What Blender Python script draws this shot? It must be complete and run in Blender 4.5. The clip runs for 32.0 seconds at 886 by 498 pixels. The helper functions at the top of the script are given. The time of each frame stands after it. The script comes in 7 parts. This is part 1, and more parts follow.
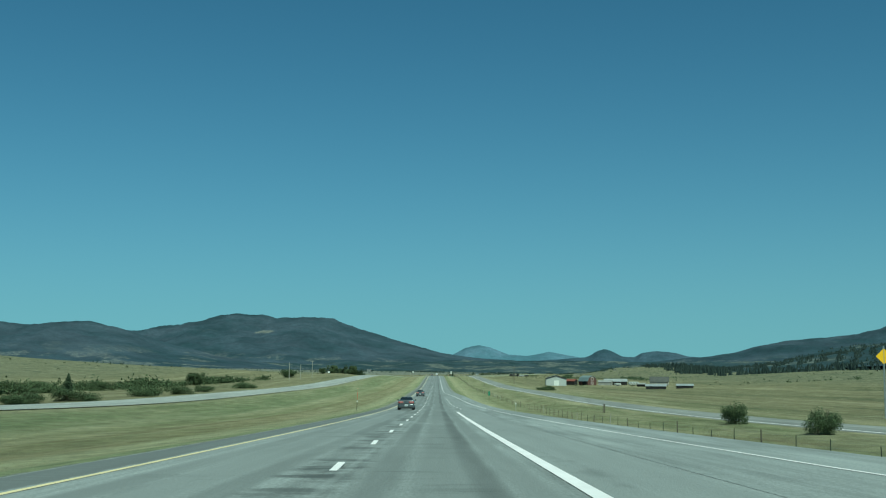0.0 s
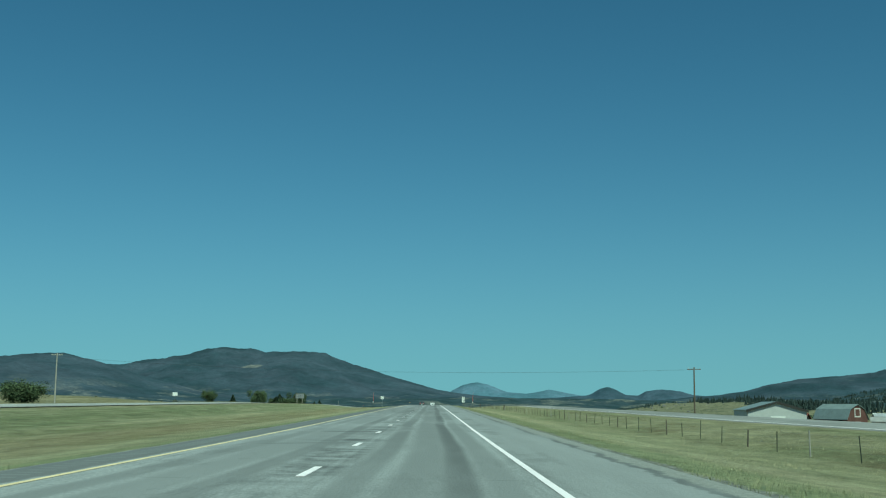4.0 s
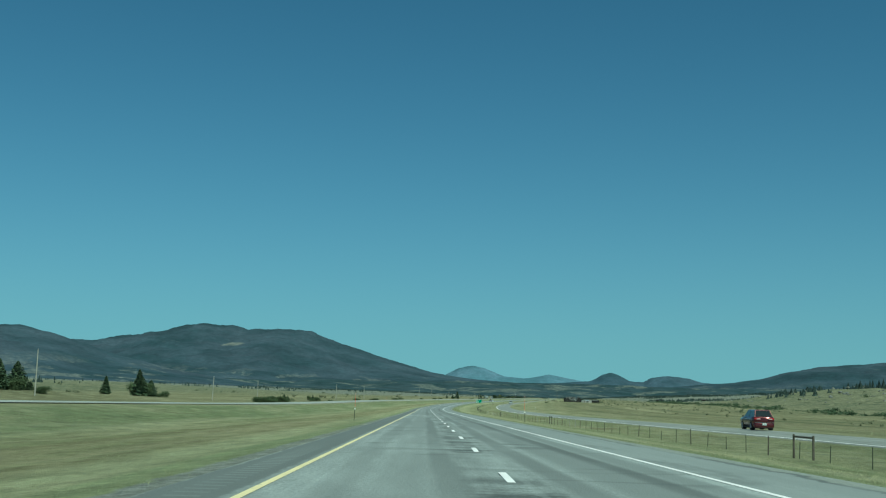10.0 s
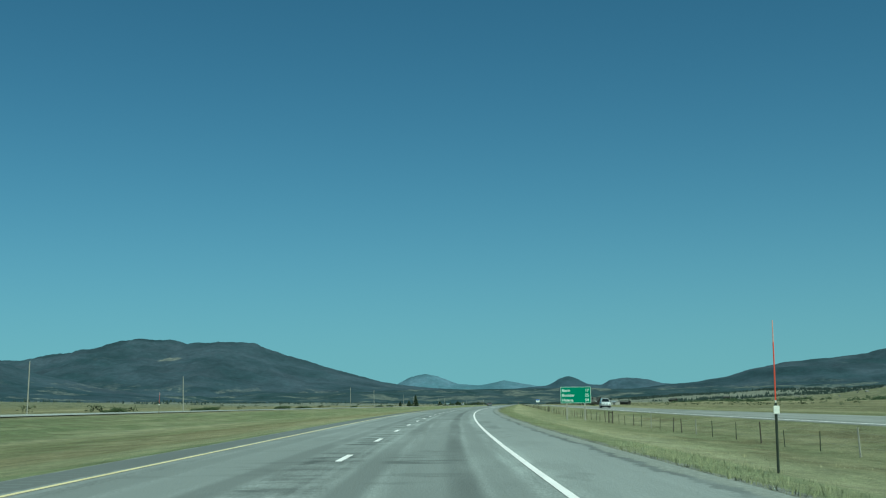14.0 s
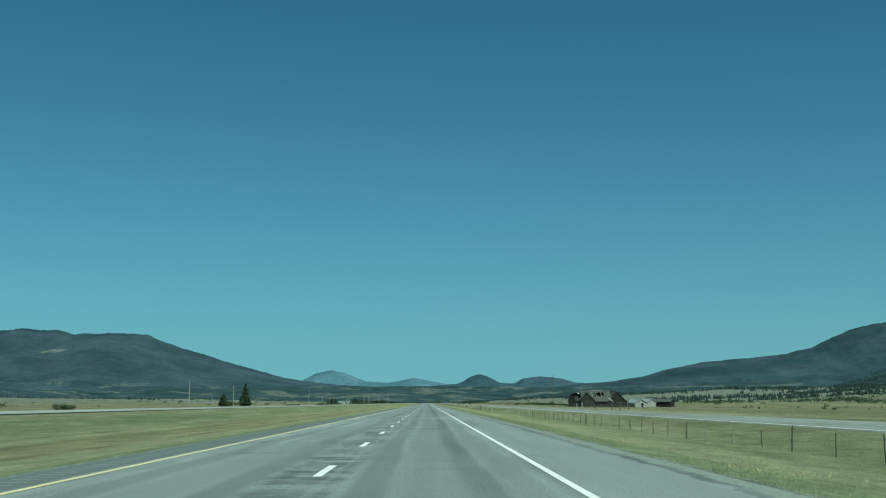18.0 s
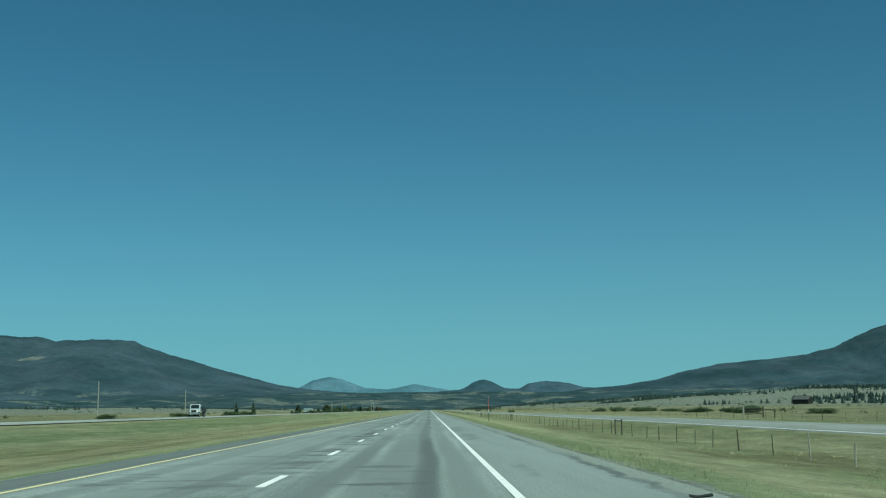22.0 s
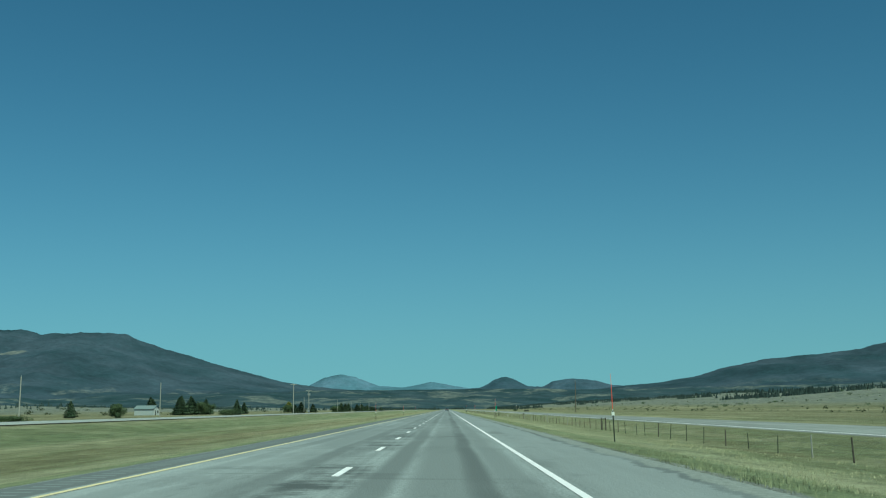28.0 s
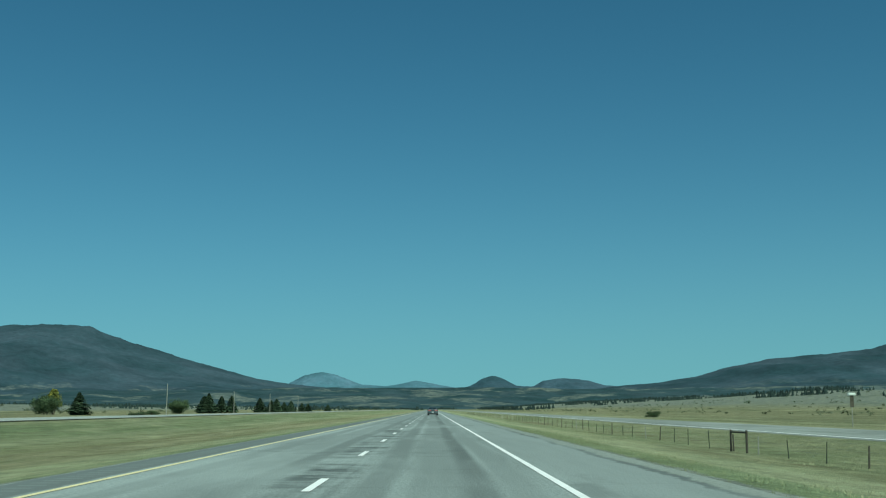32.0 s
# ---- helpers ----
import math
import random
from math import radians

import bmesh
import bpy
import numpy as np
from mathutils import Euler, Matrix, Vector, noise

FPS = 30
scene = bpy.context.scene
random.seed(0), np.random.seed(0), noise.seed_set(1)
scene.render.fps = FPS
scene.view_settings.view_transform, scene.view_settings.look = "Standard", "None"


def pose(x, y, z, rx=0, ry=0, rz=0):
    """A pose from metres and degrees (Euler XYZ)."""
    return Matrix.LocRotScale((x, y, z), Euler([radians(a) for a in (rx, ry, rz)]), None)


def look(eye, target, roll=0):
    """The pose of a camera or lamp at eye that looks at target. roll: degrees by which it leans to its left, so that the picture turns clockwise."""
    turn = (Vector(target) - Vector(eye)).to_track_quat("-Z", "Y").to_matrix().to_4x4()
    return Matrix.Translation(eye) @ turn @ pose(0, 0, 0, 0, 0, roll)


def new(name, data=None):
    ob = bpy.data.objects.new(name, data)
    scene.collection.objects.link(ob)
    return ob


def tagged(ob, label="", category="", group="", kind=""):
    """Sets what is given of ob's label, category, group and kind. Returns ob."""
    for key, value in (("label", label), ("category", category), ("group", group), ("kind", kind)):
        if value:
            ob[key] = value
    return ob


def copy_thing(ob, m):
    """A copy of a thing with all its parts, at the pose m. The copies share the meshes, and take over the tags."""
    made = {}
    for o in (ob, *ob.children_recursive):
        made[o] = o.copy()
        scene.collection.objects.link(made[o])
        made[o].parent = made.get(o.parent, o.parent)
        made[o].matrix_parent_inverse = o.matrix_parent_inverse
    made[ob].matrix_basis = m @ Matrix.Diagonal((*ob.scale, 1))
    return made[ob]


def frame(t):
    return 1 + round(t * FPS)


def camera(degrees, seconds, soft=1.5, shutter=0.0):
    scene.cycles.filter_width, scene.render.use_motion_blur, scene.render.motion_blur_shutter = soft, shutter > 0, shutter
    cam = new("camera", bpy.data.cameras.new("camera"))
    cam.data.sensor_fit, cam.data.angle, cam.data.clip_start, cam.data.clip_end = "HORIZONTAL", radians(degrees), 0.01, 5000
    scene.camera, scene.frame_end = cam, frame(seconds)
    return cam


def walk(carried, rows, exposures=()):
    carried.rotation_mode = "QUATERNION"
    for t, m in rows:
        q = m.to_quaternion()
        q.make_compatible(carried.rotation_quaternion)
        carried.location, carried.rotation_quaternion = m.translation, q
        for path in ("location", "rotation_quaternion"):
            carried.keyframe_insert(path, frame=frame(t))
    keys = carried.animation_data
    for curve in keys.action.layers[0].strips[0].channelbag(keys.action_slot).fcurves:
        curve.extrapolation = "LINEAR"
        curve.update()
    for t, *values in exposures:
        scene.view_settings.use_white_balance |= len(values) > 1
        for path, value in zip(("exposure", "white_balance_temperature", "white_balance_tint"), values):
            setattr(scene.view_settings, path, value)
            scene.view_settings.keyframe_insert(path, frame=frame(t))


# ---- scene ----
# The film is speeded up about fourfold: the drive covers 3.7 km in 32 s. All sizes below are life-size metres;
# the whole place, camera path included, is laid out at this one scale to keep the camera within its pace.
S = 0.31

cam = camera(41.1, 32.0, soft=1.2)
# seconds, place, heading, pitch and roll of the dashboard camera
DRIVE = (
    (0, 1.83, -1.09, 8.564, 6.5, 5.93, 0.34),
    (0.5, -4.676, 55.785, 7.12, 6.11, 5.81, 0.19),
    (1, -11.193, 112.77, 5.856, 6.14, 6.37, -1.14),
    (1.5, -18.246, 171.648, 4.942, 6.42, 6.66, 0.21),
    (2, -25.34, 230.62, 4.524, 6.3, 7.16, -0.68),
    (2.5, -32.16, 287.46, 4.351, 6.51, 7.21, -0.08),
    (3, -38.98, 344.31, 4.18, 6.68, 7.45, 0.82),
    (3.5, -45.8, 401.95, 4.1, 6.48, 7.33, 1.07),
    (4, -52.59, 459.61, 4.26, 6.37, 7.76, 0.69),
    (4.5, -59.38, 517.26, 4.65, 6.26, 8.18, 0.31),
    (5, -66.16, 574.91, 5.17, 6.14, 8.61, -0.07),
    (5.5, -73.000, 632.554, 5.66, 6.03, 9.03, -0.44),
    (6, -79.798, 690.201, 6.12, 6.49, 7.99, -0.68),
    (6.5, -87.485, 748.315, 6.49, 7.13, 8.51, -0.77),
    (7, -95.166, 806.44, 6.68, 6.95, 8.42, 0.19),
    (7.5, -102.68, 864.55, 6.69, 7.05, 7.53, 1.1),
    (8, -110.844, 922.59, 6.52, 7.53, 7.37, 1.35),
    (8.5, -118.275, 983.53, 6.15, 6.63, 7.72, 1.33),
    (9, -125.729, 1044.47, 5.59, 6.17, 7.16, 1.64),
    (9.5, -132.477, 1103.08, 4.95, 6.18, 7.08, 1.59),
    (10, -139.226, 1161.69, 4.31, 6.14, 7.01, 1.6),
    (10.5, -145.314, 1220.27, 3.69, 5.33, 6.91, 1.47),
    (11, -151.395, 1278.86, 3.07, 5.46, 6.98, 0.31),
    (11.5, -157.864, 1336.91, 2.46, 5.79, 6.85, -0.21),
    (12, -164.340, 1394.956, 1.86, 5.92, 7.01, -0.41),
    (12.5, -170.780, 1453.246, 1.34, 5.71, 6.97, -1.19),
    (13, -176.920, 1511.556, 0.97, 5.26, 7.25, -0.67),
    (13.5, -182.570, 1569.896, 0.74, 4.92, 7.32, -0.8),
    (14, -187.170, 1628.326, 0.67, 3.58, 7.51, -0.52),
    (14.5, -190.640, 1686.517, 0.74, 2.45, 7.32, -1.01),
    (15, -193.03, 1744.76, 0.87, 1.34, 7.37, -0.98),
    (15.5, -194.44, 1803.04, 0.97, 0.22, 7.42, -0.95),
    (16, -194.85, 1861.34, 1.04, -0.71, 7.47, -0.92),
    (16.5, -194.86, 1919.68, 1.08, -0.83, 7.52, -0.89),
    (17, -194.853, 1978.010, 1.09, -0.55, 7.61, -0.07),
    (17.5, -195.080, 2037.460, 1.1, -0.25, 7.54, -0.42),
    (18, -195.257, 2096.810, 1.1, -0.74, 7.41, 0.04),
    (18.5, -195.154, 2153.960, 1.1, -0.57, 7.53, -0.04),
    (19, -195.041, 2211.010, 1.1, -0.67, 7.46, -0.24),
    (19.5, -194.968, 2269.11, 1.1, -0.54, 7.55, -0),
    (20, -194.986, 2327.21, 1.1, -0.61, 7.68, -0.23),
    (20.5, -194.883, 2385.31, 1.1, -0.67, 7.57, -0.16),
    (21, -194.83, 2443.41, 1.1, -0.74, 7.68, -0.43),
    (21.5, -194.687, 2501.96, 1.1, -0.97, 7.65, -0.73),
    (22, -194.432, 2560.51, 1.1, -0.73, 7.73, -0.54),
    (22.5, -194.484, 2619.06, 1.1, -0.53, 7.74, -0.52),
    (23, -194.49, 2677.61, 1.1, -0.33, 7.42, -0.64),
    (23.5, -194.83, 2735.81, 1.1, -0.18, 7.61, -0.5),
    (24, -195.17, 2794.01, 1.1, -0.6, 7.49, -0.33),
    (24.5, -195.15, 2852.88, 1.1, -0.78, 7.49, -0.88),
    (25, -195.049, 2911.76, 1.1, -0.72, 7.5, -0.77),
    (25.5, -194.939, 2970.63, 1.1, -0.66, 7.51, -0.65),
    (26, -194.782, 3029.51, 1.1, -0.6, 7.51, -0.54),
    (26.5, -194.576, 3088.38, 1.1, -0.55, 7.52, -0.42),
    (27, -194.447, 3147.26, 1.1, -0.66, 7.53, -0.22),
    (27.5, -194.76, 3206.13, 1.1, -0.08, 7.68, -0.78),
    (28, -195.03, 3265.01, 1.1, 0.13, 7.71, -0.49),
    (28.5, -195.174, 3323.41, 1.1, -0.41, 7.68, -0.06),
    (29, -195.419, 3381.81, 1.1, -0.4, 7.62, -0.06),
    (29.5, -195.482, 3440.21, 1.1, -0.53, 7.68, -0.2),
    (30, -195.545, 3498.61, 1.1, -0.78, 7.71, -0.2),
    (30.5, -195.31, 3557.01, 1.1, -0.88, 7.69, 0.09),
    (31, -195.046, 3615.41, 1.1, -0.55, 7.63, -0.12),
    (31.5, -195.119, 3673.81, 1.1, -0.47, 7.77, -0.28),
    (32, -195.212, 3732.21, 1.1, -0.52, 7.71, -0.02),
)
walk(cam, [(t, pose(x * S, y * S, z * S, 90 + pitch, 0, yaw) @ pose(0, 0, 0, 0, 0, roll))
           for t, x, y, z, yaw, pitch, roll in DRIVE],
     exposures=[(0, -0.03, 5900, -38), (7.5, -0.03, 5900, -38), (9, -0.08, 5900, -38), (10.3, -0.03, 5900, -38), (32, -0.03, 5900, -38)])

# ---- sky and sun ----
SUN_TO = Vector((0.40, -0.58, 1.0)).normalized()
world = bpy.data.worlds.new("sky")
scene.world = world
world.use_nodes = True
wn = world.node_tree
sky = wn.nodes.new("ShaderNodeTexSky")
sky.sky_type = "NISHITA"
sky.sun_disc = False
sky.sun_elevation = math.asin(SUN_TO.z)
sky.sun_rotation = math.atan2(SUN_TO.x, SUN_TO.y)
sky.altitude = 5200
sky.air_density, sky.dust_density, sky.ozone_density = 1.1, 0.0, 10.0
wn.nodes["Background"].inputs["Strength"].default_value = 0.106


def sky_node(kind, op="", **sets):
    n = wn.nodes.new("ShaderNode" + kind)
    if op:
        n.operation = op
    for k, v in sets.items():
        n.inputs[int(k[1:])].default_value = v
    return n


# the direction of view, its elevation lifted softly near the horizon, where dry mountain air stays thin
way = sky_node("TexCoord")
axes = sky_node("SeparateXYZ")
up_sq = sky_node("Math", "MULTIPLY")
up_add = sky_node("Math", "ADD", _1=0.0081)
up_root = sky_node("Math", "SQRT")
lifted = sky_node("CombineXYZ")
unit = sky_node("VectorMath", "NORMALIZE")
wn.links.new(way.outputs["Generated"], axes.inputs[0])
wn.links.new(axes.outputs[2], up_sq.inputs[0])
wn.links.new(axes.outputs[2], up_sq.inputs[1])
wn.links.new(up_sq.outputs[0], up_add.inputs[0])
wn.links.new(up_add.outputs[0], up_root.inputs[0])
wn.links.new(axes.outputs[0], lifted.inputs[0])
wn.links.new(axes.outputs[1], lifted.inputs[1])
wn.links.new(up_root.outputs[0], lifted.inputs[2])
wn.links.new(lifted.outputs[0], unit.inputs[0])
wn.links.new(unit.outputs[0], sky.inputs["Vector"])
# the windscreen's teal tint, over the whole sky alike
tint = wn.nodes.new("ShaderNodeMix")
tint.data_type, tint.blend_type = "RGBA", "MULTIPLY"
tint.inputs["Factor"].default_value = 1.0
tint.inputs["B"].default_value = (1.0, 1.035, 0.88, 1.0)
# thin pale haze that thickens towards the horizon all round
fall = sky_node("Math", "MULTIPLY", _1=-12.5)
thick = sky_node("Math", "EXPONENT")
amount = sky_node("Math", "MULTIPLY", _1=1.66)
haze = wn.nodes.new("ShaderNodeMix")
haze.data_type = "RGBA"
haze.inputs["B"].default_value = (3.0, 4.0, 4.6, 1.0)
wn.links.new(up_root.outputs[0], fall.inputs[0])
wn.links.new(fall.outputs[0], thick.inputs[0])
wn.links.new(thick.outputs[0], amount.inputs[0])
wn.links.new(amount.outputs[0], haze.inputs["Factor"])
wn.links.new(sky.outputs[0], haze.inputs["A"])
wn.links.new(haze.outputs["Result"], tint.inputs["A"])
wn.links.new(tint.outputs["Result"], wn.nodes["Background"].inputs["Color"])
sun = new("sun", bpy.data.lights.new("sun", "SUN"))
sun.data.energy, sun.data.angle, sun.data.color = 4.75, radians(0.53), (1.0, 0.905, 0.86)
sun.matrix_world = look(SUN_TO * 100, (0, 0, 0))


# ---- materials ----
class Mat:
    """A small builder of node materials."""

    def __init__(self, name, rough=0.8, metal=0.0, spec=0.3):
        self.m = bpy.data.materials.new(name)
        self.m.use_nodes = True
        self.t = self.m.node_tree
        self.b = self.t.nodes["Principled BSDF"]
        self.b.inputs["Roughness"].default_value = rough
        self.b.inputs["Metallic"].default_value = metal
        self.b.inputs["Specular IOR Level"].default_value = spec

    def node(self, kind, **sets):
        n = self.t.nodes.new("ShaderNode" + kind)
        for k, v in sets.items():
            n.inputs[k.replace("_", " ")].default_value = v
        return n

    def link(self, a, b):
        self.t.links.new(a, b)

    def coords(self, scale=(1, 1, 1), uv=False):
        tc = self.node("TexCoord")
        mp = self.node("Mapping")
        mp.inputs["Scale"].default_value = scale
        self.link(tc.outputs["UV" if uv else "Object"], mp.inputs[0])
        return mp.outputs[0]

    def noise(self, size, detail=4, rough=0.6, stretch=(1, 1, 1), uv=False):
        n = self.node("TexNoise", Scale=1.0 / size, Detail=detail, Roughness=rough)
        self.link(self.coords(stretch, uv), n.inputs["Vector"])
        return n.outputs["Fac"]

    def ramp(self, fac, *stops):
        r = self.node("ValToRGB")
        e = r.color_ramp.elements
        while len(e) < len(stops):
            e.new(0.5)
        for el, (p, col) in zip(e, stops):
            el.position = p
            el.color = (*col, 1) if isinstance(col, tuple) else (col, col, col, 1)
        self.link(fac, r.inputs[0])
        return r.outputs[0]

    def mix(self, fac, a, b, mode="MIX"):
        n = self.t.nodes.new("ShaderNodeMix")
        n.data_type, n.blend_type = "RGBA", mode
        for sock, v in ((n.inputs["Factor"], fac), (n.inputs["A"], a), (n.inputs["B"], b)):
            if isinstance(v, bpy.types.NodeSocket):
                self.link(v, sock)
            elif isinstance(v, tuple):
                sock.default_value = (*v, 1)
            else:
                sock.default_value = v
        return n.outputs["Result"]

    def math(self, op, a, b=0.0):
        n = self.t.nodes.new("ShaderNodeMath")
        n.operation = op
        for sock, v in zip(n.inputs, (a, b)):
            if isinstance(v, bpy.types.NodeSocket):
                self.link(v, sock)
            else:
                sock.default_value = v
        return n.outputs[0]

    def color(self, c):
        if isinstance(c, tuple):
            self.b.inputs["Base Color"].default_value = (*c, 1)
        else:
            self.link(c, self.b.inputs["Base Color"])
        return self

    def bump(self, fac, strength=0.3, dist=0.01):
        n = self.node("Bump", Strength=strength, Distance=dist)
        self.link(fac, n.inputs["Height"])
        self.link(n.outputs[0], self.b.inputs["Normal"])
        return self

    def island(self):
        return self.node("NewGeometry").outputs["Random Per Island"]

    def each(self):
        return self.node("ObjectInfo").outputs["Random"]


def plain(name, c, size=0.5, vary=0.18, rough=0.7, metal=0.0, bump=0.15, each=False, spec=0.3):
    """A surface of one colour with blotches, fine grain and slight relief."""
    m = Mat(name, rough, metal, spec)
    lo = tuple(v * (1 - vary) for v in c)
    hi = tuple(min(1, v * (1 + vary)) for v in c)
    n = m.noise(size, 6)
    col = m.ramp(n, (0.25, lo), (0.75, hi))
    fine = m.noise(size * 0.12, 3)
    col = m.mix(0.35, col, m.ramp(fine, (0.3, 0.7), (0.7, 1.25)), "MULTIPLY")
    if each:
        col = m.mix(0.6, col, m.ramp(m.each(), (0, 0.65), (1, 1.3)), "MULTIPLY")
    m.color(col)
    if bump:
        m.bump(fine, bump, size * 0.05)
    return m.m


def split_uv(m):
    tc = m.node("TexCoord")
    sp = m.node("SeparateXYZ")
    m.link(tc.outputs["UV"], sp.inputs[0])
    return sp.outputs[0], sp.outputs[1]


def band(m, u, mid, half, soft):
    """1 inside mid +- half, falling to 0 over soft."""
    d = m.math("ABSOLUTE", m.math("SUBTRACT", u, mid))
    n = m.node("MapRange")
    n.interpolation_type = "SMOOTHSTEP"
    n.inputs["From Min"].default_value, n.inputs["From Max"].default_value = half + soft, half
    m.link(d, n.inputs["Value"])
    return n.outputs[0]


def asphalt(name, base, lanes=(), edges=False):
    """Weathered asphalt; lanes: (middle, half width, darkness) of oil strips; edges: milled left shoulder, ragged right edge, scuffed joint."""
    m = Mat(name, 0.85, 0, 0.25)
    u, s = split_uv(m)

    def tone(col, f, k):
        return m.mix(f, col, tuple(v * k for v in base))

    broad = m.noise(7.0, 5, 0.6, (1, 0.10, 1), True)
    col = m.ramp(broad, (0.3, tuple(v * 0.84 for v in base)), (0.7, tuple(v * 1.14 for v in base)))
    streak = m.noise(0.8, 6, 0.7, (1, 0.02, 1), True)
    col = m.mix(0.9, col, m.ramp(streak, (0.30, 0.70), (0.70, 1.22)), "MULTIPLY")
    blotch = m.noise(0.9, 5, 0.7, (1, 0.07, 1), True)
    col = m.mix(0.8, col, m.ramp(blotch, (0.36, 0.74), (0.5, 1.0), (0.66, 1.16)), "MULTIPLY")
    grain = m.noise(0.05, 3, 0.6, (1, 0.3, 1), True)
    col = m.mix(0.6, col, m.ramp(grain, (0.3, 0.68), (0.7, 1.3)), "MULTIPLY")
    wob = m.math("ADD", u, m.math("MULTIPLY", m.math("SUBTRACT", m.noise(30.0, 2, 0.5, (0, 1, 1), True), 0.5), 0.5))
    for mid, half, dark in lanes:
        wear = m.ramp(m.noise(8.0, 5, 0.72, (0.8, 0.12, 1), True), (0.34, 0.42), (0.54, 1.0))
        col = tone(col, m.math("MULTIPLY", band(m, wob, mid, half * 0.45, half * 0.8), wear), dark)
    # tar marks, pale worn patches and thin cross cracks
    tar = m.noise(1.0, 6, 0.78, (0.9, 0.16, 1), True)
    patch = m.noise(26.0, 3, 0.6, (1.5, 0.35, 1), True)
    tarf = m.math("MULTIPLY", m.ramp(tar, (0.52, 0.0), (0.58, 1.0)), m.ramp(patch, (0.52, 0.0), (0.62, 1.0)))
    col = tone(col, m.math("MULTIPLY", tarf, 0.5), 0.4)
    pale = m.noise(5.0, 5, 0.7, (0.7, 0.12, 1), True)
    col = tone(col, m.math("MULTIPLY", m.ramp(pale, (0.55, 0.0), (0.64, 1.0)), 0.35), 1.35)
    crack = m.ramp(m.noise(16.0, 3, 0.5, (0.3, 1, 1), True), (0.4905, 0.0), (0.4945, 1.0), (0.4985, 0.0))
    col = tone(col, m.math("MULTIPLY", crack, m.ramp(m.noise(5.0, 3, 0.6, (1.2, 0.8, 1), True), (0.52, 0.0), (0.60, 0.7))), 0.35)
    if edges:
        rough_u = m.math("ADD", u, m.math("MULTIPLY", m.math("SUBTRACT", m.noise(0.8, 5, 0.75, (1, 0.5, 1), True), 0.5), 0.35))
        ragged = m.math("ADD", u, m.math("MULTIPLY", m.math("SUBTRACT", m.noise(2.2, 6, 0.8, (1, 0.6, 1), True), 0.5), 1.1))
        # smoother grey right shoulder, darker milled left shoulder with its cut grooves
        col = tone(col, m.math("MULTIPLY", band(m, u, 4.75, 0.8, 0.3), 0.7), 0.90)
        col = tone(col, m.math("MULTIPLY", band(m, rough_u, -4.12, 0.42, 0.12), 0.88), 0.46)
        saw = m.math("SINE", m.math("MULTIPLY", s, 2 * math.pi / 0.6))
        f = m.math("MULTIPLY", band(m, u, -4.12, 0.2, 0.03), m.ramp(saw, (0.5, 0.0), (0.7, 0.7)))
        col = tone(col, m.math("MULTIPLY", f, m.ramp(m.noise(40, 2, 0.5, (0, 1, 1), True), (0.4, 0.0), (0.6, 1.0))), 0.9)
        # the broken dark joint beside the lane line: short cross scuffs in a ragged strip
        hatch = m.noise(0.75, 5, 0.74, (0.28, 0.42, 1), True)
        where = m.ramp(m.noise(11.0, 4, 0.65, (0.3, 1, 1), True), (0.42, 0.2), (0.55, 1.0))
        f = m.math("MULTIPLY", m.math("MULTIPLY", band(m, ragged, -0.12, 0.32, 0.45), m.ramp(hatch, (0.44, 0.0), (0.56, 0.9))), where)
        col = tone(col, f, 0.27)
        # the same scuffs, thinner, across the left lane and down the middle of the right one
        hatch = m.noise(0.9, 5, 0.74, (0.22, 0.5, 1), True)
        where = m.ramp(m.noise(19.0, 4, 0.65, (0.5, 1, 1), True), (0.52, 0.0), (0.60, 1.0))
        for mid, half, k in ((-1.7, 1.2, 0.7), (1.75, 0.55, 0.8)):
            f = m.math("MULTIPLY", m.math("MULTIPLY", band(m, ragged, mid, half, 0.4), m.ramp(hatch, (0.53, 0.0), (0.60, k))), where)
            col = tone(col, f, 0.36)
        col = tone(col, m.math("MULTIPLY", band(m, rough_u, 0.22, 0.04, 0.05), 0.25), 1.25)
        # scuffed patches on the shoulder just beyond the edge line
        scuff = m.math("MULTIPLY", band(m, ragged, 4.05, 0.22, 0.3), m.ramp(m.noise(5.0, 5, 0.72, (1.0, 0.22, 1), True), (0.52, 0.0), (0.58, 0.6)))
        col = tone(col, scuff, 0.55)
        # the asphalt's dark broken lip, and gravel washed over it
        past = m.node("MapRange")
        past.inputs["From Min"].default_value, past.inputs["From Max"].default_value = 285, 315
        m.link(s, past.inputs["Value"])
        lip = m.math("MULTIPLY", band(m, ragged, 5.68, 0.07, 0.10), m.ramp(m.noise(7.0, 4, 0.7, (0.2, 0.7, 1), True), (0.38, 0.25), (0.56, 0.85)))
        col = tone(col, m.math("MULTIPLY", lip, past.outputs[0]), 0.36)
        gravel = m.ramp(m.noise(0.12, 4, 0.7, (1, 1, 1), True), (0.3, (0.15, 0.155, 0.145)), (0.7, (0.33, 0.335, 0.31)))
        col = m.mix(m.math("MULTIPLY", m.math("MULTIPLY", band(m, ragged, 6.25, 0.42, 0.14), past.outputs[0]), 0.85), col, gravel)
        col = m.mix(m.math("MULTIPLY", band(m, rough_u, -4.75, 0.12, 0.06), 0.85), col, gravel)
    m.color(col)
    m.bump(grain, 0.5, 0.01)
    return m.m


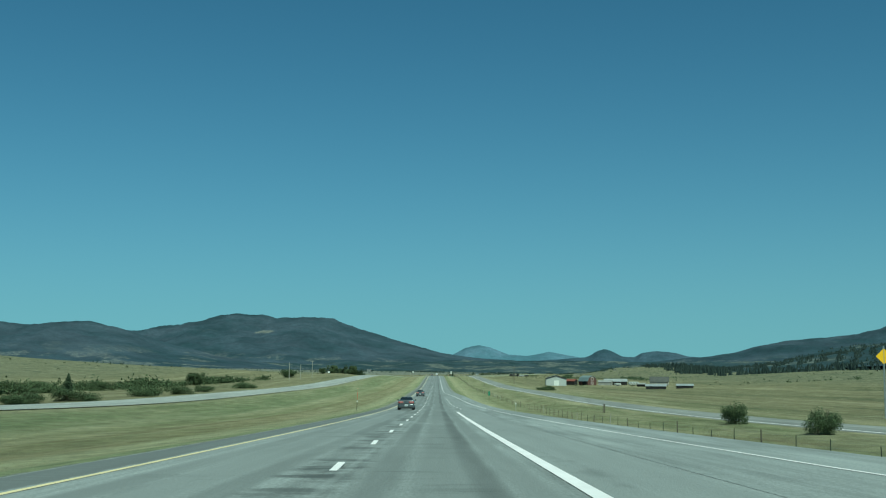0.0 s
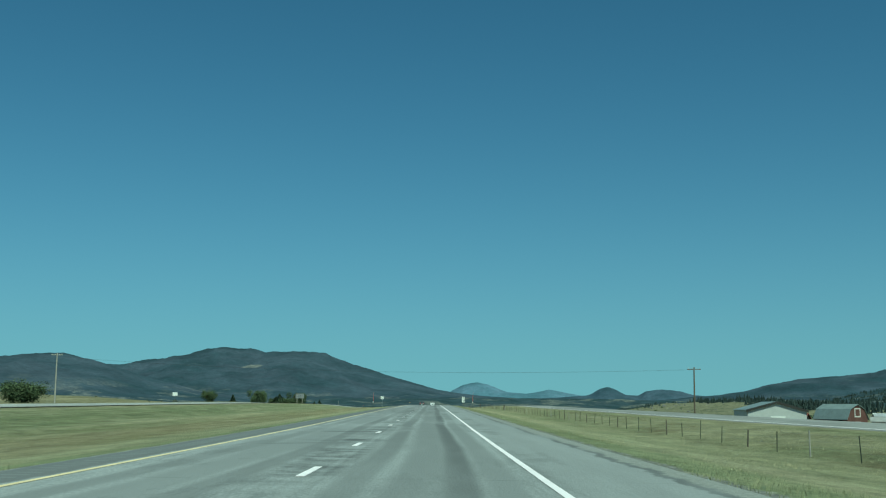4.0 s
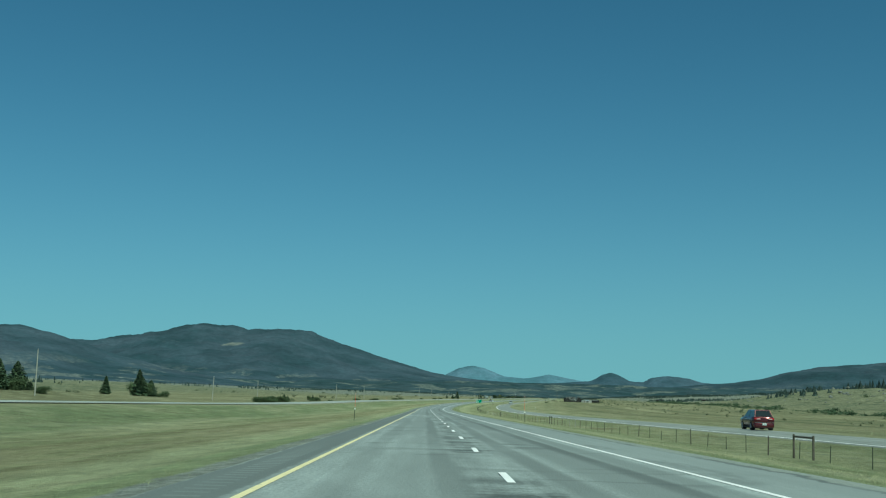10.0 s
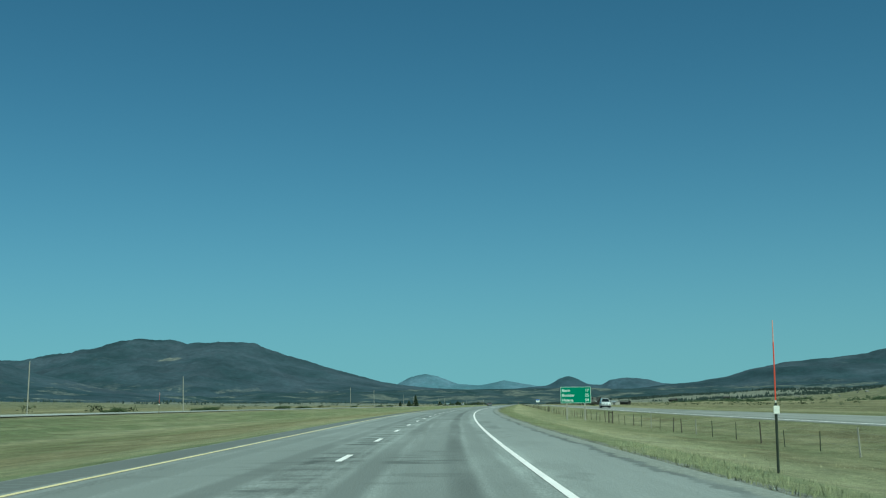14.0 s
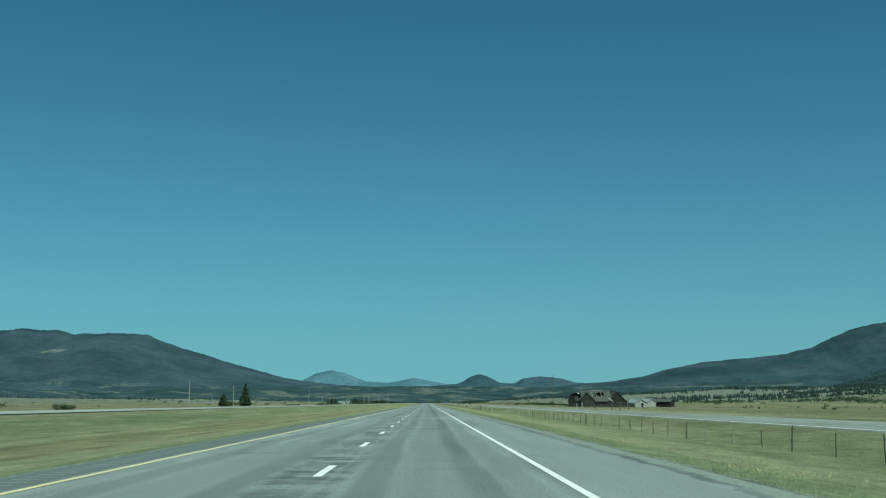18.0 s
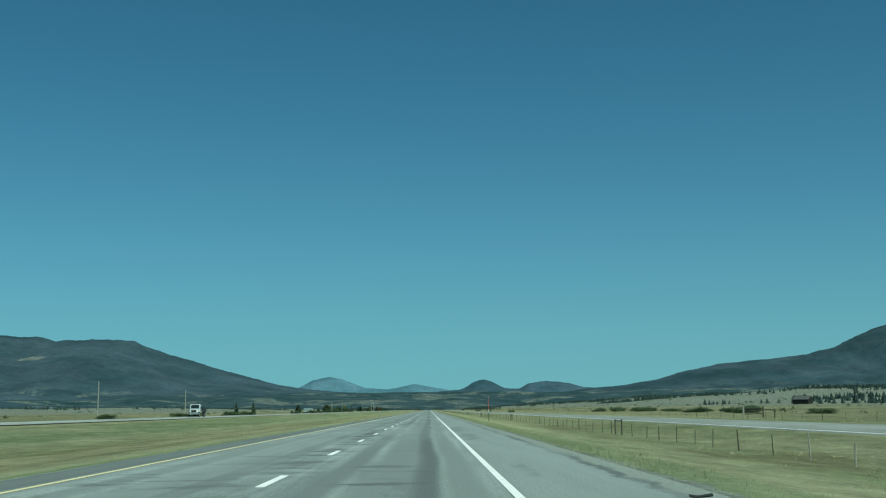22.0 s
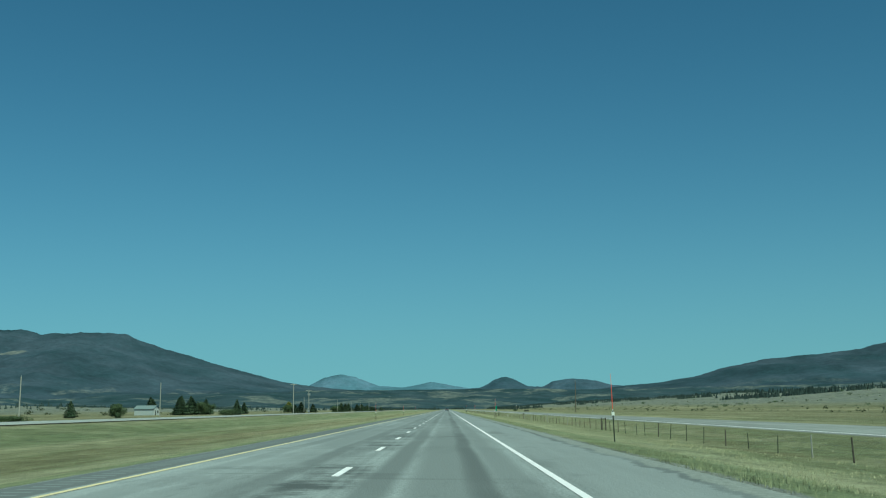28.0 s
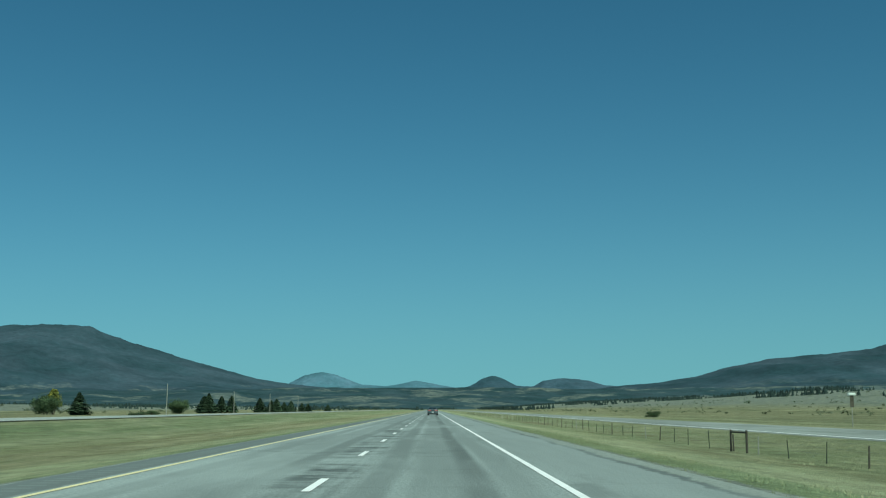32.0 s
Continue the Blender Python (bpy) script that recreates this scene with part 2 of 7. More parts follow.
ROAD_BASE = (0.272, 0.287, 0.292)
OIL = ((2.35, 0.30, 0.46), (1.75, 0.5, 0.72), (0.85, 0.30, 0.62), (2.95, 0.3, 0.74), (-1.0, 0.3, 0.62), (-1.75, 0.5, 0.80), (-2.6, 0.3, 0.72))
M_ROAD = asphalt("weathered_asphalt", ROAD_BASE, OIL, True)
M_RAMP = asphalt("ramp_asphalt", ROAD_BASE)
M_ROAD_OLD = asphalt("pale_asphalt", (0.34, 0.345, 0.335))
M_FRONT = asphalt("frontage_asphalt", (0.248, 0.25, 0.242))


def paint(name, c):
    m = Mat(name, 0.6, 0, 0.4)
    wear = m.noise(0.35, 6, 0.75)
    col = m.ramp(m.noise(1.4, 4), (0.3, tuple(v * 0.85 for v in c)), (0.7, c))
    m.color(m.mix(m.ramp(wear, (0.60, 0.0), (0.68, 0.75)), col, (0.3, 0.3, 0.29)))
    return m.m


M_WHITE_PAINT = paint("white_road_paint", (0.93, 0.87, 0.90))
M_YELLOW_PAINT = paint("yellow_road_paint", (0.82, 0.68, 0.40))


def ground_material():
    """Dry and green grass by the distance from the road: gravel edge, mown verge, ditch, median, meadow, sage."""
    m = Mat("roadside_grass", 0.95, 0, 0.1)
    u, s = split_uv(m)
    dry, straw, green, dark = (0.29, 0.27, 0.168), (0.41, 0.385, 0.25), (0.205, 0.222, 0.12), (0.15, 0.155, 0.086)
    sage = (0.152, 0.161, 0.142)
    streak = m.noise(5.0, 6, 0.62, (1, 0.07, 1), True)
    patch = m.noise(38.0, 5, 0.6, (1, 0.25, 1), True)
    col = m.ramp(streak, (0.36, dark), (0.44, green), (0.53, dry), (0.64, straw))
    patch = m.math("ADD", m.math("MULTIPLY", patch, 0.4), m.math("MULTIPLY", m.noise(11.0, 6, 0.68, (1, 0.02, 1), True), 0.6))
    meadow = m.ramp(patch, (0.41, (0.105, 0.108, 0.06)), (0.47, (0.155, 0.146, 0.086)), (0.53, (0.195, 0.178, 0.106)), (0.62, (0.28, 0.252, 0.158)))
    far = m.node("MapRange")
    far.inputs["From Min"].default_value, far.inputs["From Max"].default_value = 24, 60
    m.link(m.math("ABSOLUTE", u), far.inputs["Value"])
    col = m.mix(m.math("MULTIPLY", far.outputs[0], 0.92), col, meadow)
    hills = m.node("MapRange")
    hills.inputs["From Min"].default_value, hills.inputs["From Max"].default_value = 160, 215
    m.link(m.math("ABSOLUTE", u), hills.inputs["Value"])
    spots = m.noise(14.0, 7, 0.72)
    wide = m.noise(260.0, 4, 0.6)
    hill = m.mix(m.ramp(spots, (0.56, 0.0), (0.64, 0.8)), m.ramp(wide, (0.35, sage), (0.6, (0.172, 0.176, 0.152)), (0.7, (0.125, 0.134, 0.11))), (0.078, 0.09, 0.064))
    # grassy knolls first, bare sage slopes further on
    onward = m.node("MapRange")
    onward.inputs["From Min"].default_value, onward.inputs["From Max"].default_value = 2450, 3100
    m.link(s, onward.inputs["Value"])
    grassy = m.mix(m.ramp(spots, (0.50, 0.0), (0.62, 0.75)), m.ramp(wide, (0.35, (0.142, 0.146, 0.092)), (0.6, (0.172, 0.168, 0.108))), (0.070, 0.080, 0.052))
    hill = m.mix(onward.outputs[0], grassy, hill)
    col = m.mix(hills.outputs[0], col, hill)
    # straw-coloured mown strips along the shoulders, greener strips beside them, brown and green bands in the median
    for mid, half, c, k in ((10.2, 1.3, (0.37, 0.365, 0.235), 0.85), (-8.3, 1.3, (0.35, 0.345, 0.215), 0.95), (7.6, 0.7, (0.25, 0.285, 0.165), 0.9), (-5.9, 0.6, (0.25, 0.285, 0.16), 0.9), (-10.9, 0.3, (0.14, 0.145, 0.08), 0.7),
                            (-13.0, 2.2, (0.255, 0.228, 0.132), 0.85), (-16.2, 0.5, (0.17, 0.15, 0.085), 0.8), (-19.0, 2.0, (0.24, 0.232, 0.13), 0.7), (-22.5, 0.7, straw, 0.5), (-29.0, 5.0, (0.17, 0.196, 0.105), 0.85), (-36.0, 0.8, dry, 0.6),
                            (13.4, 1.6, (0.25, 0.262, 0.15), 0.7), (18.5, 3.0, (0.215, 0.218, 0.125), 0.75)):
        f = m.math("MULTIPLY", band(m, u, mid, half, half), m.ramp(m.noise(6.0, 5, 0.65, (1, 0.1, 1), True), (0.3, 0.25), (0.62, k)))
        col = m.mix(f, col, c)
    gravel = m.ramp(m.noise(0.25, 4, 0.7), (0.3, (0.17, 0.172, 0.16)), (0.7, (0.36, 0.362, 0.335)))
    edge = m.math("ADD", u, m.math("MULTIPLY", m.math("SUBTRACT", m.noise(1.5, 5, 0.7), 0.5), 0.9))
    col = m.mix(band(m, edge, 6.35, 0.3, 0.2), col, gravel)
    col = m.mix(band(m, edge, -5.0, 0.32, 0.2), col, gravel)
    fine = m.noise(0.22, 5, 0.75)
    col = m.mix(0.7, col, m.ramp(fine, (0.3, 0.55), (0.7, 1.4)), "MULTIPLY")
    # brown weeds in patches by the fence
    weeds = m.math("MULTIPLY", m.ramp(m.noise(9.0, 5, 0.7, (1, 0.22, 1), True), (0.54, 0.0), (0.62, 0.6)), band(m, u, 16.0, 3.5, 2.0))
    col = m.mix(weeds, col, (0.155, 0.128, 0.072))
    clump = m.noise(4.0, 5, 0.68, (1, 0.3, 1), True)
    col = m.mix(m.ramp(clump, (0.52, 0.0), (0.60, 0.55)), col, m.mix(0.5, col, straw))
    mid = m.noise(1.7, 6, 0.72, (1, 0.4, 1), True)
    col = m.mix(0.75, col, m.ramp(mid, (0.34, 0.62), (0.5, 1.0), (0.66, 1.35)), "MULTIPLY")
    m.color(col)
    m.bump(fine, 0.8, 0.12)
    return m.m


M_GROUND = ground_material()


def forest_material(name, tree, clear, size, share, glade=None, foot=0, grain=0.45):
    """Conifer-covered slopes with stands, painted gully shade, clearings and rock; share: where clearings begin."""
    m = Mat(name, 1.0, 0, 0.05)
    big = m.noise(size, 6, 0.62)
    gully_shade = m.noise(size * 0.35, 5, 0.55, (1, 1, 0.35))
    crowns = m.noise(size * 0.03, 4, 0.75)
    lo, hi = tuple(v * 0.86 for v in tree), tuple(v * 1.14 for v in tree)
    col = m.ramp(crowns, (0.34, lo), (0.5, tree), (0.66, hi))
    speck = m.noise(size * 0.05, 6, 0.8)
    col = m.mix(grain, col, m.ramp(speck, (0.38, 0.72), (0.5, 0.98), (0.62, 1.28)), "MULTIPLY")
    # stands of darker, greener trees between browner burnt slopes
    stand_ = m.noise(size * 0.55, 6, 0.66, (1, 1, 1.5))
    col = m.mix(0.9, col, m.ramp(stand_, (0.38, (0.66, 0.78, 0.74)), (0.5, (0.96, 0.97, 0.96)), (0.62, (1.28, 1.16, 1.16))), "MULTIPLY")
    # shading of gullies painted as darker and paler upright streaks
    col = m.mix(0.6, col, m.ramp(gully_shade, (0.36, 0.74), (0.64, 1.22)), "MULTIPLY")
    f = m.math("MULTIPLY", m.ramp(big, (share, 0.0), (share + 0.04, 1.0)), m.ramp(m.noise(size * 0.1, 5, 0.7), (0.4, 0.15), (0.62, 0.9)))
    col = m.mix(f, col, clear)
    tc = m.node("TexCoord")
    sp = m.node("SeparateXYZ")
    m.link(tc.outputs["Object"], sp.inputs[0])
    if foot:
        # bare grey rock and dry clearings along the foot of the slopes
        low = m.node("MapRange")
        low.inputs["From Min"].default_value, low.inputs["From Max"].default_value = foot, foot * 0.3
        m.link(sp.outputs[2], low.inputs["Value"])
        rocks = m.math("MULTIPLY", m.ramp(m.noise(260, 6, 0.66, (1, 0.6, 2.6)), (0.54, 0.0), (0.58, 1.0)), m.ramp(m.noise(34, 5, 0.8), (0.44, 0.1), (0.56, 1.0)))
        col = m.mix(m.math("MULTIPLY", m.math("MULTIPLY", rocks, low.outputs[0]), 0.8), col, m.ramp(m.noise(18, 5, 0.8), (0.4, (0.11, 0.12, 0.115)), (0.6, (0.25, 0.255, 0.24))))
    if glade:
        gx, gz, rx, rz = glade
        dx = m.math("MULTIPLY", m.math("SUBTRACT", sp.outputs[0], gx), 1 / rx)
        dz = m.math("MULTIPLY", m.math("SUBTRACT", sp.outputs[2], gz), 1 / rz)
        d = m.math("ADD", m.math("MULTIPLY", dx, dx), m.math("MULTIPLY", dz, dz))
        d = m.math("ADD", d, m.math("MULTIPLY", m.math("SUBTRACT", m.noise(60, 5), 0.5), 2.2))
        col = m.mix(m.ramp(d, (0.6, 0.75), (1.0, 0.0)), col, m.ramp(m.noise(40, 5, 0.7), (0.4, (0.13, 0.14, 0.13)), (0.6, (0.225, 0.228, 0.21))))
    m.color(col)
    m.bump(crowns, 0.25, size * 0.006)
    return m.m


# conifer green shifted to blue: distance haze painted into the colour
M_HAZED_FOREST = forest_material("hazed_conifer_forest", (0.045, 0.067, 0.088), (0.076, 0.093, 0.102), 900, 0.62, (-2753, 352, 110, 20), 170, 0.35)
# the same forest with more haze painted in, paler and bluer
M_HAZED_FOREST_FAR = forest_material("far_hazed_forest", (0.052, 0.082, 0.112), (0.07, 0.10, 0.122), 900, 0.68, None, 0, 0.3)
# the peak's colour carries painted haze, palest and bluest of all
M_HAZE_PEAK = forest_material("haze_blue_mountain", (0.105, 0.172, 0.232), (0.115, 0.185, 0.24), 1500, 0.66, None, 0, 0.2)
# foothill trees tinted blue, a painted haze; clearings in grey
M_HAZED_HILLS = forest_material("hazed_wooded_foothills", (0.040, 0.062, 0.074), (0.17, 0.178, 0.16), 300, 0.53)

# ---- the lie of the road ----
TURN, BEND_0, BEND_1 = radians(6.769), 1476.9, 1863.9
SS = np.concatenate([np.arange(-3000, -300, 100.0), np.arange(-300, 4400, 10.0), np.arange(4400, 7000, 50.0), np.arange(7000, 15601, 200.0)])


def lie():
    fine = np.arange(-3000, 15701, 5.0)
    head = TURN * (1 - np.clip((fine - BEND_0) / (BEND_1 - BEND_0), 0, 1))
    mid = (head[1:] + head[:-1]) / 2
    x = np.concatenate([[0], np.cumsum(-np.sin(mid) * 5)])
    y = np.concatenate([[0], np.cumsum(np.cos(mid) * 5)])
    x, y = x - x[600], y - y[600]
    knots = np.array([-8, -4, 0, 1, 1.5, 2, 3, 4.5, 6, 7.5, 9, 12, 14.5, 17, 200]) * 117
    grade = np.interp(fine, knots, [0, -2.689, -2.689, -2.0, -1.0, -0.3, -0.314, 0.929, 0.752, -0.173, -1.093, -1.021, 0.247, 0, 0]) / 100
    z = np.concatenate([[0], np.cumsum((grade[1:] + grade[:-1]) / 2 * 5)])
    return fine, head, x, y, z - z[-1]


FINE, HEAD, RX, RY, RZ = lie()


def smooth(a, b, v):
    k = np.clip((v - a) / (b - a), 0, 1)
    return k * k * (3 - 2 * k)


def ripple(x, y, size, seed=0.0):
    """A cheap rolling relief, about -1 to 1."""
    x, y = x / size, y / size
    return (np.sin(x * 1.7 + 1.3 * np.sin(y * 1.1 + seed) + seed * 3.1) * np.cos(y * 1.4 + 1.1 * np.sin(x * 0.9 + seed * 1.7))
            + 0.5 * np.sin(x * 3.9 - y * 2.7 + seed) * np.cos(y * 4.3 + x * 1.3 + seed * 2.0)
            + 0.25 * np.sin(x * 8.3 + y * 6.1 + seed * 5.0) * np.cos(y * 7.7 - x * 3.3)) / 1.4


U_CUT = [-5000, -160, -75, -58, -51, -44, -37, -33, -26, -20, -12, -8, -5.6, -4.7, -4.5, 6.0, 6.3, 7.2, 9.5, 15, 19, 22, 29.5, 33, 46, 5000]
Z_CUT = [-0.4, -0.4, -0.35, -0.3, -0.12, -0.06, -0.08, -0.35, -0.8, -0.95, -0.7, -0.42, -0.14, -0.07, -0.09, -0.09, -0.07, -0.13, -0.38, -0.78, -0.72, -0.44, -0.2, -0.32, -0.42, -0.42]


def height(s, u):
    """The ground's height over the plain, at s along and u across (to the right) of the lane line."""
    s, u = np.asarray(s, float), np.asarray(u, float)
    road = np.interp(s, FINE, RZ)
    field = np.interp(s, [-300, 0, 100, 200, 300, 550, 700, 850, 1100, 1400, 1600, 2000], [12, 5.9, 4.1, 3.3, 2.6, 1.2, 1.0, 2.2, 3.4, 0.7, -0.2, 0])
    k = smooth(9, 40, u - np.clip(u - 22, 0, 9)) + smooth(75, 140, -u)
    z = road * (1 - k) + field * k + np.interp(u, U_CUT, Z_CUT)
    a = np.abs(u)
    bumps = 0.06 * ripple(s, u * 3, 9, 1.0) * smooth(6.5, 9, a) * (1 - smooth(32, 38, -u) * (1 - smooth(50, 56, -u))) * (1 - smooth(20, 22, u) * (1 - smooth(33, 35, u)))
    left = np.clip(-u - 120, 0, None) * np.interp(s, [0, 1100, 1700, 2300, 15000], [0.075, 0.06, 0.02, 0.012, 0.008])
    right = np.clip(u - np.interp(s, [0, 500, 1000, 2200, 2700], [90, 110, 190, 190, 120]), 0, None) * np.interp(s, [0, 700, 1500, 2300, 3000, 15000], [0.05, 0.05, 0.034, 0.03, 0.026, 0.02])
    left = np.minimum(left, 60 + left * 0.1)
    right = np.minimum(right, 70 + right * 0.1)
    slope = np.clip(u - 150, 0, None) * np.interp(s, [2600, 3400, 4600, 15000], [0.0, 0.008, 0.040, 0.045])
    right = right + np.minimum(slope, 9 + slope * 0.15)
    knoll = 12 * np.exp(-((s - 1900) / 380) ** 2 - ((u - 330) / 100) ** 2) * (1 + 0.35 * ripple(s, u, 60, 2.0))
    knoll = knoll + 10.5 * np.exp(-((s - 2320) / 240) ** 2 - ((u - 285) / 72) ** 2) * (1 + 0.3 * ripple(s, u, 55, 3.0))
    roll = ripple(s, u, 260, 0.5) * 4.5 * smooth(130, 420, a) + ripple(s, u, 70, 1.5) * 1.1 * smooth(90, 250, a)
    # the frontage road keeps to the highway's level where the meadow falls away; the far meadow rises beyond the other carriageway
    bank = np.interp(s, [-300, 0, 60, 293, 420, 600, 755, 875, 958, 1100, 1230, 2600, 3200], [0, 0.15, 0.17, 0.65, 0.74, 1.4, 1.9, 1.6, 1.1, 0.55, 0.17, 0.2, 0.0])
    bank = bank * smooth(11, 21.5, u) * (1 - smooth(31, 75, u))
    rise = np.interp(s, [800, 1000, 1450, 1650], [0, 2.0, 2.0, 0]) * smooth(58, 86, -u)
    return z + bumps + left + right + knoll + roll + bank + rise + far_bank(s) * smooth(22, 36, -u)


def far_bank(s):
    """How far the other carriageway lies over this one."""
    return np.interp(s, [700, 950, 1100, 1500, 1580, 1750, 1900], [0, 0.3, 0.4, 0.55, 0.5, 0.2, 0])


def place(s, u, dz=0.0):
    """The point s along and u across, dz over the ground there."""
    a = np.interp(s, FINE, HEAD)
    return np.stack([np.interp(s, FINE, RX) + u * np.cos(a), np.interp(s, FINE, RY) + u * np.sin(a), height(s, u) + dz], -1)


def deck(s, u, dz=0.0):
    """The same, over the road's own level."""
    a = np.interp(s, FINE, HEAD)
    return np.stack([np.interp(s, FINE, RX) + u * np.cos(a), np.interp(s, FINE, RY) + u * np.sin(a), np.interp(s, FINE, RZ) + dz + 0 * u], -1)


def far_deck(s, u, dz=0.0):
    """The level of the other carriageway."""
    p = deck(s, u, dz)
    p[..., 2] += far_bank(s)
    return p


def heading(s):
    return math.degrees(float(np.interp(s, FINE, HEAD)))


def stand(s, u, turn=0.0, dz=0.0):
    """The pose of a thing that stands at s, u, turned from the road's heading."""
    x, y, z = place(s, u, dz)
    return pose(float(x), float(y), float(z), 0, 0, heading(s) + turn)


# ---- mesh helpers ----
def grid_mesh(name, pts, mat, uv=None, flat=False):
    """A mesh from a grid of points (rows, columns, 3)."""
    n, m = pts.shape[:2]
    i = np.arange(n * m).reshape(n, m)
    quads = np.stack([i[:-1, :-1], i[:-1, 1:], i[1:, 1:], i[1:, :-1]], -1).reshape(-1, 4)
    me = bpy.data.meshes.new(name)
    me.from_pydata(pts.reshape(-1, 3).tolist(), [], quads.tolist())
    if uv is not None:
        layer = me.uv_layers.new(name="UVMap")
        layer.data.foreach_set("uv", uv.reshape(-1, 2)[quads.ravel()].astype(np.float32).ravel())
    me.polygons.foreach_set("use_smooth", [not flat] * len(quads))
    me.materials.append(mat)
    return me


def setting(name, me, label="", category=""):
    return tagged(new(name, me), label, category, "", "structure")


def strip(name, ss, us, mat, level, dz=0.0):
    """A ribbon along the road: us per station, or one list for all."""
    ss = np.asarray(ss, float)
    us = np.asarray(us, float)
    if us.ndim == 1:
        us = np.repeat(us[None], len(ss), 0)
    sg = np.repeat(ss[:, None], us.shape[1], 1)
    return grid_mesh(name, level(sg, us, dz), mat, np.stack([us, sg], -1))


# ---- ground ----
UU = np.array([-4200, -3300, -2600, -2000, -1600, -1300, -1050, -850, -700, -580, -480, -400, -340, -290, -250, -215, -185, -160, -140, -122, -106, -92, -80, -71,
               -64, -58, -54, -51, -48, -44, -40, -37, -35, -33, -30, -26, -23, -20, -16, -12, -10, -8, -6.6, -5.6, -5.1, -4.7, -4.5, 0, 6.0, 6.3, 6.7, 7.2, 8, 9.5, 11, 12.8, 15,
               17, 19, 20.5, 22, 25, 28, 31, 32.5, 35, 40, 46, 55, 66, 78, 90, 104, 120, 140, 165, 195, 230, 270, 320, 380, 450, 540, 650, 800, 1000, 1300, 1700, 2200, 2700], float)
sg, ug = np.meshgrid(SS, UU, indexing="ij")
setting("ground", grid_mesh("ground", place(sg, ug), M_GROUND, np.stack([ug, sg], -1)),
                 "dry summer grass, meadow and sage plain beside the highway", "ground")

# ---- roads ----
road = setting("road", strip("road", SS, [-4.62, -3.47, -1.7, 0, 1.8, 3.6, 6.16], M_ROAD, deck), "weathered grey asphalt carriageway with dark oil streaks", "road")
setting("road_opposite", strip("road_opposite", SS, [-50.4, -47, -43.8, -40.6, -37.4], M_ROAD_OLD, far_deck, 0.02), "pale asphalt carriageway beyond the median", "road")
near_edge = np.interp(SS, [-300, 90, 430, 1130, 1600, 2280, 3800], [27.0, 26.0, 24.5, 22.4, 22.6, 22.4, 22.8])
FRONT_U = near_edge[:, None] + np.array([-0.5, 0, 0.05, 1.5, 3.0, 4.5, 5.85, 5.9, 6.4])[None]
fs = np.repeat(SS[:, None], 9, 1)
front = deck(fs, FRONT_U)
front[:, :, 2] = height(fs, FRONT_U) + np.array([-0.25, 0.02, 0.05, 0.07, 0.09, 0.07, 0.05, 0.02, -0.25])[None]
setting("road_frontage", grid_mesh("road_frontage", front, M_FRONT, np.stack([FRONT_U, fs], -1)),
        "narrow pale frontage road beside the fence", "road")
# entry ramp that merges from the right
ramp_s = np.arange(-300, 311, 10.0)
ramp_edge = np.interp(ramp_s, [-300, 20, 130, 250, 310], [22.0, 11.4, 9.3, 7.8, 6.1])
setting("road_ramp", strip("road_ramp", ramp_s, np.stack([np.full_like(ramp_s, 5.9), (ramp_edge + 6) / 2, ramp_edge], 1), M_RAMP, deck, 0.005),
        "asphalt entry ramp merging into the carriageway", "road")
# gravelled crossover through the median
cross_s, cross_u = np.arange(870, 909, 4.0), np.linspace(-37.5, -4.7, 18)
cs, cu = np.meshgrid(cross_s, cross_u, indexing="ij")
mouth = smooth(-14, -4.6, cu) + smooth(-28, -38, cu)
cs = 889 + (cs - 889) * (0.55 + 0.75 * mouth)
cz = place(cs, cu)
rim_k = np.minimum(np.arange(len(cross_s)), np.arange(len(cross_s))[::-1])[:, None]
cz[:, :, 2] = place(cs, cu, np.where(rim_k == 0, -0.25, np.where(rim_k == 1, 0.05, 0.10)))[:, :, 2]
setting("road_crossover", grid_mesh("road_crossover", cz, M_ROAD_OLD, np.stack([cu, cs], -1)), "short asphalt crossover between the carriageways", "road")


def line(name, s0, s1, u, width, mat, label, dz=0.007, step=10.0, level=deck):
    ss = np.arange(s0, s1 + 0.1, step)
    uu = np.interp(ss, *u) if isinstance(u, tuple) else np.full_like(ss, u)
    return setting(name, strip(name, ss, np.stack([uu - width / 2, uu + width / 2], 1), mat, level, dz), label, "road marking")


line("edge_line_yellow", -300, 9000, -3.47, 0.115, M_YELLOW_PAINT, "yellow painted edge line")
line("edge_line_white", 300, 9000, 3.6, 0.125, M_WHITE_PAINT, "white painted edge line")
line("gore_line", -300, 118, 3.66, 0.24, M_WHITE_PAINT, "broad white gore line", 0.012)
line("ramp_line", -300, 300, ([-300, 19, 132, 247, 300], [18.5, 8.75, 7.55, 5.5, 3.6]), 0.105, M_WHITE_PAINT, "white edge line of the ramp", 0.013)
line("opposite_line_yellow", -300, 9000, -38.6, 0.13, M_YELLOW_PAINT, "yellow edge line of the far carriageway", 0.028, 10.0, far_deck)
line("opposite_line_white", -300, 9000, -48.2, 0.13, M_WHITE_PAINT, "white edge line of the far carriageway", 0.028, 10.0, far_deck)
front_line = np.interp(np.arange(-300, 4301, 10.0), SS, near_edge)
line("frontage_line", -300, 4300, (np.arange(-300, 4301, 10.0), front_line + 0.24), 0.22, M_WHITE_PAINT, "white edge line of the frontage road", 0.065, 10.0, place)

# broken lane line: 3 m dashes every 12.19 m, on a strip of worn sealant
dash_line = tagged(new("lane_line"), "broken white lane line of painted dashes", "road marking", "", "structure")
dm = bpy.data.meshes.new("dash")
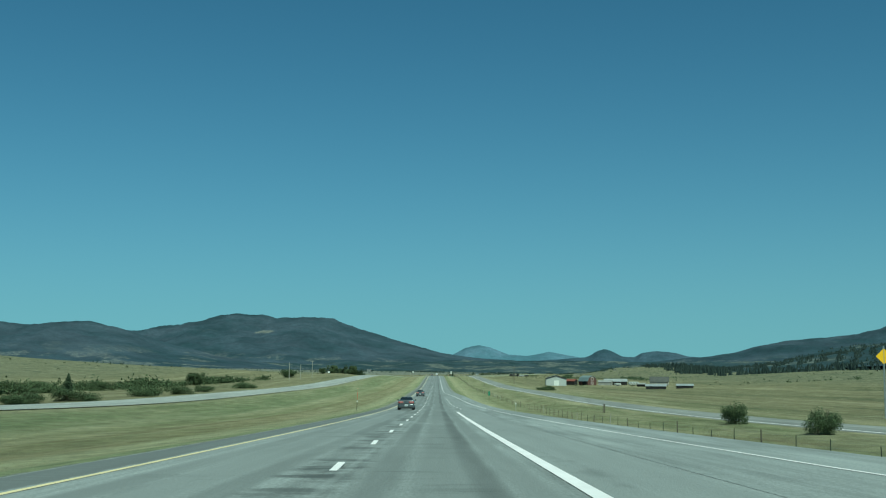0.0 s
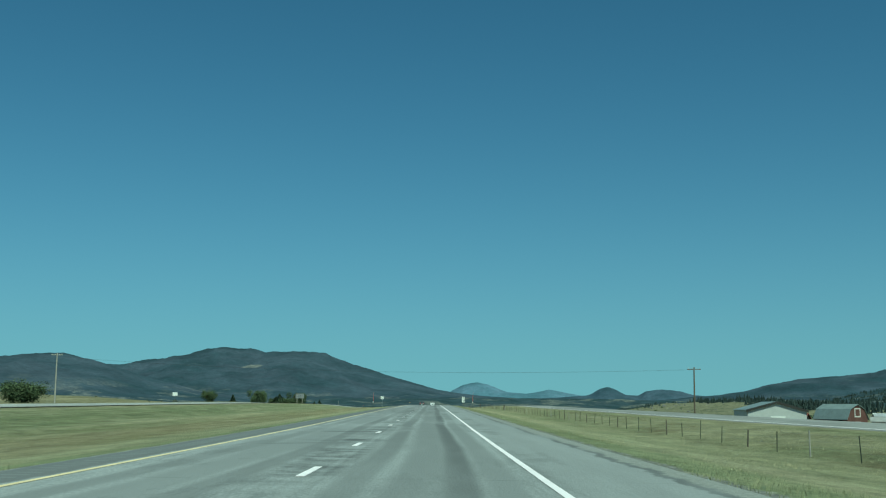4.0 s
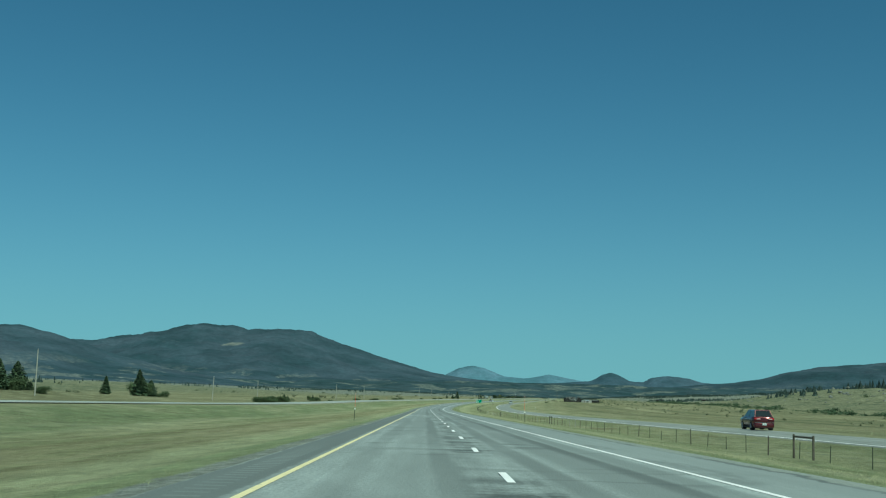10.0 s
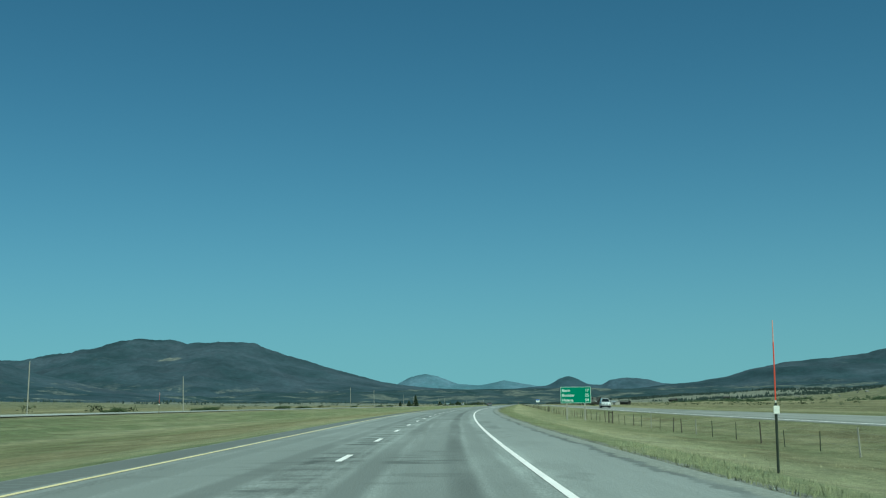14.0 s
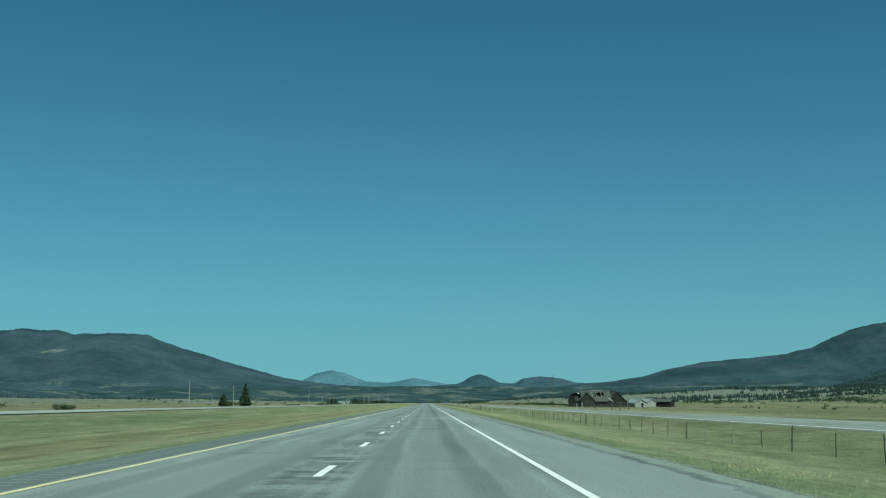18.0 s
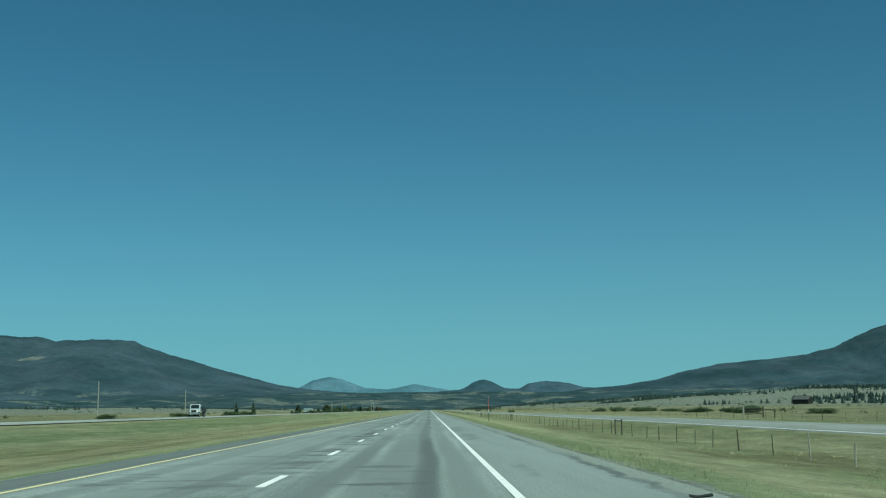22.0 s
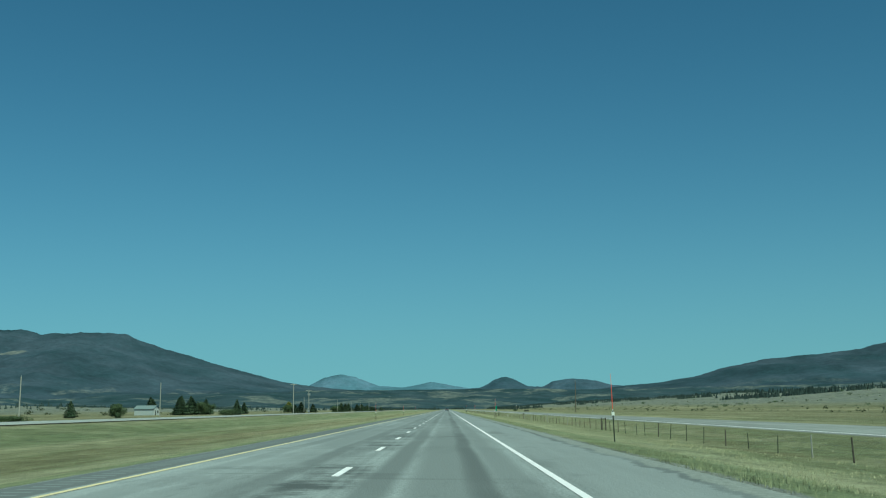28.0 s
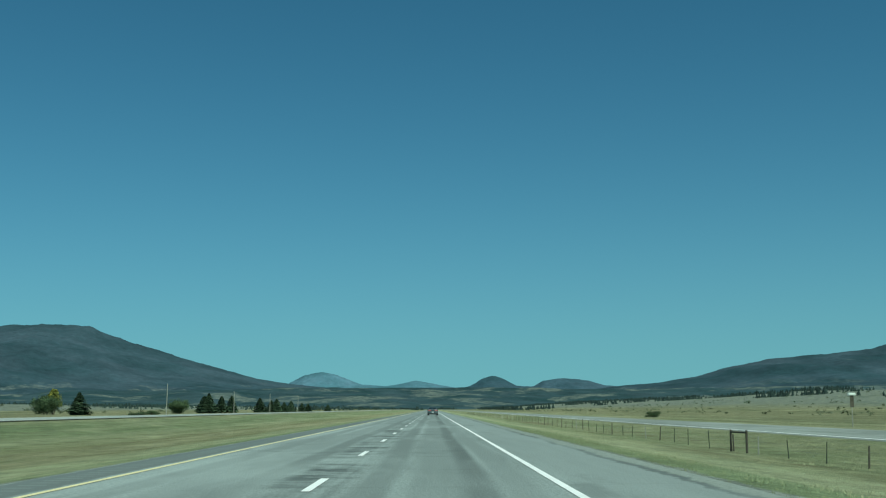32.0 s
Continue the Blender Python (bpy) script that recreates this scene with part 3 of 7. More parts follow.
dm.from_pydata([(-0.065, -1.5, 0), (0.065, -1.5, 0), (0.065, 1.5, 0), (-0.065, 1.5, 0), (-0.065, -1.5, -0.012), (0.065, -1.5, -0.012), (0.065, 1.5, -0.012), (-0.065, 1.5, -0.012)],
               [], [(0, 1, 2, 3), (4, 5, 1, 0), (5, 6, 2, 1), (6, 7, 3, 2), (7, 4, 0, 3)])
dm.materials.append(M_WHITE_PAINT)
far_dashes = []
for k in range(-6, 520):
    s = 8.0 - 1.52 + 12.19 * k
    x, y, z = deck(s, 0.0, 0.009)
    if k < 294:
        d = new("dash", dm)
        d.parent = dash_line
        d.matrix_basis = pose(float(x), float(y), float(z), 0, 0, heading(s))
    else:
        far_dashes += [(x - 0.065, y - 1.5, z), (x + 0.065, y - 1.5, z), (x + 0.065, y + 1.5, z), (x - 0.065, y + 1.5, z)]
fm = bpy.data.meshes.new("far_dashes")
fm.from_pydata(far_dashes, [], [tuple(range(i, i + 4)) for i in range(0, len(far_dashes), 4)])
fm.materials.append(M_WHITE_PAINT)
fd = tagged(new("far_dashes", fm), kind="stuff")
fd.parent = dash_line
merge_line = tagged(new("merge_line"), "dotted white line along the merging lane", "road marking", "", "structure")
for k in range(8):
    s = 131.7 + 12.19 * k
    x, y, z = deck(s, np.interp(s, [131, 170, 220], [4.4, 3.8, 3.6]), 0.014)
    d = new("dash", dm)
    d.parent = merge_line
    d.matrix_basis = pose(float(x), float(y), float(z), 0, 0, heading(s))


# ---- mountains ----
def ridge(name, crest, front, back, mat, label, rough=0.06, n=220, rows=26, seed=0.0, power=1.15):
    """A mountain along a crest line (x, y, height); front and back: how far its slopes reach to either side."""
    c = np.array(crest, float)
    d = np.concatenate([[0], np.cumsum(np.hypot(np.diff(c[:, 0]), np.diff(c[:, 1])))])
    k = np.linspace(0, d[-1], n)
    x, y, z = (np.interp(k, d, c[:, i]) for i in range(3))
    soft = np.array([1, 2, 1]) / 4.0
    z[1:-1] = np.convolve(z, soft, "valid")
    z = z * (1 + 0.012 * ripple(k, k * 0.3, 90, seed) + 0.008 * ripple(k, k, 31, seed + 1))
    tx, ty = np.gradient(x), np.gradient(y)
    tl = np.hypot(tx, ty)
    nx, ny = ty / tl, -tx / tl
    nx, ny = (np.convolve(np.pad(v, 30, "edge"), np.ones(61) / 61, "valid") for v in (nx, ny))
    v = np.concatenate([np.linspace(1, 0, rows) ** 1.2, -np.linspace(0.1, 1, 8)])
    reach = np.where(v > 0, front, back)[None] * np.abs(v)[None] * np.sign(v)[None]
    px, py = x[:, None] + nx[:, None] * reach, y[:, None] + ny[:, None] * reach
    a = np.abs(v)[None]
    pz = z[:, None] * (1 - a) ** power
    spur = ripple(px, py, 420, seed) + 0.5 * ripple(px, py, 150, seed + 2)
    pz = pz + np.minimum(z.max(), np.clip(z, 0, None) * 1.4)[:, None] * rough * spur * np.sqrt(a) * (1 - a) * 2.2 - 6 * a
    return setting(name, grid_mesh(name, np.stack([px, py, pz], -1), mat), label, "mountain")


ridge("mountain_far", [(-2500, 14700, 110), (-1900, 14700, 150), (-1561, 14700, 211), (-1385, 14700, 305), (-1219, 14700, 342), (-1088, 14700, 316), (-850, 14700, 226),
                       (-613, 14700, 208), (-346, 14700, 262), (-138, 14700, 224), (40, 14700, 193), (500, 14700, 150)], 900, 300, M_HAZE_PEAK, "far mountain peak with haze painted into its blue", 0.04)
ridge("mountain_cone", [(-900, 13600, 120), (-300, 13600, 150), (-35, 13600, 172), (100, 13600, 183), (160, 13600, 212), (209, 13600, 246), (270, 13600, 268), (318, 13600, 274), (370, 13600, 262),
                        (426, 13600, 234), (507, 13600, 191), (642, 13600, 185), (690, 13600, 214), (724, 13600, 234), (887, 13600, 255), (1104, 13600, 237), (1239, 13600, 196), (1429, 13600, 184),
                        (1900, 13600, 170), (2600, 13600, 160)], 900, 300, M_HAZED_FOREST_FAR, "dark cone-shaped wooded hill and its flat neighbour", 0.04)
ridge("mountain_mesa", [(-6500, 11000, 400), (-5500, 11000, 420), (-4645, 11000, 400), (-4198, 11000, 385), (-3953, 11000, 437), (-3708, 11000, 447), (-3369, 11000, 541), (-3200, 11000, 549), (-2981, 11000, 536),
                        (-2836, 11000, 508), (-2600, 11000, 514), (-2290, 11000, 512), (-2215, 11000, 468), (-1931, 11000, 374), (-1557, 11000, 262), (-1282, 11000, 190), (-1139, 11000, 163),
                        (-863, 11000, 132), (-300, 11000, 100), (300, 11000, 60)], 2900, 600, M_HAZED_FOREST, "dark forested mountain with a flat mesa top", 0.07, 320, 34)
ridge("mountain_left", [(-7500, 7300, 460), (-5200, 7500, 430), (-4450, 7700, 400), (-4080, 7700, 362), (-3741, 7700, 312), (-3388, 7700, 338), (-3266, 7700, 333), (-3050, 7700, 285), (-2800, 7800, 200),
                        (-2450, 7900, 110), (-2000, 8000, 40), (-1500, 8100, 4), (-1000, 8200, -8)], 2600, 900, M_HAZED_FOREST, "dark forested lower mountain", 0.08, 220, 26, 3.0)
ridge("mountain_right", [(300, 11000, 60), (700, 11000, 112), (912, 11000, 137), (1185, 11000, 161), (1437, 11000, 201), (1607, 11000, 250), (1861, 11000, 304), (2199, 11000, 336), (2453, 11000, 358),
                         (2709, 11000, 419), (3013, 11000, 560), (3218, 11000, 600), (3700, 10900, 640), (4500, 10700, 700), (6000, 10400, 720)], 2700, 600, M_HAZED_FOREST, "dark forested mountain rising steeply", 0.07, 260, 30, 5.0)
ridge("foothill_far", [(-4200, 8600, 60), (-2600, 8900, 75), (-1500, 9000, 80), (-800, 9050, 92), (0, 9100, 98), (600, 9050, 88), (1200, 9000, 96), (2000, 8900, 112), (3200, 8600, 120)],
      1500, 500, M_HAZED_HILLS, "low wooded foothills with pale clearings", 0.16, 260, 22, 7.0, 0.9)
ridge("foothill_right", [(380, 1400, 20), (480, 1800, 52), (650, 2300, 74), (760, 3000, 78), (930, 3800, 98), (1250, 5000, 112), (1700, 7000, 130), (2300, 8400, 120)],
      -430, -500, M_HAZED_HILLS, "low wooded hillside with open slopes", 0.14, 260, 18, 9.0, 0.9)

# ---- small helpers for things ----
def part(name, bm, mat, parent=None, label="", smooth_faces=False):
    """Links a bmesh as one mesh object under a thing or a part."""
    me = bpy.data.meshes.new(name)
    bm.to_mesh(me)
    bm.free()
    me.materials.append(mat)
    if smooth_faces:
        me.polygons.foreach_set("use_smooth", [True] * len(me.polygons))
    ob = new(name, me)
    ob.parent = parent
    return tagged(ob, label)


def raw(name, verts, faces, mat, parent=None, label="", kind="", smooth_faces=False):
    me = bpy.data.meshes.new(name)
    me.from_pydata(verts, [], faces)
    me.materials.append(mat)
    if smooth_faces:
        me.polygons.foreach_set("use_smooth", [True] * len(me.polygons))
    ob = new(name, me)
    ob.parent = parent
    return tagged(ob, label, kind=kind)


def thing(name, label, category, group=""):
    return tagged(new(name), label, category, group)


def box(x0, x1, y0, y1, z0, z1, bevel=0.0, bm=None):
    bm = bm or bmesh.new()
    r = bmesh.ops.create_cube(bm, size=1, matrix=Matrix.LocRotScale(((x0 + x1) / 2, (y0 + y1) / 2, (z0 + z1) / 2), None, (x1 - x0, y1 - y0, z1 - z0)))
    if bevel:
        edges = list({e for v in r["verts"] for e in v.link_edges})
        bmesh.ops.bevel(bm, geom=edges, offset=bevel, segments=2, profile=0.5, affect="EDGES")
    return bm


def rod(a, b, r0, r1=None, n=8, bm=None):
    """A round bar from a to b."""
    bm = bm or bmesh.new()
    a, b = Vector(a), Vector(b)
    q = (b - a).to_track_quat("Z", "Y").to_matrix().to_4x4()
    bmesh.ops.create_cone(bm, cap_ends=True, segments=n, radius1=r0, radius2=r0 if r1 is None else r1, depth=(b - a).length,
                          matrix=Matrix.Translation((a + b) / 2) @ q)
    return bm


def slab(points, thick, bm=None, axis=1):
    """A flat outline in x and z (axis 1), thickened along y; or in y and z (axis 0), along x."""
    bm = bm or bmesh.new()
    lo, hi = [], []
    for p, q in points:
        lo.append(bm.verts.new((p, -thick / 2, q) if axis == 1 else (-thick / 2, p, q)))
        hi.append(bm.verts.new((p, thick / 2, q) if axis == 1 else (thick / 2, p, q)))
    n = len(points)
    bm.faces.new(lo)
    bm.faces.new(hi[::-1])
    for i in range(n):
        bm.faces.new((lo[i], hi[i], hi[(i + 1) % n], lo[(i + 1) % n]))
    bmesh.ops.recalc_face_normals(bm, faces=bm.faces)
    return bm


def moved(bm, m):
    bmesh.ops.transform(bm, matrix=m, verts=bm.verts)
    return bm


M_POST = plain("weathered_wood_post", (0.11, 0.095, 0.075), 0.3, 0.4, 0.9, 0, 0.5, True)
M_STEEL_POST = plain("green_steel_post", (0.05, 0.06, 0.045), 0.3, 0.3, 0.7, 0.2)
M_WIRE = plain("galvanised_wire", (0.22, 0.22, 0.21), 0.3, 0.2, 0.5, 0.6)
M_POLE = plain("sun_bleached_pole", (0.36, 0.34, 0.30), 0.6, 0.25, 0.9, 0, 0.4)
M_POLE_DARK = plain("creosoted_pole", (0.13, 0.105, 0.08), 0.6, 0.25, 0.9, 0, 0.4)
M_CERAMIC = plain("insulator_ceramic", (0.5, 0.5, 0.48), 0.1, 0.1, 0.3)
M_CABLE = plain("dark_cable", (0.03, 0.03, 0.032), 0.5, 0.1, 0.6)
M_SIGN_WHITE = plain("white_sign_sheet", (0.80, 0.81, 0.79), 0.6, 0.06, 0.45, 0, 0.02)
M_SIGN_GREEN = plain("green_sign_sheet", (0.012, 0.21, 0.125), 0.8, 0.10, 0.4, 0, 0.02)
M_SIGN_BLUE = plain("blue_sign_sheet", (0.05, 0.13, 0.42), 0.5, 0.1, 0.4, 0, 0.02)
M_SIGN_YELLOW = plain("yellow_sign_sheet", (0.85, 0.50, 0.02), 0.5, 0.06, 0.45, 0, 0.02)
M_BLACK = plain("black_lettering", (0.02, 0.02, 0.02), 0.3, 0.1, 0.6, 0, 0)
M_LETTER = plain("white_lettering", (0.82, 0.84, 0.82), 0.3, 0.04, 0.5, 0, 0)
M_ALU = plain("bare_aluminium", (0.45, 0.46, 0.47), 0.4, 0.12, 0.45, 0.8)
M_RED_ROD = plain("red_reflective_rod", (0.75, 0.10, 0.06), 0.3, 0.1, 0.5)
M_PINK_ROD = plain("faded_red_rod", (0.72, 0.36, 0.30), 0.3, 0.15, 0.5)
M_WHITE_ROD = plain("white_reflective_rod", (0.80, 0.78, 0.74), 0.3, 0.1, 0.5)
M_TRUNK = plain("bark", (0.10, 0.075, 0.055), 0.25, 0.35, 0.95, 0, 0.6)


def leaf_material(name, lo, mid, hi):
    m = Mat(name, 0.9, 0, 0.15)
    col = m.ramp(m.island(), (0.0, lo), (0.5, mid), (1.0, hi))
    col = m.mix(0.5, col, m.ramp(m.each(), (0, 0.7), (1, 1.3)), "MULTIPLY")
    col = m.mix(0.5, col, m.ramp(m.noise(0.8, 3), (0.3, 0.6), (0.7, 1.35)), "MULTIPLY")
    m.color(col)
    return m.m


M_CONIFER = leaf_material("conifer_needles", (0.036, 0.055, 0.034), (0.064, 0.092, 0.052), (0.098, 0.13, 0.072))
M_WILLOW = leaf_material("willow_leaves", (0.046, 0.068, 0.036), (0.074, 0.100, 0.050), (0.105, 0.132, 0.068))
M_ASPEN = leaf_material("yellowing_leaves", (0.10, 0.12, 0.03), (0.17, 0.17, 0.04), (0.24, 0.20, 0.05))
# bluish copy of the conifer needles, with distance haze painted in
M_HAZED_CONIFER = leaf_material("hazed_conifers", (0.030, 0.045, 0.042), (0.042, 0.060, 0.056), (0.058, 0.078, 0.070))
M_SAGE = leaf_material("sagebrush", (0.060, 0.072, 0.042), (0.095, 0.105, 0.062), (0.14, 0.145, 0.09))


# ---- vegetation ----
def clump_quads(cen, nrm, size, rng):
    """Quads of random turn round points, leaning to a direction."""
    n = len(cen)
    a = rng.normal(size=(n, 3))
    a -= nrm * (a * nrm).sum(1, keepdims=True) * 0.7
    a /= np.linalg.norm(a, axis=1, keepdims=True)
    b = np.cross(nrm + 0.5 * rng.normal(size=(n, 3)), a)
    b /= np.linalg.norm(b, axis=1, keepdims=True)
    k = size[:, None] * (0.7 + 0.6 * rng.random((n, 1)))
    v = np.stack([cen - a * k, cen - b * k * 0.6, cen + a * k, cen + b * k * 0.6], 1).reshape(-1, 3)
    return v.tolist(), [tuple(range(i, i + 4)) for i in range(0, 4 * n, 4)]


def conifer(name, h, w, n, seed, label):
    """A tapered trunk and whorls of drooping needle clumps, with gaps and an uneven outline."""
    rng = np.random.default_rng(seed)
    t = thing(name, label, "tree", "roadside trees")
    part("trunk", rod((0, 0, -0.3), (0, 0, h * 0.9), 0.022 * h, 0.004 * h, 7), M_TRUNK, t)
    f = rng.random(n) ** 1.25 * 0.94 + 0.05
    ang = rng.random(n) * 2 * np.pi
    lobes = 1 + 0.22 * np.sin(ang * 3 + seed) + 0.12 * np.sin(f * 40 + ang)
    r = w / 2 * np.clip(1 - f, 0, 1) ** 0.8 * np.sqrt(rng.random(n)) * lobes
    r = np.where(f < 0.12, r * 0.7, r)
    cen = np.stack([r * np.cos(ang), r * np.sin(ang), f * h - r * 0.25], 1)
    nrm = np.stack([np.cos(ang) * 0.5, np.sin(ang) * 0.5, np.full(n, 0.8)], 1)
    v, q = clump_quads(cen, nrm, 0.024 * h * (0.6 + 0.7 * (1 - f)), rng)
    raw("crown", v, q, M_CONIFER, t)
    return t


def leafy(name, h, w, n, seed, label, mat, category="tree", low=0.05, lobes=9, leaf=0.042):
    """Stems and a lumpy crown of leaf clumps."""
    rng = np.random.default_rng(seed)
    t = thing(name, label, category, "roadside trees")
    bm = bmesh.new()
    for k in range(4):
        a = rng.random() * 6.3
        rod((0.05 * w * math.cos(a), 0.05 * w * math.sin(a), -0.3), (0.25 * w * math.cos(a), 0.25 * w * math.sin(a), h * 0.65), 0.018 * h, 0.006 * h, 6, bm)
    part("trunk", bm, M_TRUNK, t)
    c = np.stack([rng.normal(size=lobes) * w * 0.21, rng.normal(size=lobes) * w * 0.21, h * (low + 0.22 + 0.52 * rng.random(lobes))], 1)
    rad = w * (0.15 + 0.13 * rng.random(lobes))
    pick = rng.integers(0, lobes, n)
    d = rng.normal(size=(n, 3))
    d /= np.linalg.norm(d, axis=1, keepdims=True)
    cen = c[pick] + d * (rad[pick] * (1.05 * rng.random(n) ** 0.45))[:, None] * np.array([1, 1, min(1.3, h / w * 1.1)])
    cen[:, 2] = np.clip(cen[:, 2], 0.03 * h, h)
    v, q = clump_quads(cen, d, np.full(n, leaf * (w + h) / 2 + 0.03), rng)
    raw("crown", v, q, mat, t)
    return t


CONIFERS = [conifer("conifer", 10, 3.6, 3400, 1, "tall narrow dark green conifer on the meadow edge"), conifer("conifer", 10, 4.8, 3800, 2, "broad dark green conifer on the meadow edge"),
            conifer("conifer", 10, 3.0, 3000, 3, "slender dark green conifer beside the highway")]
LEAFY = [leafy("willow_tree", 10, 10, 9500, 4, "round leafy green willow tree", M_WILLOW, "tree", -0.08, 22, 0.021), leafy("willow_tree", 10, 12, 10000, 5, "spreading leafy green willow tree", M_WILLOW, "tree", -0.1, 26, 0.020)]
BUSHES = [leafy("willow_bush", 10, 15, 7000, 6, "low green willow bush in the meadow", M_WILLOW, "bush", -0.16, 20, 0.018), leafy("willow_bush", 10, 20, 8000, 7, "wide low green willow thicket", M_WILLOW, "bush", -0.18, 26, 0.017),
          leafy("willow_bush", 10, 12, 7000, 8, "rounded dark green roadside bush", M_WILLOW, "bush", -0.14, 20, 0.018)]
ASPENS = [leafy("aspen_tree", 10, 5, 1200, 9, "yellowing aspen tree beside the conifers", M_ASPEN, "tree", 0.1, 10)]
vrng = random.Random(5)
SPAN = {}
for src in CONIFERS + LEAFY + BUSHES + ASPENS:
    xs = np.array([v.co.x for v in next(c for c in src.children if c.name.startswith("crown")).data.vertices])
    SPAN[src] = float(np.percentile(xs, 98) - np.percentile(xs, 2))
used = {}


def plant(kinds, s, u, h, w=None, pick=None):
    """Sets a tree or bush of height h and width w on the ground."""
    src = kinds[vrng.randrange(len(kinds)) if pick is None else pick]
    span = SPAN[src]
    kz = h / 10
    kx = (w / span) if w else kz
    m = stand(s, u, vrng.random() * 360, -0.02) @ Matrix.Diagonal((kx, kx, kz, 1))
    if src.name not in used:
        used[src.name] = src
        src.matrix_basis = m
        return src
    src_scale = src.scale.copy()
    return copy_thing(src, m @ Matrix.Diagonal((1 / src_scale.x, 1 / src_scale.y, 1 / src_scale.z, 1)))


def thicket(kind, s, u, h, w):
    """One plant, or a ragged row of bushes where the growth is long and low."""
    n = max(1, round(w / (1.7 * h))) if kind is BUSHES else 1
    for k in range(n):
        low = 1.0 if n == 1 else vrng.uniform(0.6, 1.08)
        plant(kind, s + (k - (n - 1) / 2) * w / n + (0 if n == 1 else vrng.uniform(-0.5, 0.5)), u + (0 if n == 1 else vrng.uniform(-1.2, 1.2)), h * low, 1.25 * w / n if n > 1 else w)


C, W, B, A = CONIFERS, LEAFY, BUSHES, ASPENS
# left of the highway, from the start onwards: kind, along, across, height, width
for kind, s, u, h, w in ((B, 168, -58, 2.6, 7.3), (B, 194, -58, 2.6, 6.5), (B, 246, -58, 2.9, 7.1), (B, 273, -58, 2.7, 5.2), (B, 313, -60, 2.7, 4.5), (B, 395, -62, 2.6, 7.5),
                         (B, 269, -95, 4.2, 8.5), (B, 290, -95, 4.0, 7.5), (C, 318, -97, 5.0, 2.4), (B, 336, -95, 4.0, 7), (B, 380, -95, 4.2, 6), (W, 474, -95, 6.3, 7), (B, 530, -95, 4.6, 8)):
    thicket(kind, s, u, h, w)
for kind, s, u, h, w in ((W, 727, -90, 6.4, 9), (W, 950, -90, 5.8, 6), (C, 1011, -90, 3.8, 2.1), (C, 1090, -90, 5.4, 3), (W, 1152, -99, 11.0, 9.4),
                         (C, 1162, -90, 5.8, 4.4), (W, 1166, -92, 6.0, 6.5), (C, 1170, -89, 7.6, 5.0), (C, 1177, -90, 6.4, 4.6), (W, 1181, -92, 5.8, 7), (C, 1186, -89, 6.0, 4.4), (W, 1174, -87, 6.0, 6.5), (W, 1190, -89, 5.6, 6), (W, 1263, -89, 12.6, 11.0), (B, 1272, -88, 5.0, 6)):
    thicket(kind, s, u, h, w)
for kind, s, u, h, w in ((W, 1404, -112, 11.0, 12.5), (B, 1394, -110, 6.0, 6), (C, 1368, -88, 6.4, 3.4), (W, 1393, -88, 4.6, 4.6), (C, 1408, -88, 8.0, 4.6), (C, 1415, -89, 6.4, 4), (C, 1423, -88, 6.2, 4.2), (B, 1416, -86, 3.4, 5), (C, 1432, -88, 2.0, 1.4),
                         (B, 1400, -75, 2.0, 3.3), (B, 1350, -76, 2.2, 4)):
    thicket(kind, s, u, h, w)
for kind, s, u, h, w in ((C, 1500, -90, 5.2, 2.4), (C, 1600, -108, 10.0, 5.0), (C, 1596, -106, 7.6, 4.6), (W, 1606, -109, 7.4, 7), (C, 1612, -107, 6.6, 4.4), (B, 1526, -80, 2.4, 3), (B, 1695, -78, 2.4, 9), (B, 1700, -60, 1.5, 2.4), (B, 1711, -60, 2.6, 3.2), (B, 1749, -70, 2.8, 2.4),
                         (C, 1785, -75, 2.6, 1.3), (B, 1755, -60, 1.1, 3.2), (B, 1849, -62, 1.3, 7.9), (B, 1909, -62, 1.7, 11), (B, 1997, -62, 1.8, 11.4), (B, 2060, -66, 1.6, 6), (B, 1580, -60, 3, 9), (B, 1600, -60, 2.6, 8)):
    thicket(kind, s, u, h, w)
for kind, s, u, h, w in ((B, 1622, -60, 2.8, 8), (B, 1640, -61, 2.6, 6), (B, 1658, -66, 2.2, 5), (C, 1676, -68, 3.0, 1.8), (C, 1684, -68, 2.4, 1.6), (B, 2178, -65, 1.2, 2.7), (B, 2276, -65, 1.4, 3.4), (B, 2327, -65, 1.9, 3.2), (C, 2604, -74, 9.4, 4.0), (C, 2557, -75, 5.0, 2.6), (B, 2575, -76, 3.5, 5), (C, 2639, -90, 4.5, 2), (B, 2644, -60, 1.3, 4.3),
                         (B, 2690, -62, 1.6, 4.5), (B, 2917, -70, 2.0, 4.0), (B, 2998, -68, 2.0, 5.0), (B, 3026, -68, 2.1, 3.6), (B, 3042, -68, 2.0, 3.4), (B, 2811, -62, 1.4, 5.1), (B, 2920, -65, 1.8, 6.6)):
    thicket(kind, s, u, h, w)
for kind, s, u, h, w in ((B, 2994, -65, 1.2, 2.7), (C, 3076, -79, 5.2, 1.6), (C, 3091, -74, 5.6, 1.6), (C, 3159, -65, 2.0, 1.2), (B, 3177, -65, 1.4, 4.4), (B, 3197, -62, 1.5, 5.6),
                         (B, 3262, -65, 2.2, 5.4), (B, 3302, -65, 1.9, 4.7), (B, 3450, -62, 2.0, 6.1), (B, 3366, -66, 2.2, 5.6), (B, 3409, -66, 2.0, 4.4), (B, 3442, -66, 1.8, 3.4)):
    thicket(kind, s, u, h, w)
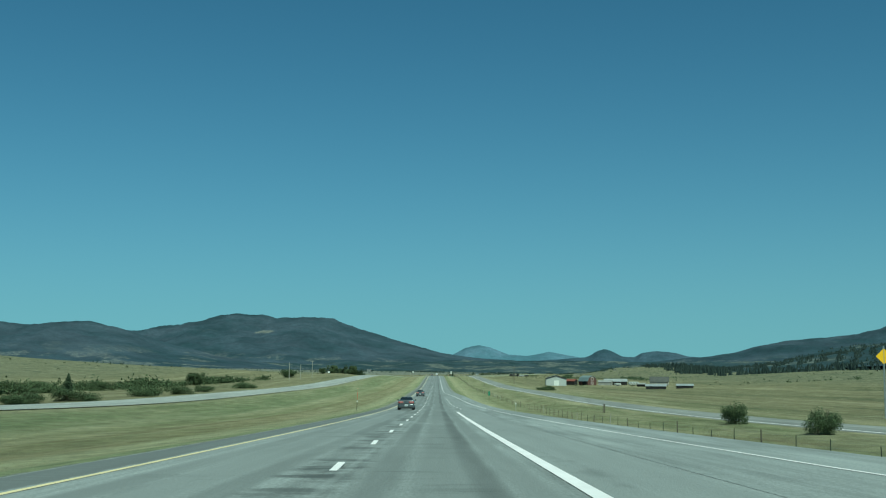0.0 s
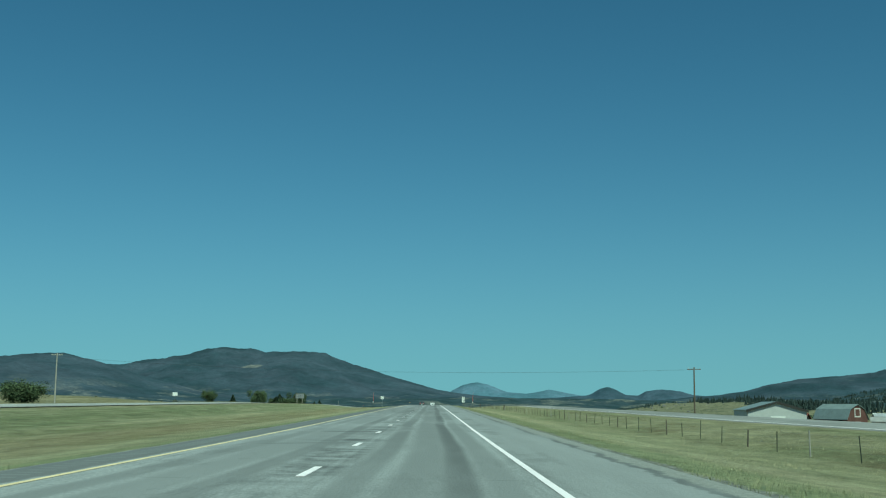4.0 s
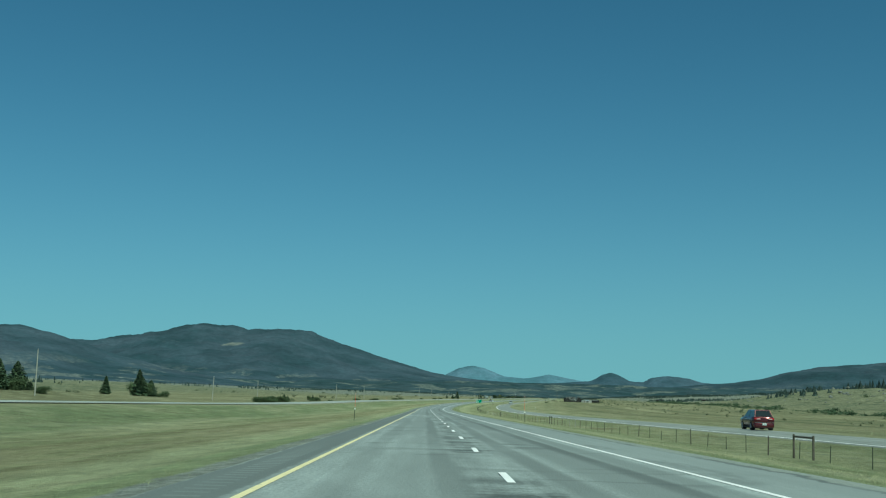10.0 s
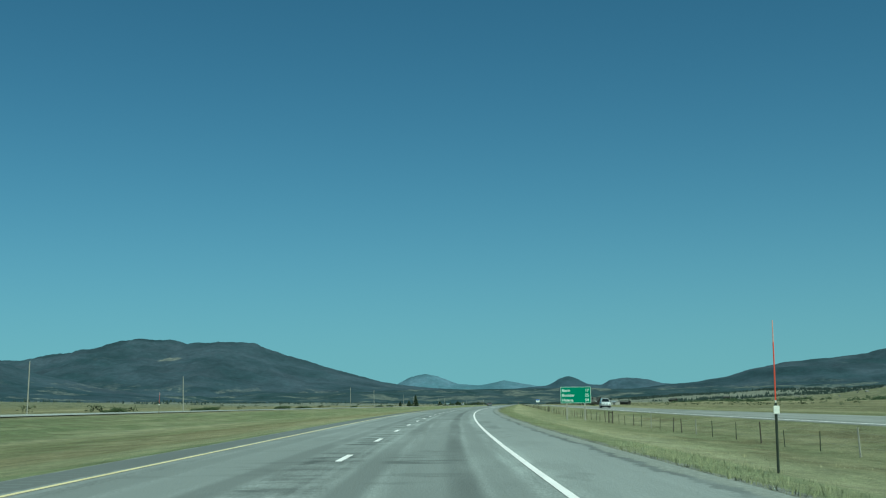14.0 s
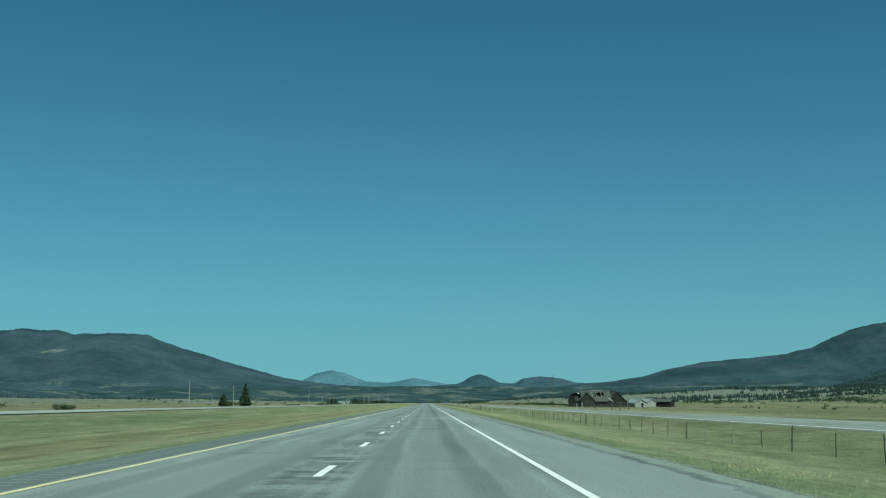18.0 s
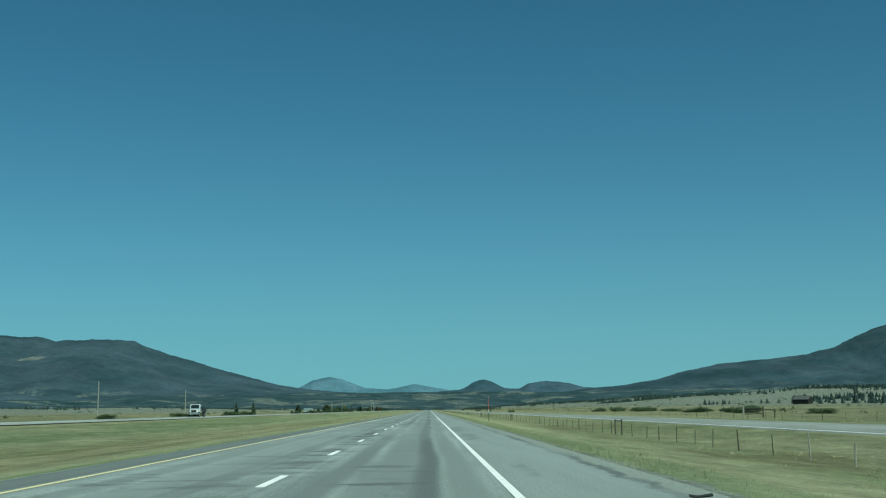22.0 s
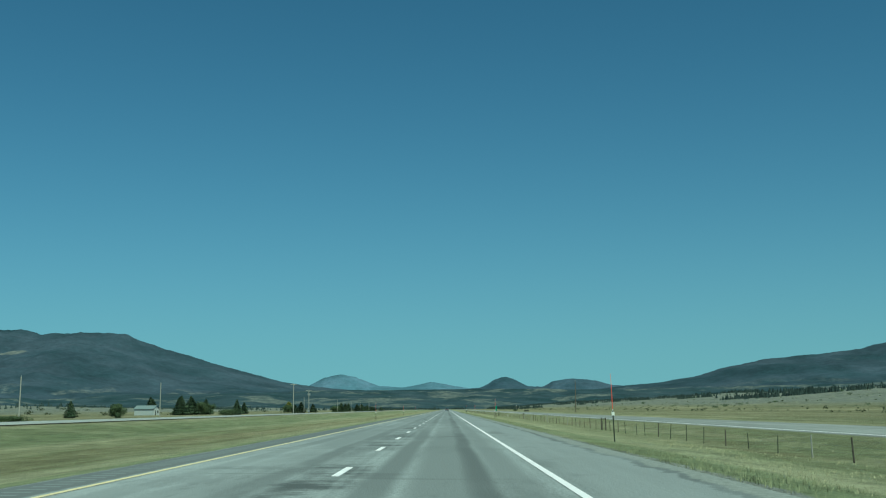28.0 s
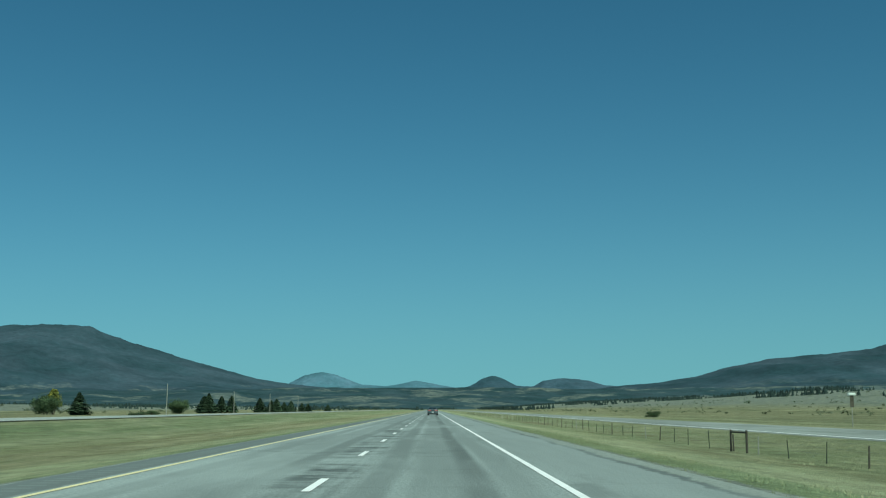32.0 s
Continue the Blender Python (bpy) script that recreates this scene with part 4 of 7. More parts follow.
for kind, s, u, h, w in ((C, 3567, -90, 4.2, 2.4), (W, 3553, -75, 4.0, 4), (C, 3716, -97, 6.6, 4.2), (C, 3724, -98, 7.4, 4.6), (C, 3733, -96, 6.8, 4.6), (C, 3741, -98, 7.4, 4.4), (W, 3750, -97, 6.2, 8), (C, 3760, -96, 6.4, 4), (W, 3770, -98, 5.6, 7), (C, 3826, -135, 8.0, 5), (C, 3838, -137, 7.4, 5), (B, 3679, -72, 2.8, 5.7), (C, 3684, -70, 4.6, 2.4),
                         (B, 3800, -92, 3.0, 5), (C, 3808, -92, 5.8, 3.4), (C, 3814, -93, 6.6, 3.6), (C, 3822, -91, 5.4, 3.2), (C, 3888, -73, 5.8, 4.0), (C, 3880, -75, 4.4, 3.0), (A, 4080, -105, 8.0, 5.0), (C, 4030, -83, 5.6, 4.2), (W, 4070, -104, 6.4, 6), (B, 4002, -62, 1.2, 3.7)):
    thicket(kind, s, u, h, w)
for kind, s, u, h, w in ((B, 4056, -72, 1.7, 4.5), (W, 4112, -76, 5.4, 6), (C, 4150, -76, 6, 5), (C, 4164, -77, 7.0, 5), (C, 4178, -75, 6.2, 4), (C, 4194, -74, 6.6, 4), (C, 4254, -72, 6.3, 4.8), (C, 4290, -72, 5.6, 4), (C, 4309, -72, 6.4, 5),
                         (C, 4330, -71, 5.0, 4), (C, 4349, -70, 5.7, 4.3), (C, 4400, -70, 5, 3.5), (C, 4432, -70, 4.6, 3.9), (C, 4539, -68, 4.5, 3.8)):
    thicket(kind, s, u, h, w)
# right of the highway
plant(B, 88, 24.2, 2.5, 1.7, 2)
plant(B, 66, 23.4, 2.2, 1.9, 2)
for kind, s, u, h, w in ((B, 386, 37.4, 1.9, 5.5), (B, 392, 38.6, 2.1, 6), (B, 398, 39.6, 1.8, 5.5), (B, 2148, 41, 1.2, 2.2), (B, 2633, 64, 1.3, 3.4), (B, 2636, 68, 1.2, 3), (B, 2624, 70, 1.1, 3), (B, 3345, 34.5, 1.4, 3.8), (B, 3242, 36, 1.6, 2.6),
                         (B, 3046, 35, 1.5, 2.2), (B, 3954, 41, 1.5, 2.4), (B, 3073, 74, 2.2, 7), (B, 3063, 80, 1.8, 9)):
    thicket(kind, s, u, h, w)
for k in range(14):
    s0 = 2665 + 37 * k + vrng.uniform(-12, 12)
    thicket(B, s0, 84 + vrng.uniform(-6, 16), vrng.uniform(1.8, 2.8), vrng.uniform(6, 12))


# ---- fences ----
def shared_post(name, r, h, mat, n=6):
    bm = rod((0, 0, -0.4), (0, 0, h), r, r * 0.85, n)
    me = bpy.data.meshes.new(name)
    bm.to_mesh(me)
    bm.free()
    me.materials.append(mat)
    return me


WOOD_POST = shared_post("fence_post", 0.036, 1.0, M_POST)
PALE_POST = shared_post("fence_post", 0.032, 1.02, M_POLE)
STEEL_POST = shared_post("fence_post", 0.021, 0.95, M_STEEL_POST, 5)


def wire_mesh(ss, u, z, r=0.0019):
    v, f = [], []
    for i, s in enumerate(ss):
        x, y, zz = place(s, u, z)
        v += [(x, y, zz + r), (x + r, y, zz - r), (x - r, y, zz - r)]
        if i:
            a = 3 * i
            f += [(a - 3, a - 2, a + 1, a), (a - 2, a - 1, a + 2, a + 1), (a - 1, a - 3, a, a + 2)]
    return v, f


def fence(s0, s1, u, step, wires, label):
    t = thing("wire_fence", label, "fence", "roadside fences")
    k = 0
    s = s0
    while s < s1:
        p = new("fence_post", WOOD_POST if k % 4 == 0 else PALE_POST if vrng.random() < 0.12 else STEEL_POST)
        p.parent = t
        p.matrix_basis = stand(s, u + vrng.uniform(-0.08, 0.08)) @ pose(0, 0, 0, vrng.uniform(-3.5, 3.5), vrng.uniform(-3.5, 3.5), 0) @ Matrix.Diagonal((1, 1, vrng.uniform(0.68, 0.95), 1))
        s += step * vrng.uniform(0.92, 1.08)
        k += 1
    ss = np.arange(s0, s1 + 1, step * 2)
    for z in wires:
        v, f = wire_mesh(ss, u, z)
        raw("wire", v, f, M_WIRE, t)
    return t


for k in range(17):
    fence(-40 + 250 * k, 210 + 250 * k, 15.2, 4.4, (0.3, 0.52, 0.74), "wire fence of weathered wood and steel posts in dry grass")
for k in range(2):
    fence(2330 + 220 * k, 2550 + 220 * k, 38.5, 6.5, (0.4, 0.9), "wire fence of thin posts beyond the frontage road")
fence(3680, 3800, -57.5, 4.0, (0.4, 0.8), "wire fence of short posts beyond the far carriageway")


def brace(s, u=15.2, gap=2.7):
    t = thing("fence_brace", "dark wooden H-shaped fence brace in the grass", "fence brace", "fence braces")
    part("post", rod((0, -gap / 2, -0.4), (0, -gap / 2, 1.02), 0.058, 0.052), M_POST, t)
    part("post", rod((0, gap / 2, -0.4), (0, gap / 2, 1.0), 0.058, 0.052), M_POST, t)
    part("crossbar", rod((0, -gap / 2, 0.92), (0, gap / 2, 0.9), 0.04), M_POST, t)
    t.matrix_basis = stand(s, u)
    return t


for s in (684, 795, 892, 1001, 1115, 1222, 1327, 1432, 1537, 1640, 1741, 1860, 1978, 2097, 2414, 2519, 2652, 2757, 2865, 2970, 3075, 3178, 3280, 3378, 3484, 3583, 3698, 3796):
    brace(s)
for s in (136, 480, 860):
    brace(s, 21.0, 1.2)


# ---- poles and wires ----
def power_pole(s, u, h, mat, arms=1, label="sun-bleached wooden utility pole in the meadow"):
    t = thing("utility_pole", label, "utility pole", "utility poles")
    part("pole", rod((0, 0, -1), (0, 0, h), 0.16, 0.105, 10), mat, t)
    for k in range(arms):
        z = h - 0.35 - 0.8 * k
        arm = part("crossarm", box(-1.1, 1.1, -0.06, 0.06, z - 0.06, z + 0.06), mat, t)
        for x in (-0.95, -0.35, 0.35, 0.95):
            part("insulator", rod((x, 0, z + 0.06), (x, 0, z + 0.24), 0.045, 0.03, 8), M_CERAMIC, arm)
    if not arms:
        part("insulator", rod((0, 0, h), (0, 0, h + 0.22), 0.05, 0.03, 8), M_CERAMIC, t)
    t.matrix_basis = stand(s, u)
    return t


master = power_pole(585, -71, 8.7, M_POLE, 0)
for s in (631, 1384, 1553, 1635, 1832, 1921, 2211, 2303, 2472, 2557, 2836, 2932, 3466, 3480, 3580, 3886, 4071, 4180, 4280, 4388):
    copy_thing(master, stand(s, -71 + vrng.uniform(-0.4, 0.4), vrng.uniform(-4, 4)) @ pose(0, 0, 0, vrng.uniform(-1.2, 1.2), vrng.uniform(-1.2, 1.2), 0) @ Matrix.Diagonal((0.8, 0.8, vrng.uniform(0.86, 1.0) * {2211: 1.22, 2303: 1.1}.get(s, 1.0), 1)))
power_pole(656, 44.5, 9.6, M_POLE_DARK, 1, "dark wooden utility pole beside the frontage road")
power_pole(2532, 46.4, 11.2, M_POLE_DARK, 0, "tall weathered utility pole beside the log barns")
power_pole(3714, 49.1, 11.5, M_POLE_DARK, 0, "dark wooden utility pole in the dry meadow")
power_pole(693, -71, 9.6, M_POLE, 1, "wooden utility pole at the line crossing")
power_pole(3694, -52.0, 10.6, M_POLE, 1, "wooden utility pole at the line crossing")
tower = power_pole(3745, -52.5, 9.2, M_POLE, 1, "grey utility pole with a crossarm, transformers and a meter box")
for x, z in ((-0.35, 7.0), (0.35, 7.0)):
    part("transformer", rod((x, 0.1, z), (x, 0.1, z + 0.8), 0.22, 0.22, 12), M_ALU, tower)
part("meter_box", box(-0.35, 0.35, -0.42, -0.17, 0.4, 1.4, 0.03), M_ALU, tower, "grey metal meter box")


def cable(a, b, sag, r=0.014, name="overhead_cable", label="single dark overhead cable crossing the highway"):
    a, b = Vector(a), Vector(b)
    v, f = [], []
    n = 28
    for i in range(n + 1):
        k = i / n
        p = a.lerp(b, k) - Vector((0, 0, 4 * sag * k * (1 - k)))
        v += [(p.x, p.y, p.z + r), (p.x, p.y + r, p.z - r), (p.x, p.y - r, p.z - r)]
        if i:
            c = 3 * i
            f += [(c - 3, c - 2, c + 1, c), (c - 2, c - 1, c + 2, c + 1), (c - 1, c - 3, c, c + 2)]
    return tagged(raw(name, v, f, M_CABLE), label, "cable")


def at_pole(s, u, z):
    return tuple(float(k) for k in place(s, u, z))


cable(at_pole(693, -71, 8.9), at_pole(656, 44.5, 9.2), 1.5)
cable(at_pole(3694, -52.0, 9.9), at_pole(3714, 49.1, 11.0), 4.0)

# ---- roadside markers ----
def snow_pole(s, u, tall=1.0, label="tall red and white snow marker rod on a steel post"):
    t = thing("snow_marker", label, "snow marker", "snow markers")
    part("post", rod((0, 0, -0.4), (0, 0, 1.25), 0.028, 0.028, 6), M_STEEL_POST, t)
    part("reflector", box(-0.06, 0.06, -0.055, -0.04, 1.05, 1.2, 0.01), M_WHITE_ROD, t, "white square reflector")
    part("lower_rod", rod((0, 0, 1.2), (0, 0, 1.3), 0.014, 0.014, 6), M_WHITE_ROD, t)
    part("red_rod", rod((0, 0, 1.3), (0, 0, 2.35), 0.015, 0.014, 6), M_RED_ROD, t, "red reflective rod")
    part("upper_rod", rod((0, 0, 2.35), (0, 0, 2.75), 0.012, 0.010, 6), M_PINK_ROD, t, "sun-faded pink tip")
    t.matrix_basis = stand(s, u) @ pose(0, 0, 0, vrng.uniform(-1.5, 1.5), vrng.uniform(-2.5, 2.5), 0) @ Matrix.Diagonal((1, 1, tall, 1))
    return t


for s in (666, 1290, 1663, 2713, 2838, 3325, 3447, 3571, 3695):
    snow_pole(s, {2713: 9.5}.get(s, 8.7), {1663: 1.1, 2713: 1.1, 2838: 0.88}.get(s, 1.0))
for s, u in ((146.5, -8.2), (669, -8.4), (1289, -8.4), (1132, -37), (1790, -37), (2849, -9.2), (3215.2, -9.2), (3462, -9.2), (3580, -9.2), (3703, -9.2)):
    snow_pole(s, u)


def delineator(s, u, mat, label):
    t = thing("delineator", label, "delineator", "delineators")
    part("post", rod((0, 0, -0.3), (0, 0, 1.15), 0.026, 0.026, 6), M_ALU, t)
    part("reflector", box(-0.05, 0.05, -0.045, -0.03, 1.02, 1.2, 0.008), mat, t)
    t.matrix_basis = stand(s, u)
    return t


delineator(853, -5.6, M_SIGN_YELLOW, "steel post with a yellow reflector by the crossover")
delineator(135.5, 10.8, M_WHITE_ROD, "steel post with a white reflector by the ramp")
cap_post = thing("marker_post", "thin post with a dark panel under a white cap", "marker post")
part("post", rod((0, 0, -0.4), (0, 0, 2.4), 0.04, 0.035, 6), M_POLE, cap_post)
part("panel", box(-0.15, 0.15, -0.06, -0.035, 1.45, 2.35, 0.01), M_POST, cap_post, "dark narrow panel")
part("cap", box(-0.28, 0.28, -0.14, 0.14, 2.36, 2.56, 0.04), M_SIGN_WHITE, cap_post, "white cap")
cap_post.matrix_basis = stand(3836, 34.4, 0, 0.1)
for s in (1560, 1700, 3060):
    delineator(s, 33.5, M_WHITE_ROD, "white marker post beside the frontage road")


# ---- signs ----
def words(body, size, mat, parent, x, y, z, wide=1.0, name="lettering"):
    """Lettering as a mesh, facing -y."""
    cu = bpy.data.curves.new(name, "FONT")
    cu.body, cu.size, cu.align_x, cu.extrude = body, size, "LEFT" if wide == 1.01 else "CENTER", 0.004
    cu.offset = 0.012 * size
    tmp = bpy.data.objects.new(name, cu)
    scene.collection.objects.link(tmp)
    me = bpy.data.meshes.new_from_object(tmp.evaluated_get(bpy.context.evaluated_depsgraph_get()))
    bpy.data.objects.remove(tmp)
    me.materials.clear()
    me.materials.append(mat)
    ob = new(name, me)
    ob.parent = parent
    ob.matrix_basis = pose(x, y, z, 90, 0, 0) @ Matrix.Diagonal((wide, 1, 1, 1))
    return ob


def panel(w, h, z0, mat, parent, name="panel", r=0.05, y=0.0):
    """A sheet with rounded corners, w by h, its foot at z0."""
    pts = []
    for cx, cz, a0 in ((w / 2 - r, z0 + h - r, 0), (-w / 2 + r, z0 + h - r, 90), (-w / 2 + r, z0 + r, 180), (w / 2 - r, z0 + r, 270)):
        pts += [(cx + r * math.cos(radians(a0 + k * 30)), cz + r * math.sin(radians(a0 + k * 30))) for k in range(4)]
    return part(name, moved(slab(pts, 0.006), Matrix.Translation((0, y, 0))), mat, parent)


def rim(w, h, z0, mat, parent, t=0.025, inset=0.03, y=-0.006):
    bm = bmesh.new()
    x, a, b = w / 2 - inset, z0 + inset, z0 + h - inset
    for x0, x1, za, zb in ((-x, x, b - t, b), (-x, x, a, a + t), (-x, -x + t, a + t, b - t), (x - t, x, a + t, b - t)):
        box(x0, x1, y - 0.003, y + 0.003, za, zb, 0, bm)
    return part("border", bm, mat, parent)


def speed_sign():
    t = thing("speed_sign", "white speed limit sign above a truck limit plate", "road sign")
    part("post", box(-0.06, 0.06, 0.01, 0.11, -0.5, 3.55), M_POST, t)
    p = panel(0.92, 1.2, 2.35, M_SIGN_WHITE, t)
    rim(0.92, 1.2, 2.35, M_BLACK, t)
    words("SPEED", 0.22, M_BLACK, p, 0, -0.008, 3.27)
    words("LIMIT", 0.22, M_BLACK, p, 0, -0.008, 3.00)
    words("75", 0.52, M_BLACK, p, 0, -0.008, 2.48)
    q = panel(0.92, 0.74, 1.57, M_SIGN_WHITE, t)
    rim(0.92, 0.74, 1.57, M_BLACK, t)
    words("TRUCKS", 0.2, M_BLACK, q, 0, -0.008, 2.08)
    words("65", 0.44, M_BLACK, q, 0, -0.008, 1.66)
    t.matrix_basis = stand(868, 12.3, 4, 0.3)


def authorised_sign():
    t = thing("median_sign", "white sign on a steel post at the median crossover", "road sign")
    part("post", rod((0, 0.03, -0.5), (0, 0.03, 2.6), 0.04, 0.04, 6), M_ALU, t)
    p = panel(1.05, 1.05, 2.2, M_SIGN_WHITE, t)
    rim(1.05, 1.05, 2.2, M_BLACK, t, 0.02)
    words("AUTHORIZED", 0.155, M_BLACK, p, 0, -0.008, 2.92)
    words("VEHICLES", 0.165, M_BLACK, p, 0, -0.008, 2.63)
    words("ONLY", 0.165, M_BLACK, p, 0, -0.008, 2.36)
    t.matrix_basis = stand(880, -15.8, 0, 0.8)


def distance_sign():
    t = thing("distance_sign", "green highway distance sign with white town names on two posts", "road sign")
    for x in (-0.85, 0.85):
        part("post", box(x - 0.06, x + 0.06, 0.02, 0.14, -0.6, 2.9), M_POLE, t)
    p = panel(2.9, 1.55, 1.75, M_SIGN_GREEN, t, "panel", 0.1)
    rim(2.9, 1.55, 1.75, M_LETTER, t, 0.03, 0.02)
    for k, (a, b) in enumerate((("Basin", "17"), ("Boulder", "25"), ("Helena", "54"))):
        z = 2.83 - 0.45 * k
        words(a, 0.37, M_LETTER, p, -1.3, -0.008, z, 1.01)
        words(b, 0.37, M_LETTER, p, 1.05, -0.008, z)
    t.matrix_basis = stand(1752, 13.2, 3, -0.2)


def small_sign(s, u, h, w, tall, mat, label, turn=0, cap=None):
    t = thing("road_sign", label, "road sign")
    part("post", rod((0, 0.03, -0.5), (0, 0.03, h), 0.035, 0.035, 6), M_POST, t)
    panel(w, tall, h - tall, mat, t)
    if cap:
        panel(w * 0.96, tall * 0.38, h - tall * 0.4, cap, t, "band", 0.04, -0.008)
    t.matrix_basis = stand(s, u, turn)


speed_sign()
authorised_sign()
distance_sign()
small_sign(1885, 13.6, 2.3, 0.75, 0.6, M_SIGN_WHITE, "small white sign with a blue band on a post", 0, M_SIGN_BLUE)
small_sign(3464, 9.6, 1.9, 0.25, 0.75, M_SIGN_GREEN, "narrow green mile marker on a post")
small_sign(239, 12.3, 1.9, 0.28, 0.9, M_SIGN_GREEN, "narrow green marker sign in the grass")
small_sign(800, -71, 3.0, 1.4, 1.0, M_SIGN_WHITE, "white sign on a post beyond the far carriageway")
warn = thing("warning_sign", "yellow diamond warning sign beside the ramp", "road sign")
part("post", rod((0, 0.03, -0.5), (0, 0.03, 3.6), 0.045, 0.045, 6), M_ALU, warn)
part("panel", moved(slab([(0, 0.46), (0.46, 0), (0, -0.46), (-0.46, 0)], 0.006), Matrix.Translation((0, 0, 3.0))), M_SIGN_YELLOW, warn)
warn.matrix_basis = stand(66, 27.1, 0, 1.3)
back = thing("sign_back", "unpainted back of a large highway sign on two posts", "road sign")
for x in (-1.05, 1.05):
    part("post", box(x - 0.09, x + 0.09, -0.1, 0.08, -0.8, 4.3), M_POLE, back)
part("panel", box(-1.75, 1.75, 0.09, 0.11, 2.5, 4.45, 0.005), M_ALU, back, "bare grey metal sheet")
for k in range(5):
    part("stringer", box(-1.72, 1.72, 0.04, 0.088, 2.62 + 0.41 * k, 2.72 + 0.41 * k), M_POLE_DARK, back)
back.matrix_basis = stand(950, -52.5, 0, 0.3)

# ---- buildings ----
def wood(name, c, board=0.2, along="z"):
    """Boards with darker joints and weathering."""
    m = Mat(name, 0.9, 0, 0.15)
    st = {"z": (6, 6, 0.25), "x": (0.25, 6, 6)}[along]
    grain = m.noise(0.8, 5, 0.7, st)
    col = m.ramp(grain, (0.25, tuple(v * 0.55 for v in c)), (0.7, tuple(min(1, v * 1.3) for v in c)))
    col = m.mix(0.5, col, m.ramp(m.noise(2.5, 4), (0.3, 0.6), (0.7, 1.3)), "MULTIPLY")
    m.color(col)
    m.bump(grain, 0.5, 0.02)
    return m.m


M_LOG = wood("weathered_logs", (0.058, 0.055, 0.052), 0.25, "x")
M_BOARD = wood("dark_barn_boards", (0.033, 0.032, 0.031))
M_RED_BOARD = wood("faded_red_boards", (0.115, 0.062, 0.055))
M_PALE_BOARD = wood("pale_grey_boards", (0.36, 0.35, 0.33))
M_SHINGLE = wood("grey_shingle_roof", (0.092, 0.094, 0.091))
M_PLASTIC_DARK = plain("dark_trim", (0.035, 0.035, 0.034), 0.4, 0.2, 0.7)
M_OLD_TIN = plain("weathered_tin", (0.38, 0.38, 0.37), 1.2, 0.25, 0.5, 0.3)
M_WHITE_WALL = plain("white_metal_siding", (0.46, 0.475, 0.47), 1.5, 0.07, 0.5)
M_TIN = plain("bright_tin_roof", (0.62, 0.63, 0.63), 1.5, 0.15, 0.35, 0.6)
M_GREY_ROOF = plain("grey_green_metal_roof", (0.26, 0.31, 0.31), 1.5, 0.15, 0.45, 0.3)
M_RED_ROOF = plain("rust_red_roof", (0.20, 0.07, 0.055), 1.2, 0.2, 0.7)
# near-black for panes, doorways and the painted shade of the barn's open side
M_DARK = plain("opening_shade_black", (0.02, 0.02, 0.02), 0.6, 0.3, 0.9)
M_TRIM = plain("white_trim_paint", (0.75, 0.75, 0.73), 0.5, 0.08, 0.6)


def house(name, label, w, l, eave, peak, wall, roof, m, category="barn", door=None, over=0.35, windows=(), trim=None):
    """A gabled building: its gable ends face -y and +y, w across x, l along y."""
    t = thing(name, label, category, "ranch buildings")
    x, y = w / 2, l / 2
    for yy in (-y, y):
        part("gable_wall", moved(slab([(-x, -0.4), (x, -0.4), (x, eave), (0, peak), (-x, eave)], 0.16), Matrix.Translation((0, yy, 0))), wall, t)
    for xx in (-x, x):
        part("side_wall", box(xx - 0.08, xx + 0.08, -y + 0.08, y - 0.08, -0.4, eave), wall, t)
    k = (peak - eave) / x
    for sgn in (-1, 1):
        pts = [(0, peak + 0.06), (sgn * (x + over), eave - over * k + 0.06), (sgn * (x + over), eave - over * k + 0.18), (0, peak + 0.18)]
        part("roof", slab(pts, l + 2 * over), roof, t)
    if trim:
        for sgn in (-1, 1):
            pts = [(0, peak - 0.28), (sgn * (x + over), eave - over * k - 0.28), (sgn * (x + over), eave - over * k + 0.2), (0, peak + 0.2)]
            part("barge_board", moved(slab(pts, 0.06), Matrix.Translation((0, -y - over - 0.035, 0))), trim, t, "dark barge board")
    part("ridge_cap", box(-0.12, 0.12, -y - over, y + over, peak + 0.15, peak + 0.22), roof, t)
    if door:
        dw, dh, dx, mat = door
        d = part("door", box(dx - dw / 2, dx + dw / 2, -y - 0.13, -y - 0.085, 0, dh), mat, t)
        fr = bmesh.new()
        for a, b, c, e in ((dx - dw / 2 - 0.1, dx - dw / 2, 0, dh + 0.1), (dx + dw / 2, dx + dw / 2 + 0.1, 0, dh + 0.1), (dx - dw / 2, dx + dw / 2, dh, dh + 0.1)):
            box(a, b, -y - 0.14, -y - 0.085, c, e, 0, fr)
        part("frame", fr, M_TRIM, d)
    for wx, wz, ww, wh in windows:
        wd = part("window", box(wx - ww / 2, wx + ww / 2, -y - 0.11, -y - 0.085, wz, wz + wh), M_DARK, t)
        fr = bmesh.new()
        for a, b, c, e in ((wx - ww / 2 - 0.12, wx - ww / 2, wz - 0.12, wz + wh + 0.12), (wx + ww / 2, wx + ww / 2 + 0.12, wz - 0.12, wz + wh + 0.12), (wx - ww / 2, wx + ww / 2, wz + wh, wz + wh + 0.12), (wx - ww / 2, wx + ww / 2, wz - 0.12, wz)):
            box(a, b, -y - 0.13, -y - 0.085, c, e, 0, fr)
        part("frame", fr, M_TRIM, wd)
    t.matrix_basis = m
    return t


